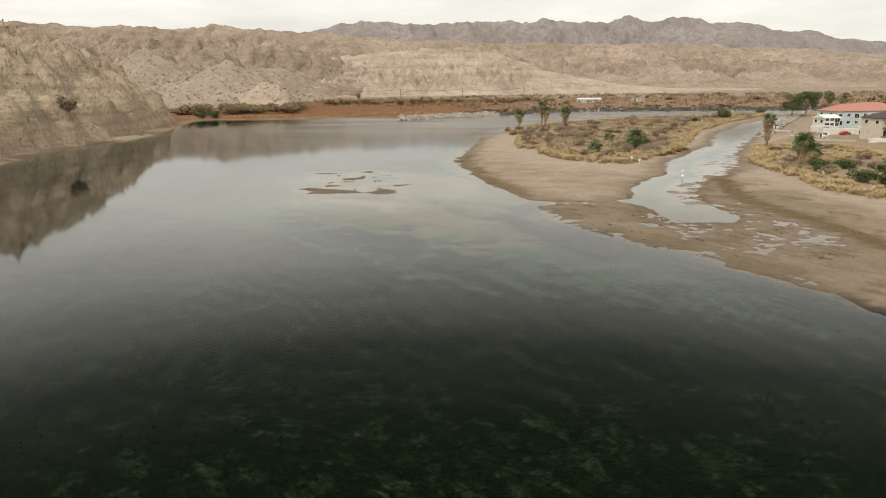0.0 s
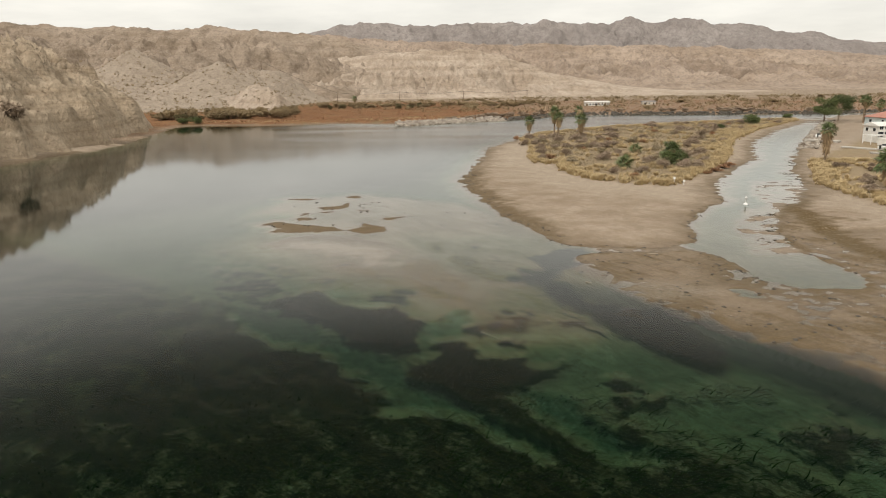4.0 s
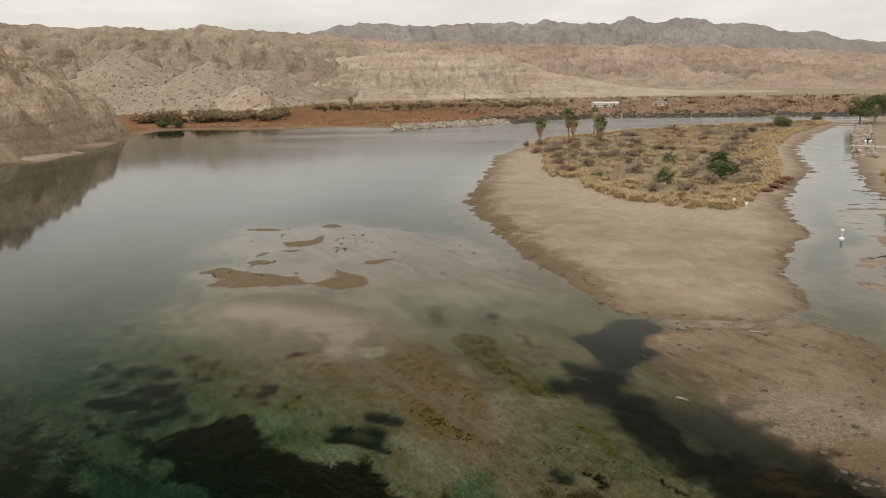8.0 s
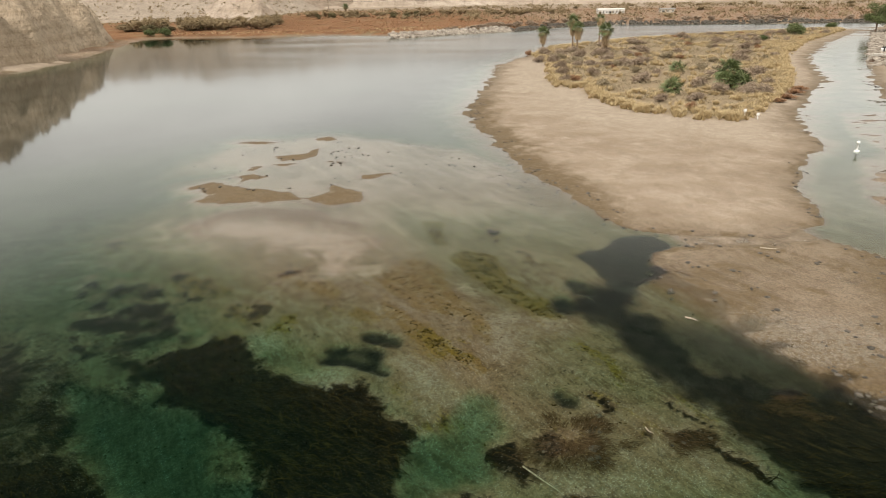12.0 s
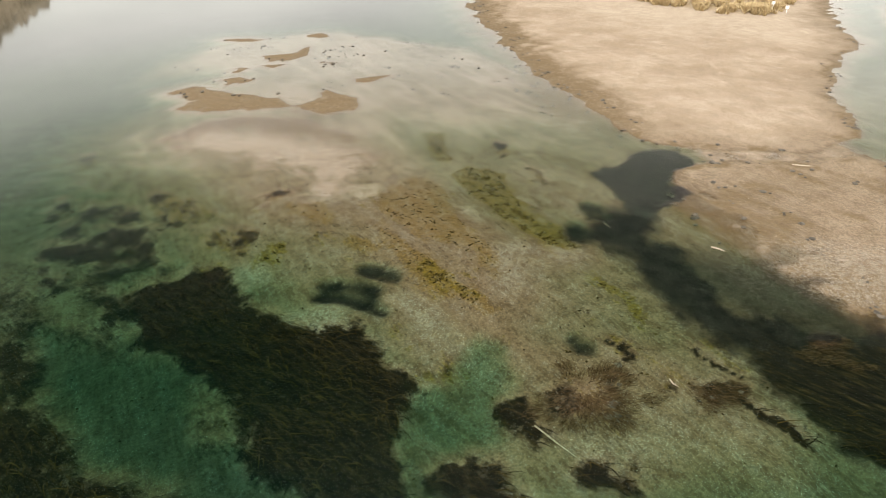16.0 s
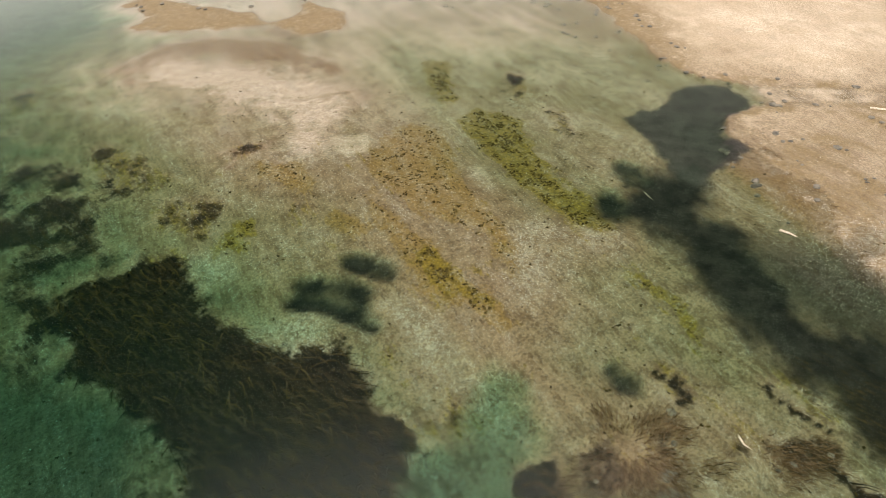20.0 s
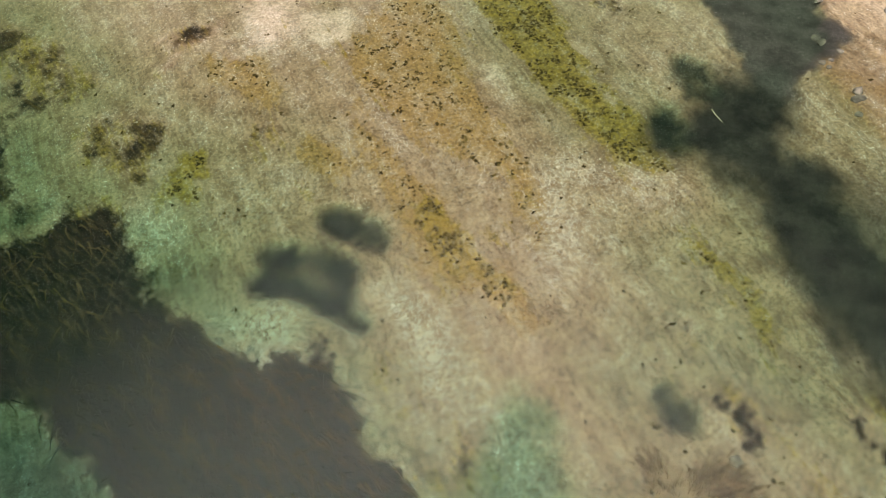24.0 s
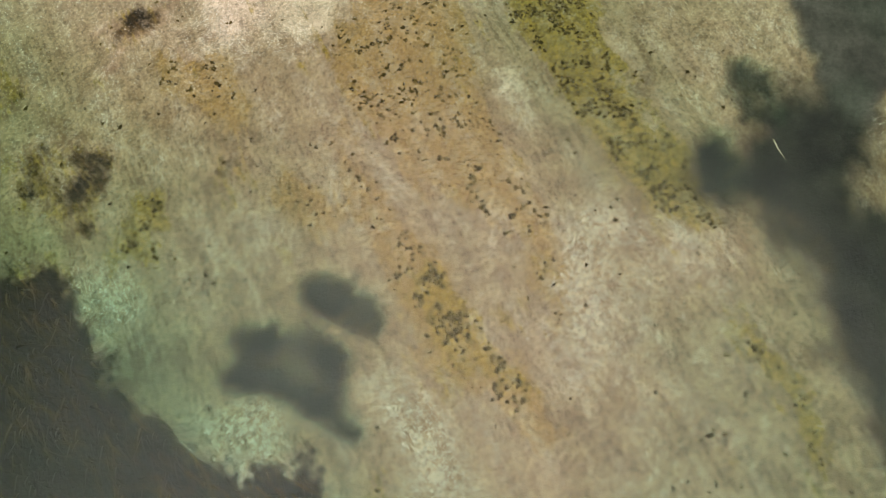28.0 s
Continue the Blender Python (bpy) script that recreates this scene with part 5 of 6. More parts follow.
# -- fan palms --
def fan_leaf():
    v, f = [(0, -0.02, 0), (0, 0.02, 0), (0.75, 0.02, 0.10), (0.75, -0.02, 0.10)], [(0, 1, 2), (0, 2, 3)]
    n = 11
    for k in range(n):
        a = radians(-115 + 230 * k / (n - 1))
        r = 0.95 * (0.75 + 0.25 * math.cos(a * 0.7))
        b = len(v)
        v += [(0.72 + 0.06 * math.cos(a - 0.5), 0.06 * math.sin(a - 0.5), 0.10), (0.72 + r * 0.62 * math.cos(a - 0.12), r * 0.62 * math.sin(a - 0.12), 0.14 - 0.10 * abs(math.sin(a))),
              (0.72 + r * math.cos(a), r * math.sin(a), -0.06 - 0.22 * abs(math.sin(a))), (0.72 + r * 0.62 * math.cos(a + 0.12), r * 0.62 * math.sin(a + 0.12), 0.10 - 0.12 * abs(math.sin(a)))]
        f += [(b, b + 1, b + 3), (b + 1, b + 2, b + 3)]
    return tri_mesh("frond", v, f, FROND)


FAN = fan_leaf()


def fan_palm(x, y, height, crown, fronds, label, skirt=2.5, trunk=0.26):
    z0 = ground_z(x, y)
    palm = new("fan_palm")
    palm.matrix_basis = pose(x, y, z0, 0, 0, rng.uniform(0, 360))
    lean = rng.uniform(-0.25, 0.25, 2)
    top = max(height - crown * 0.75, 0.35)
    steps = 9
    pts = [(lean[0] * (k / steps) ** 2, lean[1] * (k / steps) ** 2, -0.2 + (top + 0.2) * k / steps) for k in range(steps + 1)]
    rad = [trunk * (1.35 if k == 0 else 1.0 + 0.12 * (k % 2) - 0.3 * k / steps) for k in range(steps + 1)]
    add_part("trunk", tubes_mesh("trunk", [(pts, rad, 9)], PALM_BARK), palm)
    tip = Vector(pts[-1])
    if skirt:
        n = 460
        a = rng.uniform(0, 6.28, n)
        drop = rng.random(n) ** 1.3
        r = trunk * rng.uniform(1.2, 6.0, n) * (1 - 0.6 * drop)
        z1 = tip.z - skirt * drop
        ln = rng.uniform(0.7, 1.5, n)
        px, py = tip.x + r * np.cos(a), tip.y + r * np.sin(a)
        w = rng.uniform(0.12, 0.28, n)
        v = np.stack([np.stack([px - w * np.sin(a), py + w * np.cos(a), z1], -1), np.stack([px + w * np.sin(a), py - w * np.cos(a), z1], -1),
                      np.stack([px + 0.6 * np.cos(a) * ln, py + 0.6 * np.sin(a) * ln, z1 - ln], -1)], 1).reshape(-1, 3)
        add_part("skirt", tri_mesh("skirt", v, np.arange(3 * n).reshape(-1, 3), THATCH), palm, "hanging skirt of dead brown fronds")
    for k in range(fronds):
        u = (k + 0.5) / fronds
        up = 78 - 118 * u ** 0.9 + rng.uniform(-8, 8)
        leaf = add_part("frond", FAN, palm)
        sc = crown / 1.5 * rng.uniform(0.85, 1.15)
        leaf.matrix_basis = Matrix.LocRotScale(tip + Vector((0, 0, rng.uniform(-0.25, 0.1))), Euler((radians(rng.uniform(-25, 25)), radians(-up), 2.4 * k + rng.uniform(-0.2, 0.2))), (sc, sc, sc))
    tagged(palm, label, "palm tree", "fan palms")
    return palm


TALL, LOW = "tall fan palm with a brown skirt of dead fronds", "low bushy green fan palm among dry grass"
for x, y, h, c, n, sk, lab in ((39, 362, 9.4, 2.9, 26, 3.6, TALL), (49.5, 353, 13.5, 2.9, 28, 5.0, TALL), (50.8, 350, 10.6, 2.8, 24, 4.0, TALL), (58, 333, 10.8, 3.2, 28, 5.0, TALL), (66, 380, 12.6, 2.4, 22, 3.0, TALL),
                               (50.6, 230, 3.6, 2.7, 26, 0, LOW), (64, 269, 3.6, 2.5, 22, 2.0, LOW), (66, 237, 7.0, 3.3, 32, 3.0, LOW), (68, 234.5, 4.2, 3.2, 26, 0, LOW), (64.8, 235, 4.6, 2.8, 22, 0, LOW),
                               (114, 241, 11.6, 2.6, 26, 6.5, TALL), (99.5, 189, 8.6, 3.4, 36, 4.5, TALL), (101.5, 187, 6.0, 2.6, 22, 1.5, LOW),
                               (236, 425, 15.5, 3.4, 22, 3.0, TALL), (241, 432, 14.0, 3.2, 22, 3.0, TALL), (247, 428, 12.5, 3.2, 20, 3.0, TALL), (262, 425, 9.0, 3.0, 20, 2.0, TALL), (-97, 760, 11.5, 3.4, 20, 3, TALL)):
    fan_palm(x, y, h, c, n, lab, sk, 0.32 if h > 8 else 0.28)


# -- broad trees by the houses --
def broad_tree(x, y, height, width, label, foliage=GREEN):
    z0 = ground_z(x, y)
    tree = new("tree")
    tree.matrix_basis = pose(x, y, z0)
    runs = [([(0, 0, -0.3), (0.2, 0, height * 0.2), (0.1, 0.2, height * 0.42)], [0.55, 0.42, 0.3], 8)]
    L = []
    for k in range(11):
        a = 2.4 * k + rng.uniform(-0.3, 0.3)
        r = width * 0.36 * rng.uniform(0.3, 1.0)
        c = (r * math.cos(a), r * math.sin(a), height * rng.uniform(0.42, 0.82))
        L.append((*c, width * rng.uniform(0.13, 0.2), width * rng.uniform(0.13, 0.2), height * rng.uniform(0.12, 0.2)))
        runs.append(([(0.1, 0.1, height * rng.uniform(0.2, 0.4)), (c[0] * 0.5, c[1] * 0.5, c[2] * 0.75), c], [0.22, 0.13, 0.04], 6))
    add_part("trunk", tubes_mesh("trunk", runs[:1], BARK), tree)
    for r in runs[1:]:
        add_part("limb", tubes_mesh("limb", [r], BARK), tree)
    v, f = leafy(cloud_of(5200, L, 0.3), 0.34, long=1.9)
    add_part("crown", tri_mesh("crown", v, f, foliage), tree)
    return tagged(tree, label, "tree", "trees by the houses")


broad_tree(221, 438, 15.5, 20, "broad dark green shade tree with drooping branches")
broad_tree(234, 446, 17.0, 21, "tall dark green shade tree beside the channel")
broad_tree(300, 470, 9, 12, "round green tree behind the houses")
broad_tree(330, 440, 8, 11, "round green tree behind the houses")


# -- reeds and thickets on the far bank --
MARSH = [(-166, 486), (-114, 482), (-77, 494), (-30, 478), (0, 490), (40, 508), (80, 552), (118, 574), (201, 560), (310, 556), (420, 570), (500, 700), (300, 860), (0, 900), (-170, 760), (-150, 640), (-190, 560)]
spots = scatter(MARSH, 14000, lambda x, y, d: 0.3 + 0.7 * np.exp(-d / 50))
v, f = tufts(spots, 0.55, 0.16, 10, 1.4)
tagged(new("reed_bed", tri_mesh("reed_bed", v, f, RUST)), "rust-brown dry reeds along the far bank", "reeds", kind="stuff")
spots = scatter([(-175, 488), (-110, 484), (-60, 492), (-30, 480), (60, 530), (60, 560), (-60, 520), (-175, 505)], 500)
v, f = tufts(spots, 0.7, 0.2, 6, 0.6)
tagged(new("pale_reed_rim", tri_mesh("pale_reed_rim", v, f, STRAW)), "straw-coloured reeds at the water's edge", "reeds", kind="stuff")

thicket = make_bush("bush", "dense olive thicket behind the reeds", BRUSH_M, 900, 0.13)
olive_spots = [(rng.uniform(-215, -120), rng.uniform(530, 610), rng.uniform(8, 17), rng.uniform(6, 11)) for _ in range(46)]
olive_spots += [(-140 + 9 * k + rng.uniform(-4, 4), 740 + rng.uniform(-25, 45), rng.uniform(8, 13), rng.uniform(4.5, 8)) for k in range(28)]
sow(thicket, olive_spots, "thickets on the far bank")
DARK_OLIVE = plant_material("dark_olive_foliage", (0.09, 0.075, 0.036), (0.13, 0.108, 0.052), (0.17, 0.14, 0.07))
dark = make_bush("bush", "dark olive thicket behind the reeds", DARK_OLIVE, 900, 0.13)
sow(dark, [(rng.uniform(-205, -150), rng.uniform(520, 580), rng.uniform(8, 14), rng.uniform(4, 7)) for _ in range(7)] +
    [(rng.uniform(-140, -20), rng.uniform(690, 740), rng.uniform(6, 10), rng.uniform(5, 8)) for _ in range(6)], "dark thickets on the far bank")
brush = make_bush("bush", "rust-brown leafless thicket above the stone bank", DULL, 1000, 0.10, long=2.0)
bank_spots = []
for k in range(44):
    u = rng.random()
    x = -5 + 330 * u
    y0 = np.interp(x, [-26, 4, 41, 80, 118, 162, 201, 270, 310], [458, 487, 507, 551, 574, 562, 557, 548, 553])
    bank_spots.append((x, y0 + rng.uniform(2, 26), rng.uniform(6, 11), rng.uniform(3, 5.5)))
sow(brush, bank_spots, "thickets on the stone bank")
field = make_bush("bush", "low olive and rust scrub on the flats", BRUSH_M, 420, 0.2)
sow(field, [(rng.uniform(20, 560), rng.uniform(600, 1000), rng.uniform(8, 16), rng.uniform(3, 5.5)) for _ in range(36)], "scrub on the flats")

flat_pts = scatter([(0, 600), (120, 590), (320, 575), (620, 600), (700, 1050), (100, 1080), (-150, 900), (-120, 720)], 700)
q = np.repeat(np.column_stack([flat_pts, sampled(gz, flat_pts[:, 0], flat_pts[:, 1]) + 1.2]), 22, 0)
v, f = leafy(q + rng.normal(size=q.shape) * (2.4, 2.4, 0.9), 1.1)
tagged(new("far_scrub", tri_mesh("far_scrub", v, f, BRUSH_M)), "olive-brown scrub over the flats below the hills", "scrub", kind="stuff")

# dark creosote dots on the talus and on the cliff
pts = []
for x, y in np.column_stack([rng.uniform(-520, -150, 1500), rng.uniform(600, 1000, 1500)]):
    pts.append((x, y))
pts = np.array(pts)
E_FN = hill_range(E_CREST, lambda x: np.interp(x, [-900, -420, -250, -120], [600, 680, 1000, 1180]), 1600, 2600, 40, 170, 41, 0.72, 0.5)
zz = np.maximum(np.maximum(np.maximum(E_FN(pts[:, 0], pts[:, 1]), cone_z(pts[:, 0], pts[:, 1])), bluff_z(pts[:, 0], pts[:, 1])), 1.2)
q = np.repeat(np.column_stack([pts, zz + 0.5]), 9, 0)
v, f = leafy(q + rng.normal(size=q.shape) * (0.8, 0.8, 0.45), 0.9)
tagged(new("desert_scrub", tri_mesh("desert_scrub", v, f, BRUSH_M)), "dark dots of desert scrub on the slopes", "scrub", kind="stuff")
pts = np.column_stack([rng.uniform(-260, -150, 700), rng.uniform(190, 440, 700)])
zc = cliff_z(pts[:, 0], pts[:, 1])
pts, zc = pts[zc > 1.5], zc[zc > 1.5]
q = np.repeat(np.column_stack([pts, zc + 0.2]), 10, 0)
v, f = leafy(q + rng.normal(size=q.shape) * (0.35, 0.35, 0.2), 0.4)
tagged(new("cliff_scrub", tri_mesh("cliff_scrub", v, f, DULL)), "small dry bushes clinging to the clay cliff", "scrub", kind="stuff")
big = make_bush("bush", "large dark bare bush on the ledge below the cliff", DULL, 900, 0.12, long=2.6)
bx, by = -156.0, 282.0
place(big, bx, by, 8.5, 8.0, z=max(float(cliff_z(np.array([bx]), np.array([by]))[0]), ground_z(bx, by)) - 0.2)


# -- stones --
def stones(spots, size, flat=0.7):
    """Jittered stones in one mesh."""
    bm = bmesh.new()
    bmesh.ops.create_icosphere(bm, subdivisions=1, radius=1)
    bm.verts.ensure_lookup_table()
    sv, sf = np.array([v.co[:] for v in bm.verts]), np.array([[v.index for v in f.verts] for f in bm.faces])
    bm.free()
    n = len(spots)
    s = size * rng.uniform(0.45, 1.25, (n, 1, 1))
    v = sv[None] * (1 + rng.uniform(-0.22, 0.22, (n, len(sv), 1))) * s * np.array((1, 0.85, flat)) * rng.uniform(0.75, 1.25, (n, 1, 3))
    a = rng.uniform(0, 6.28, n)
    c, q = np.cos(a)[:, None], np.sin(a)[:, None]
    v = np.stack([v[..., 0] * c - v[..., 1] * q, v[..., 0] * q + v[..., 1] * c, v[..., 2]], -1) + np.asarray(spots)[:, None]
    return v.reshape(-1, 3), (sf[None] + (np.arange(n) * len(sv))[:, None, None]).reshape(-1, 3)


_k = Mat("pale_rock", 0.9)
_g = _k.node("ShaderNodeNewGeometry")
_k.base(_k.mix(_k.ramp(_k.noise(2, 5), (0.4, 0.0), (0.6, 0.6)), _k.ramp(_g.outputs["Random Per Island"], (0.1, (0.20, 0.17, 0.14)), (0.9, (0.42, 0.37, 0.31))), (0.16, 0.13, 0.10)))
ROCK = _k.m
_k = Mat("dark_wet_rock", 0.7)
_k.base(_k.ramp(_k.noise(2, 5), (0.4, (0.04, 0.034, 0.027)), (0.6, (0.10, 0.085, 0.066))))
DARK_ROCK = _k.m


def bank_stones(line, n, across, size, z_in=0.0, z_out=2.0):
    seg = np.array(line, float)
    ln = np.linalg.norm(np.diff(seg, axis=0), axis=1)
    cum = np.concatenate([[0], np.cumsum(ln)])
    t = rng.uniform(0, cum[-1], n)
    x, y = np.interp(t, cum, seg[:, 0]), np.interp(t, cum, seg[:, 1])
    k = np.clip(np.searchsorted(cum, t) - 1, 0, len(ln) - 1)
    d = np.diff(seg, axis=0)[k] / ln[k][:, None]
    o = rng.random(n)
    x, y = x - d[:, 1] * across * o, y + d[:, 0] * across * o
    return np.column_stack([x, y, np.maximum(z_in + (z_out - z_in) * o - 0.2, sampled(gz, x, y))])


SPIT = [(-27, 451), (-10, 466), (4, 478), (22, 488), (41, 499)]
v, f = stones(bank_stones(SPIT, 900, 9, 1.0, -0.2, 2.6), 1.1)
tagged(new("stone_bank", tri_mesh("stone_bank", v, f, ROCK)), "pale broken rock armouring the point of the far bank", "rocks", kind="stuff")
v, f = stones(bank_stones([(41, 499), (80, 545), (118, 567), (162, 555), (201, 550), (270, 541), (310, 546), (420, 552)], 1500, 6, 0.9, -0.2, 2.0), 1.2)
tagged(new("stone_bank", tri_mesh("stone_bank", v, f, DARK_ROCK)), "dark rock along the foot of the far bank", "rocks", kind="stuff")
v, f = stones(bank_stones([(230, 456), (175, 365), (150, 323), (129, 287)][::-1], 600, -7, 0.7, -0.1, 1.2), 0.8)
tagged(new("stone_bank", tri_mesh("stone_bank", v, f, ROCK)), "grey rock along the bank below the houses", "rocks", kind="stuff")
cx_, cy_ = rng.uniform(-2, 62, 60000), rng.uniform(90, 240, 60000)
hit_ = (rng.random(60000) < 0.12 * sampled(cover["drift"], cx_, cy_) * step(0.0, 0.5, fbm(cx_ / 3, cy_ / 3, 3, 97)) * 3) & (sampled(gz, cx_, cy_) < 0.2)
clods = np.column_stack([cx_, cy_, sampled(gz, cx_, cy_)])[hit_]
more = np.column_stack([rng.uniform(-12, 70, 9000), rng.uniform(120, 240, 9000)])
off = np.maximum(inside(ISLAND, more[:, 0], more[:, 1]), inside(RIGHT_LAND, more[:, 0], more[:, 1]))
more = more[(off < 0.3) & (off > -14) & (rng.random(9000) < 0.5 * step(0.15, 0.5, fbm(more[:, 0] / 5, more[:, 1] / 3, 3, 99)) * np.exp(off / 5))]
more_z = sampled(gz, more[:, 0], more[:, 1])
clods = np.concatenate([clods, np.column_stack([more, more_z])[more_z > -0.14]])
# small weedy lumps breaking the surface over the outer shoal
outer = np.column_stack([rng.uniform(-44, 4, 900), rng.uniform(158, 196, 900)])
outer = outer[fbm(outer[:, 0] / 7, outer[:, 1] / 4, 3, 101) > 0.28]
outer_z = sampled(gz, outer[:, 0], outer[:, 1])
outer = np.column_stack([outer, outer_z + 0.06])[outer_z > -0.3]
clods = np.concatenate([clods, outer])
v, f = stones(clods, 0.26, 0.4)
tagged(new("shore_stones", tri_mesh("shore_stones", v, f, DARK_ROCK)), "dark weedy clods along the edge of the sand", "rocks", kind="stuff")

# -- on and over the river bed: tufts, shells, streaming weed --
NEAR = (-30.0, 26.0, 88.0, 150.0)


def bed_points(n, want, box_=NEAR):
    x, y = rng.uniform(box_[0], box_[1], n), rng.uniform(box_[2], box_[3], n)
    z, c = sampled(gz, x, y), {k: sampled(a, x, y) for k, a in cover.items()}
    ok = rng.random(n) < np.clip(want(z, c, x, y), 0, 1)
    return np.column_stack([x, y, z])[ok], {k: a[ok] for k, a in c.items()}


def stars(p, size, arms=6, rise=0.03):
    """Small ragged rosettes lying on the bed."""
    n = len(p)
    a = rng.uniform(0, 6.28, (n, 1)) + np.arange(arms) * (2 * np.pi / arms)
    s = size * rng.uniform(0.5, 1.6, (n, 1)) * np.where(np.arange(arms) % 2, 0.55, 1.0) * rng.uniform(0.45, 1.6, (n, arms))
    rimv = np.stack([p[:, :1] + s * np.cos(a), p[:, 1:2] + s * np.sin(a), p[:, 2:] + 0.006 + 0 * a], -1)
    mid = np.concatenate([p[:, :2], p[:, 2:] + rise], 1)[:, None]
    v = np.concatenate([mid, rimv], 1).reshape(-1, 3)
    k = np.arange(arms)
    f = np.stack([0 * k, 1 + k, 1 + (k + 1) % arms], -1)
    return v, (f[None] + (np.arange(n) * (arms + 1))[:, None, None]).reshape(-1, 3)


p, c = bed_points(420000, lambda z, c, x, y: (z < 0.01) * (0.15 * step(0.4, 0.9, c["ochre"]) + 0.5 * step(0.5, 0.9, c["olive"]) + 0.005) * step(-0.35, 0.5, fbm(x / 0.9, y / 0.9, 3, 95) + 0.5 * fbm(x / 5, y / 3, 2, 96)) * (1 - c["murk"]))
v, f = stars(p, 0.076, 9)
tagged(new("algae_tufts", tri_mesh("algae_tufts", v, f, TUFT_M)), "dark brown algae tufts dotted over the river bed", "algae", kind="stuff")
p, c = bed_points(420000, lambda z, c, x, y: (0.5 * c["shells"] ** 2.2 + 0.012) * (1 - c["weed"]) * (1 - c["murk"]) * (1 - 0.7 * c["veg"]) * np.where(z > 0.03, 0.35, 1.0))
v, f = stars(p, 0.036, 4, 0.008)
tagged(new("shell_litter", tri_mesh("shell_litter", v, f, SHELL_M)), "pale shells and pebbles scattered on the bed", "shells", kind="stuff")


def ribbons(p, length, width, turn, wander=14, lift=0.25):
    n = len(p)
    a = np.radians(turn + wander * rng.normal(size=n))
    ln = length * rng.uniform(0.5, 1.5, n)
    w = width * rng.uniform(0.6, 1.5, n)
    rows = []
    bend = rng.normal(size=n) * 0.25
    for k, u in enumerate((0.0, 0.35, 0.7, 1.0)):
        ang = a + bend * u
        x, y = p[:, 0] + ln * u * np.cos(ang), p[:, 1] + ln * u * np.sin(ang)
        z = np.minimum(p[:, 2] + 0.02 + lift * math.sin(u * 2.2) * rng.uniform(0.6, 1.0, n), -0.03)
        ww = w * (1 - 0.85 * u)
        rows += [np.stack([x - ww * np.sin(ang), y + ww * np.cos(ang), z], -1), np.stack([x + ww * np.sin(ang), y - ww * np.cos(ang), z], -1)]
    v = np.stack(rows, 1).reshape(-1, 3)
    f = np.array([(0, 1, 3, 2), (2, 3, 5, 4), (4, 5, 7, 6)])
    return v, (f[None] + (np.arange(n) * 8)[:, None, None]).reshape(-1, 4)


p, c = bed_points(70000, lambda z, c, x, y: (c["weed"] > 0.55) * (z < -0.25) * 0.5 * np.maximum(step(-0.6, 0.6, inside(DEEP_WEED[0], x, y)), step(106, 101, y)))
v, f = ribbons(p, 0.95, 0.035, -42, 16, 0.45)
tagged(new("water_weed", mesh_of("water_weed", v, f, WEED_G)), "dark brown water weed combed by the current", "water weed", kind="stuff")
p, c = bed_points(90000, lambda z, c, x, y: (c["weed"] > 0.3) * (z < -0.1) * 0.35 * step(-76, -50, x + 6 * fbm(x / 9, y / 9, 2, 29)) * step(28, 44, y + 6 * fbm(x / 9, y / 9, 2, 30)) * step(96, 86, y), (-80.0, 60.0, 24.0, 96.0))
v, f = ribbons(p, 0.9, 0.055, -45, 40, 0.45)
tagged(new("water_weed", mesh_of("water_weed", v, f, WEED_S)), "dark green water weed on the deep bed", "water weed", kind="stuff")

p, c = bed_points(120000, lambda z, c, x, y: 0.55 * c["hairy"] ** 1.5, (0.0, 26.0, 98.0, 114.0))
sweep = np.where(p[:, 0] < 10, np.degrees(np.arctan2(p[:, 1] - 106.3, p[:, 0] - 5.5)), -35)
v, f = ribbons(p, 0.42, 0.016, sweep, 25, 0.10)
tagged(new("brown_moss", mesh_of("brown_moss", v, f, HAIR)), "brown hairy moss combed over the sunken mounds", "water weed", kind="stuff")


# floating mats of weed along the muddy side of the side channel
mx_, my_ = rng.uniform(50, 150, 50000), rng.uniform(140, 330, 50000)
edge_ = inside(RIGHT_LAND, mx_, my_)
on = (edge_ < 0.5) & (edge_ > -9) & (rng.random(50000) < 0.8 * step(0.2, 0.5, fbm(mx_ / 14, my_ / 4, 4, 98)) * step(-4, -0.5, edge_)) & (sampled(gz, mx_, my_) < 0.0)
p = np.column_stack([mx_, my_, 0 * mx_ + 0.012])[on]
v, f = stars(p, 0.38, 8, 0.03)
v[:, 1] = np.repeat(p[:, 1], 9) + (v[:, 1] - np.repeat(p[:, 1], 9)) * 0.6
tagged(new("floating_weed", tri_mesh("floating_weed", v, f, TUFT_M)), "dark mats of weed at the muddy edge of the channel", "water weed", kind="stuff")


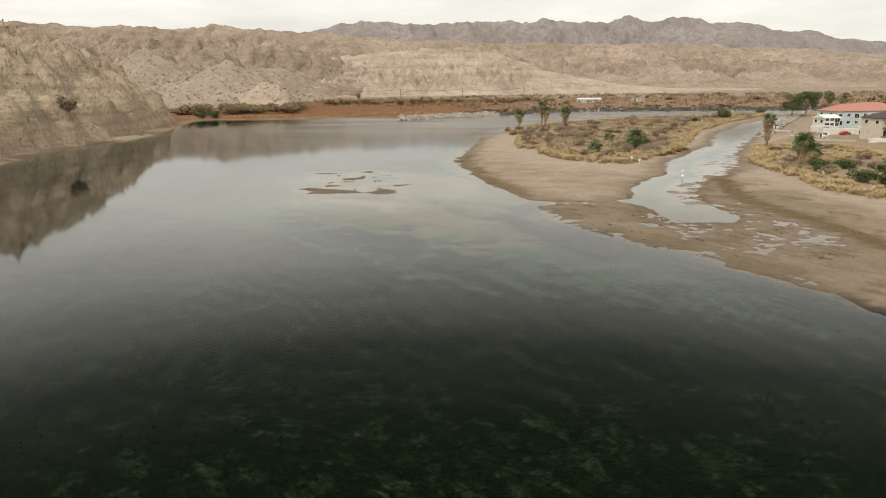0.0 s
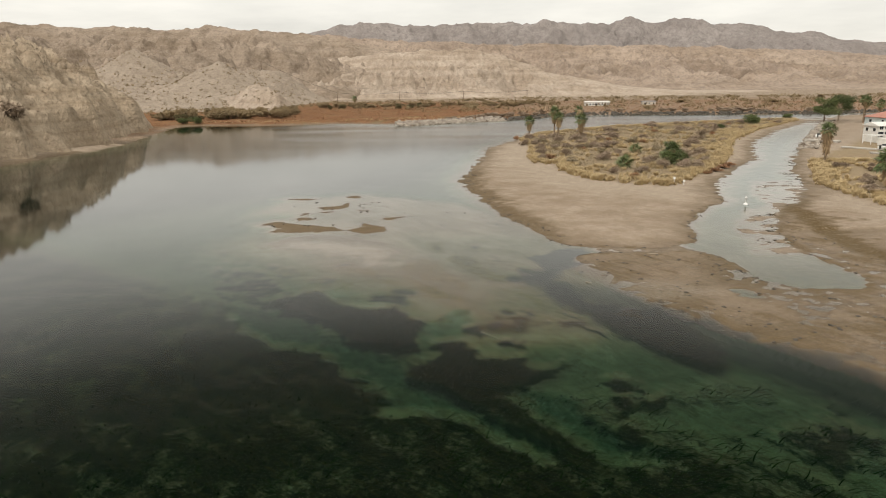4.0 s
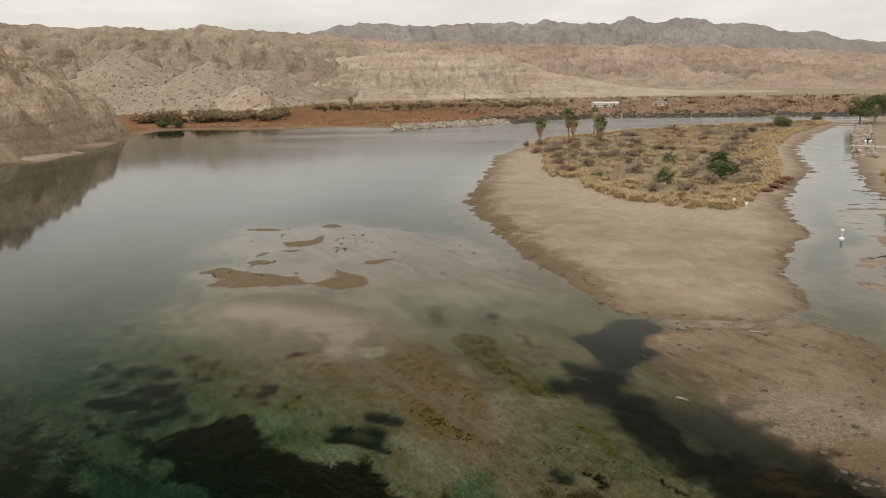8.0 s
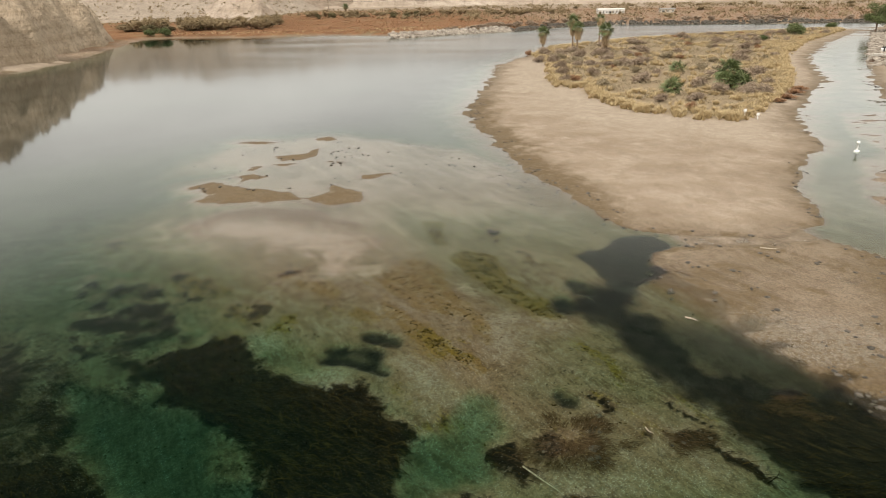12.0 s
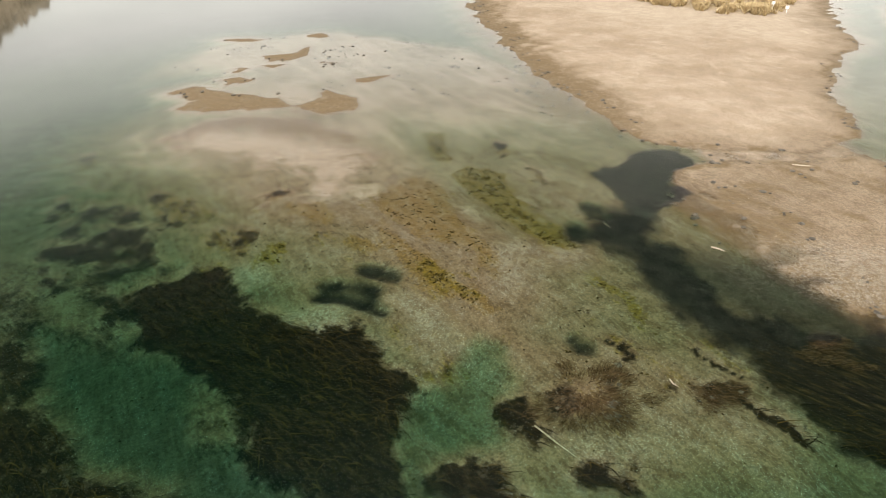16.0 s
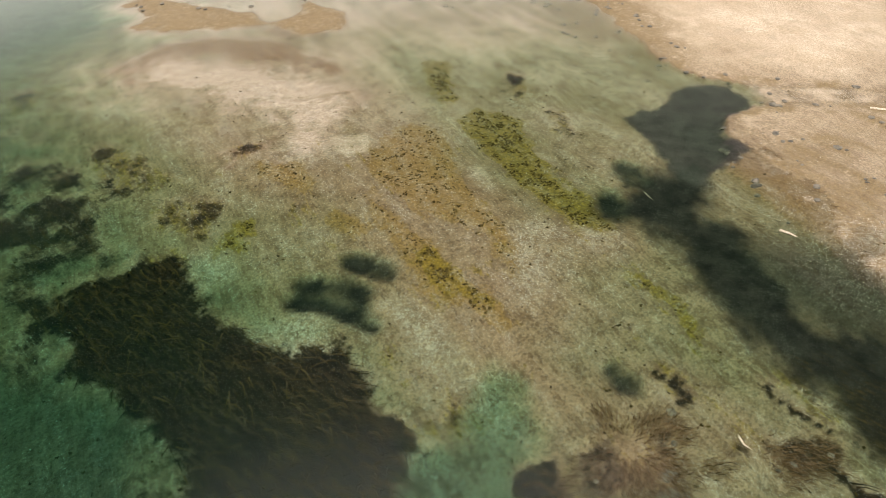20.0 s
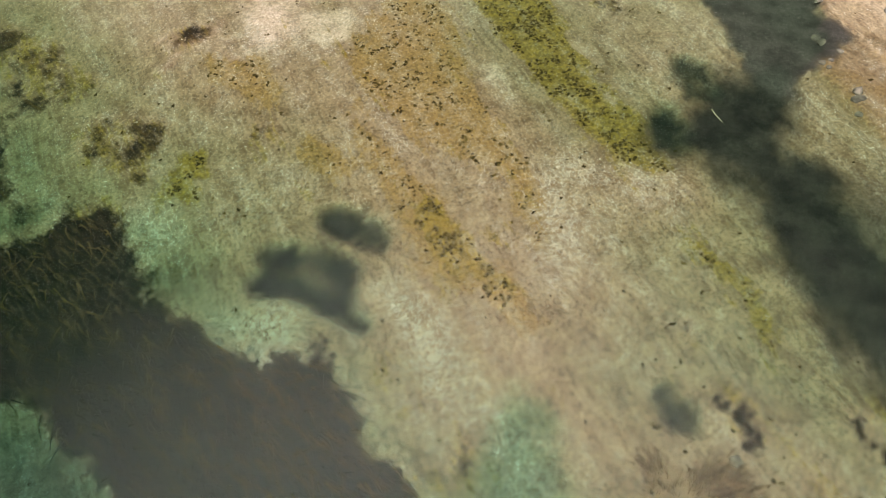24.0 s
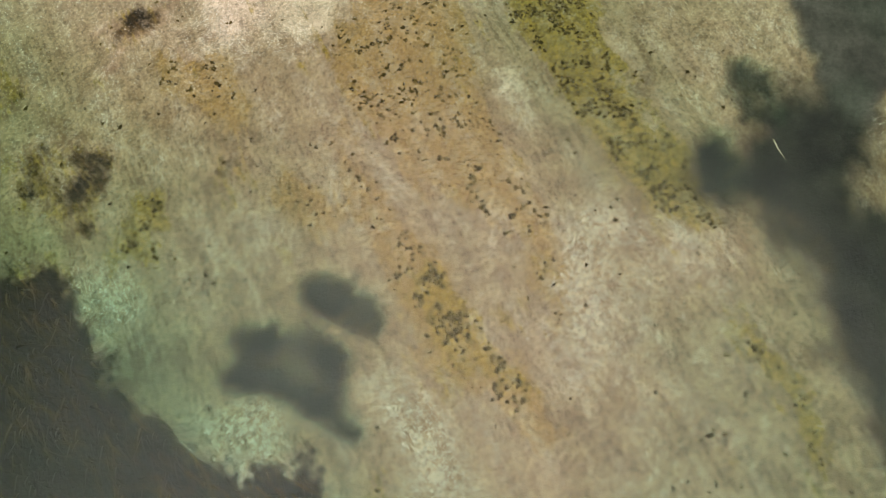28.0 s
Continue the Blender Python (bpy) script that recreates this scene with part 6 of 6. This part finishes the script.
# -- driftwood --
def driftwood(name, label, a, b, r, z, twigs=2):
    ob = new(name)
    a, b = Vector((*a, z)), Vector((*b, z + 0.05))
    mid = (a + b) / 2 + Vector((rng.uniform(-0.1, 0.1), rng.uniform(-0.1, 0.1), 0.03))
    ob.matrix_basis = Matrix.Translation(a)
    add_part("stem", tubes_mesh("stem", [([tuple(q - a) for q in (a, a.lerp(mid, 0.5), mid, mid.lerp(b, 0.5), b)], [r, r * 0.95, r * 0.8, r * 0.6, r * 0.25], 7)], DRIFTWOOD), ob)
    for k in range(twigs):
        s = a.lerp(b, 0.4 + 0.2 * k)
        e = s + Vector((rng.uniform(-0.3, 0.3), rng.uniform(-0.3, 0.3), 0.08)) * (b - a).length * 0.5
        add_part("twig", tubes_mesh("twig", [([tuple(s - a), tuple(s.lerp(e, 0.5) - a), tuple(e - a)], [r * 0.5, r * 0.35, r * 0.12], 5)], DRIFTWOOD), ob)
    return tagged(ob, label, "driftwood")


# stick shape added in place of a white bird
driftwood("driftwood", "pale short stick standing in for a white bird on the shallow bed", (10.25, 106.8), (10.55, 106.1), 0.05, -0.06, 0)
driftwood("driftwood", "long thin sunken branch beside the weedy mound", (2.7, 103.6), (4.4, 101.5), 0.05, -0.2, 1)
driftwood("driftwood", "thin pale stick in the murky channel", (10.45, 124.8), (10.75, 123.9), 0.03, -0.10, 0)
driftwood("driftwood", "grey driftwood log on the wet sand", (29.4, 135.2), (31.2, 134.7), 0.12, 0.02, 1)
driftwood("driftwood", "weathered driftwood branch on the bare sand", (17.2, 120.6), (17.9, 119.9), 0.08, 0.06, 2)

# -- buoy, signs, skiff --
WHITE = Mat("white_paint", 0.5)
WHITE.base(WHITE.ramp(WHITE.noise(4, 5), (0.35, (0.62, 0.60, 0.57)), (0.65, (0.80, 0.79, 0.77))))
WHITE = WHITE.m
_k = Mat("dark_timber", 0.8)
_k.base(_k.ramp(_k.noise(3, 5, 0.6, _k.where((1, 1, 5))), (0.4, (0.07, 0.045, 0.03)), (0.6, (0.14, 0.09, 0.06))))
TIMBER = _k.m


def lathe(profile, sides=14):
    return tube([(0, 0, z) for r, z in profile], [max(r, 0.001) for r, z in profile], sides)


buoy = new("buoy")
buoy.matrix_basis = pose(61.7, 175.3, 0.0) @ Matrix.Diagonal((0.8, 0.8, 0.8, 1))
v, f = lathe([(0.01, -0.35), (0.5, -0.3), (0.56, 0.05), (0.5, 0.3), (0.2, 0.42)])
add_part("float", mesh_of("float", v, f, WHITE), buoy)
v, f = lathe([(0.16, 0.42), (0.16, 1.5), (0.3, 1.55), (0.32, 2.0), (0.05, 2.15)])
add_part("marker", mesh_of("marker", v, f, WHITE), buoy)
tagged(buoy, "white mooring buoy floating in the side channel", "buoy")

for x, y, h in ((55.6, 202.2, 1.5), (57.6, 201.0, 1.3)):
    sign = new("sign_post")
    sign.matrix_basis = pose(x, y, ground_z(x, y))
    part("post", box(bmesh.new(), -0.06, 0.06, -0.06, 0.06, -0.3, h - 0.5), WHITE, sign)
    bm = box(bmesh.new(), -0.3, 0.3, -0.03, 0.03, h - 0.55, h - 0.05)
    bmesh.ops.bevel(bm, geom=bm.edges[:], offset=0.015, segments=1)
    part("board", bm, WHITE, sign)
    tagged(sign, "small white sign board at the edge of the grass", "sign", "signs on the island")

skiff = new("skiff")
skiff.matrix_basis = pose(139, 302, 0.0, 0, 0, 60)
bm = bmesh.new()
rings = []
for x, w, d in ((-2.4, 0.75, 0.0), (-1.2, 0.9, -0.05), (0.4, 0.88, -0.05), (1.6, 0.6, 0.02), (2.6, 0.05, 0.25)):
    rings.append([bm.verts.new(q) for q in ((x, -w, 0.5 + 0.1 * (x > 1)), (x, -w * 0.75, d), (x, w * 0.75, d), (x, w, 0.5 + 0.1 * (x > 1)))])
for a, b in zip(rings, rings[1:]):
    for k in range(3):
        bm.faces.new((a[k], a[k + 1], b[k + 1], b[k]))
bm.faces.new(rings[0])
part("hull", bm, TIMBER, skiff)
for x in (-1.4, 0.3):
    part("bench", box(bmesh.new(), x, x + 0.3, -0.78, 0.78, 0.34, 0.38), TIMBER, skiff)
add_part("mast", tubes_mesh("mast", [([(0.8, 0, 0.0), (0.8, 0, 3.6)], [0.05, 0.035], 6)], TIMBER), skiff)
tagged(skiff, "small dark moored skiff with a bare mast", "boat")


# -- houses --
def paint(name, a, b, rough=0.75, scale=0.8):
    k = Mat(name, rough)
    k.base(k.mix(k.ramp(k.noise(scale, 6, 0.65), (0.4, 0.0), (0.62, 0.8)), a, b))
    return k.m


BLUE_WALL = paint("pale_blue_stucco", (0.40, 0.46, 0.465), (0.50, 0.54, 0.53))
CREAM_WALL = paint("cream_stucco", (0.50, 0.44, 0.36), (0.60, 0.54, 0.45))
WHITE_WALL = paint("white_stucco", (0.60, 0.58, 0.54), (0.70, 0.68, 0.64))
TILE_ROOF = paint("terracotta_roof", (0.33, 0.155, 0.115), (0.42, 0.22, 0.17), 0.85, 1.5)
DARK_ROOF = paint("dark_shingle_roof", (0.055, 0.048, 0.044), (0.09, 0.078, 0.07), 0.9, 1.5)
GREY_ROOF = paint("grey_roof", (0.20, 0.19, 0.18), (0.28, 0.265, 0.25), 0.85, 1.5)
CONCRETE = paint("concrete", (0.36, 0.33, 0.29), (0.46, 0.425, 0.375), 0.9)
_k = Mat("window_glass", 0.08)
_k.base((0.02, 0.025, 0.03))
_k.b.inputs["Specular IOR Level"].default_value = 0.6
GLASS = _k.m
RED = paint("red_paint", (0.36, 0.035, 0.03), (0.42, 0.05, 0.04), 0.35)
RUBBER = Mat("rubber", 0.85).base((0.025, 0.025, 0.025)).m


def house(at, w, d, h, rise, label, wall_m, roof_m, turn=0.0, storeys=2, columns=4, deck=False, hip=True, base=0.0, over=0.5, group="houses on the bank"):
    """A house with its front towards the river (its own -y)."""
    x, y = at
    home = new("house")
    home.matrix_basis = pose(x, y, ground_z(x, y) + base, 0, 0, turn)
    t = 0.25
    part("wall", box(bmesh.new(), -w / 2, w / 2, -d / 2, -d / 2 + t, -1.0 - base, h), wall_m, home)
    part("wall", box(bmesh.new(), -w / 2, w / 2, d / 2 - t, d / 2, -1.0 - base, h), wall_m, home)
    part("wall", box(bmesh.new(), -w / 2, -w / 2 + t, -d / 2 + t, d / 2 - t, -1.0 - base, h), wall_m, home)
    part("wall", box(bmesh.new(), w / 2 - t, w / 2, -d / 2 + t, d / 2 - t, -1.0 - base, h), wall_m, home)
    bm = bmesh.new()
    a, b = w / 2 + over, d / 2 + over
    r = (a - b) if hip and a > b else a
    low = [bm.verts.new(q) for q in ((-a, -b, h), (a, -b, h), (a, b, h), (-a, b, h))]
    eave = [bm.verts.new((q.co.x, q.co.y, h + 0.2)) for q in low]
    ridge = [bm.verts.new((-r, 0, h + rise)), bm.verts.new((r, 0, h + rise))]
    bm.faces.new(low[::-1])
    for k in range(4):
        bm.faces.new((low[k], low[(k + 1) % 4], eave[(k + 1) % 4], eave[k]))
    bm.faces.new((eave[0], eave[1], ridge[1], ridge[0]))
    bm.faces.new((eave[2], eave[3], ridge[0], ridge[1]))
    bm.faces.new((eave[1], eave[2], ridge[1]))
    bm.faces.new((eave[3], eave[0], ridge[0]))
    part("roof", bm, roof_m, home)
    sh = h / storeys
    for s_ in range(storeys):
        for k in range(columns):
            cx = -w / 2 + w * (k + 0.5) / columns
            ww, wh = (1.5, 1.25) if (k + s_) % 3 else (2.2, 1.9)
            z0 = s_ * sh + (0.9 if wh < 1.5 else 0.25)
            for side, fy in ((-1, -d / 2),):
                win = part("window", box(bmesh.new(), cx - ww / 2 - 0.1, cx + ww / 2 + 0.1, fy - 0.06, fy + 0.02, z0 - 0.1, z0 + wh + 0.1), WHITE, home)
                part("pane", box(bmesh.new(), cx - ww / 2, cx - 0.04, fy - 0.075, fy - 0.055, z0, z0 + wh), GLASS, win)
                part("pane", box(bmesh.new(), cx + 0.04, cx + ww / 2, fy - 0.075, fy - 0.055, z0, z0 + wh), GLASS, win)
    for k in range(2):
        cy = -d / 4 + k * d / 2
        win = part("window", box(bmesh.new(), -w / 2 - 0.06, -w / 2 + 0.02, cy - 0.8, cy + 0.8, h - 2.1, h - 0.7), WHITE, home)
        part("pane", box(bmesh.new(), -w / 2 - 0.075, -w / 2 - 0.055, cy - 0.7, cy + 0.7, h - 2.0, h - 0.8), GLASS, win)
    if deck:
        for s_ in range(storeys):
            z0 = s_ * sh + (0.1 if s_ == 0 else 0.0)
            part("deck", box(bmesh.new(), -w / 2, w / 2, -d / 2 - 3.0, -d / 2 - 0.08, z0 - 0.15, z0 + 0.05), TIMBER, home, "dark timber deck")
            rail = part("rail", box(bmesh.new(), -w / 2, w / 2, -d / 2 - 3.0, -d / 2 - 2.92, z0 + 1.0, z0 + 1.08), TIMBER, home)
            for k in range(19):
                cx = -w / 2 + 0.1 + (w - 0.2) * k / 18
                part("baluster", box(bmesh.new(), cx - 0.03, cx + 0.03, -d / 2 - 2.98, -d / 2 - 2.94, z0 + 0.05, z0 + 1.0), TIMBER, rail)
        for k in range(4):
            cx = -w / 2 + 0.2 + (w - 0.4) * k / 3
            part("post", box(bmesh.new(), cx - 0.1, cx + 0.1, -d / 2 - 2.9, -d / 2 - 2.7, -1.0 - base, h), TIMBER, home)
        part("porch_roof", box(bmesh.new(), -w / 2 - 0.3, w / 2 + 0.3, -d / 2 - 3.3, -d / 2 - over, h - 0.02, h + 0.14), roof_m, home)
    return tagged(home, label, "house", group)


house((192, 322), 28, 14, 6.4, 3.2, "large pale blue two-storey house with a terracotta roof", BLUE_WALL, TILE_ROOF, 6, 2, 7, base=2.0)
house((168.5, 303), 7, 8, 4.2, 1.5, "white house wing with a pale gabled roof", WHITE_WALL, WHITE_WALL, 6, 2, 3, hip=False, base=2.0)
house((172, 263), 18, 11, 6.6, 2.6, "cream house with dark roof and timber decks", CREAM_WALL, DARK_ROOF, 8, 2, 5, deck=True, base=1.4)
house((215, 350), 26, 14, 6.0, 3.0, "house with a broad terracotta roof", CREAM_WALL, TILE_ROOF, 4, 2, 5, base=2.0)
house((235, 318), 22, 13, 6.2, 3.0, "house with a dark shingle roof", WHITE_WALL, DARK_ROOF, 5, 2, 5, base=2.0)
house((200, 268), 20, 12, 6.4, 2.8, "cream house with a grey roof", CREAM_WALL, GREY_ROOF, 8, 2, 5, base=1.4)
house((260, 395), 24, 12, 5.0, 2.6, "low house with a terracotta roof", WHITE_WALL, TILE_ROOF, 0, 1, 5, base=1.0)
house((300, 400), 22, 12, 5.0, 2.4, "low house with a grey roof", CREAM_WALL, GREY_ROOF, 0, 1, 5, base=1.0)
house((345, 430), 24, 12, 5.0, 2.6, "low house with a terracotta roof", CREAM_WALL, TILE_ROOF, 0, 1, 5, base=1.0)
house((151, 728), 24, 9, 3.6, 1.0, "long low white building on the far bank", WHITE_WALL, WHITE_WALL, 0, 1, 8, hip=False, group="far buildings")
house((205, 735), 13, 7, 3.0, 1.0, "small pale building on the far bank", CREAM_WALL, GREY_ROOF, 0, 1, 3, hip=False, group="far buildings")


# terraces and ramps below the houses
def slab(name, label, x0, x1, y0, y1, z0, z1, turn, m, category):
    cx, cy = (x0 + x1) / 2, (y0 + y1) / 2
    bm = box(bmesh.new(), x0 - cx, x1 - cx, y0 - cy, y1 - cy, z0, z1)
    bmesh.ops.bevel(bm, geom=bm.edges[:], offset=0.05, segments=1)
    me = bpy.data.meshes.new(name)
    bm.to_mesh(me)
    bm.free()
    me.materials.append(m)
    o2 = new(name, me)
    o2.matrix_basis = pose(cx, cy, 0, 0, 0, turn)
    return tagged(o2, label, category)


slab("retaining_wall", "pale concrete retaining wall below the houses", 160, 205, 291, 292, 0, 3.4, 6, WHITE_WALL, "wall")
slab("retaining_wall", "pale concrete retaining wall below the decks", 155, 186, 250.5, 251.5, 0, 2.8, 8, WHITE_WALL, "wall")
slab("dock", "pale floating dock plank on the mud", 140, 155, 258, 260.5, 1.0, 1.45, -18, CONCRETE, "dock")
slab("dock", "pale wooden boat ramp on the bank", 146, 149, 268, 284, 1.0, 1.4, 30, CONCRETE, "dock")
slab("dock", "grey floating dock beside the rocks", 150, 153, 305, 318, 0.6, 1.3, 40, CONCRETE, "dock")

# red car on the terrace
car = new("car")
car.matrix_basis = pose(168.5, 287.5, ground_z(168.5, 287.5), 0, 0, 10)
bm = bmesh.new()
prof = [(-2.3, 0.35), (-2.3, 0.85), (-1.75, 0.95), (-1.1, 1.42), (0.5, 1.46), (1.15, 1.0), (2.15, 0.85), (2.3, 0.6), (2.3, 0.35)]
sides = [[bm.verts.new((px, sy, pz)) for px, pz in prof] for sy in (-0.88, 0.88)]
bm.faces.new(sides[0])
bm.faces.new(sides[1][::-1])
for k in range(len(prof)):
    bm.faces.new((sides[0][k], sides[1][k], sides[1][(k + 1) % len(prof)], sides[0][(k + 1) % len(prof)]))
bmesh.ops.recalc_face_normals(bm, faces=bm.faces)
bmesh.ops.bevel(bm, geom=bm.edges[:], offset=0.05, segments=2)
part("body", bm, RED, car)
for x0, x1 in ((-1.25, -0.2), (-0.1, 0.75)):
    part("window", box(bmesh.new(), x0, x1, -0.9, -0.885, 0.98, 1.34), GLASS, car)
for cx in (-1.45, 1.4):
    for cy in (-0.82, 0.82):
        bm = bmesh.new()
        bmesh.ops.create_cone(bm, cap_ends=True, segments=16, radius1=0.33, radius2=0.33, depth=0.22, matrix=Matrix.Translation((cx, cy, 0.33)) @ Matrix.Rotation(radians(90), 4, "X"))
        part("wheel", bm, RUBBER, car)
tagged(car, "red parked car on the terrace below the houses", "car")

# -- power line at the foot of the hills --
POLES = [(-262, 1020), (-156, 1020), (-68, 1030), (25, 1045), (120, 1060)]
WIRE = Mat("cable", 0.6).base((0.03, 0.03, 0.03)).m
tops = []
for x, y in POLES:
    z0 = max(float(E_FN(np.array([x]), np.array([y]))[0]), float(cone_z(np.array([x]), np.array([y]))[0]) if x < -150 else 0, ground_z(x, y))
    pole = new("utility_pole")
    pole.matrix_basis = pose(x, y, z0)
    add_part("mast", tubes_mesh("mast", [([(0, 0, -0.5), (0, 0, 12.5)], [0.3, 0.2], 7)], TIMBER), pole)
    part("crossarm", box(bmesh.new(), -1.6, 1.6, -0.12, 0.12, 11.4, 11.7), TIMBER, pole)
    for dx in (-1.4, 0, 1.4):
        part("insulator", box(bmesh.new(), dx - 0.1, dx + 0.1, -0.1, 0.1, 11.7, 12.0), WHITE, pole)
    tagged(pole, "tall dark wooden utility pole with crossarm", "utility pole", "utility poles")
    tops.append(Vector((x, y, z0 + 11.9)))
for a, b in zip(tops, tops[1:]):
    pts = [tuple(a.lerp(b, k / 10) - Vector((0, 0, 10 * (k / 10) * (1 - k / 10)))) for k in range(11)]
    tagged(new("power_cable", tubes_mesh("power_cable", [(pts, [0.16] * 11, 5)], WIRE)), "dark sagging power cable strung between poles", "cable", "power cables")


# -- terrace clutter below the houses --
def pergola(x, y, w, d, h, turn):
    ob = new("pergola")
    ob.matrix_basis = pose(x, y, ground_z(x, y), 0, 0, turn)
    for sx in (-1, 1):
        for sy in (-1, 1):
            part("post", box(bmesh.new(), sx * w / 2 - 0.1, sx * w / 2 + 0.1, sy * d / 2 - 0.1, sy * d / 2 + 0.1, -0.3, h), WHITE, ob)
    for sy in (-1, 1):
        part("beam", box(bmesh.new(), -w / 2 - 0.3, w / 2 + 0.3, sy * d / 2 - 0.08, sy * d / 2 + 0.08, h, h + 0.25), WHITE, ob)
    for k in range(9):
        cx = -w / 2 + w * k / 8
        part("slat", box(bmesh.new(), cx - 0.06, cx + 0.06, -d / 2 - 0.4, d / 2 + 0.4, h + 0.25, h + 0.4), WHITE, ob)
    return tagged(ob, "white timber pergola on the terrace", "pergola", "pergolas")


pergola(163, 296, 7, 4, 3.0, 10)
pergola(178, 292, 6, 4, 2.8, 6)


def motorboat(x, y, turn, label, hull_m, z=None):
    ob = new("motorboat")
    ob.matrix_basis = pose(x, y, ground_z(x, y) + 0.45 if z is None else z, 0, 0, turn)
    bm = bmesh.new()
    rings = []
    for px, w, keel, top in ((-3.0, 1.1, 0.0, 1.0), (-1.5, 1.2, -0.1, 1.0), (0.5, 1.15, -0.1, 1.05), (2.0, 0.8, 0.05, 1.15), (3.2, 0.06, 0.6, 1.3)):
        rings.append([bm.verts.new(q) for q in ((px, -w, top), (px, -w * 0.8, keel + 0.3), (px, 0, keel - 0.1), (px, w * 0.8, keel + 0.3), (px, w, top))])
    for a, c in zip(rings, rings[1:]):
        for k in range(4):
            bm.faces.new((a[k], a[k + 1], c[k + 1], c[k]))
        bm.faces.new((a[4], a[0], c[0], c[4]))
    bm.faces.new(rings[0])
    bmesh.ops.recalc_face_normals(bm, faces=bm.faces)
    part("hull", bm, hull_m, ob)
    bm = bmesh.new()
    q = [bm.verts.new(p) for p in ((0.2, -0.9, 1.05), (0.2, 0.9, 1.05), (-0.2, 0.8, 1.65), (-0.2, -0.8, 1.65), (0.3, -0.9, 1.05), (0.3, 0.9, 1.05), (-0.1, 0.8, 1.65), (-0.1, -0.8, 1.65))]
    for f4 in ((0, 1, 2, 3), (7, 6, 5, 4), (0, 3, 7, 4), (1, 5, 6, 2), (3, 2, 6, 7), (0, 4, 5, 1)):
        bm.faces.new([q[i] for i in f4])
    part("windscreen", bm, GLASS, ob)
    part("outboard_motor", box(bmesh.new(), -3.5, -3.0, -0.25, 0.25, 0.2, 1.5), RUBBER, ob)
    for cy in (-0.8, 0.8):
        part("keel_block", box(bmesh.new(), -1.8, 1.2, cy - 0.12, cy + 0.12, -0.7, 0.25), TIMBER, ob)
    return tagged(ob, label, "boat", "boats on the bank")


motorboat(151.5, 272, 35, "white motorboat drawn up on the bank", WHITE)
motorboat(176, 285, 12, "red motorboat on the terrace", RED)
motorboat(160, 330, 55, "white motorboat among the rocks", WHITE)
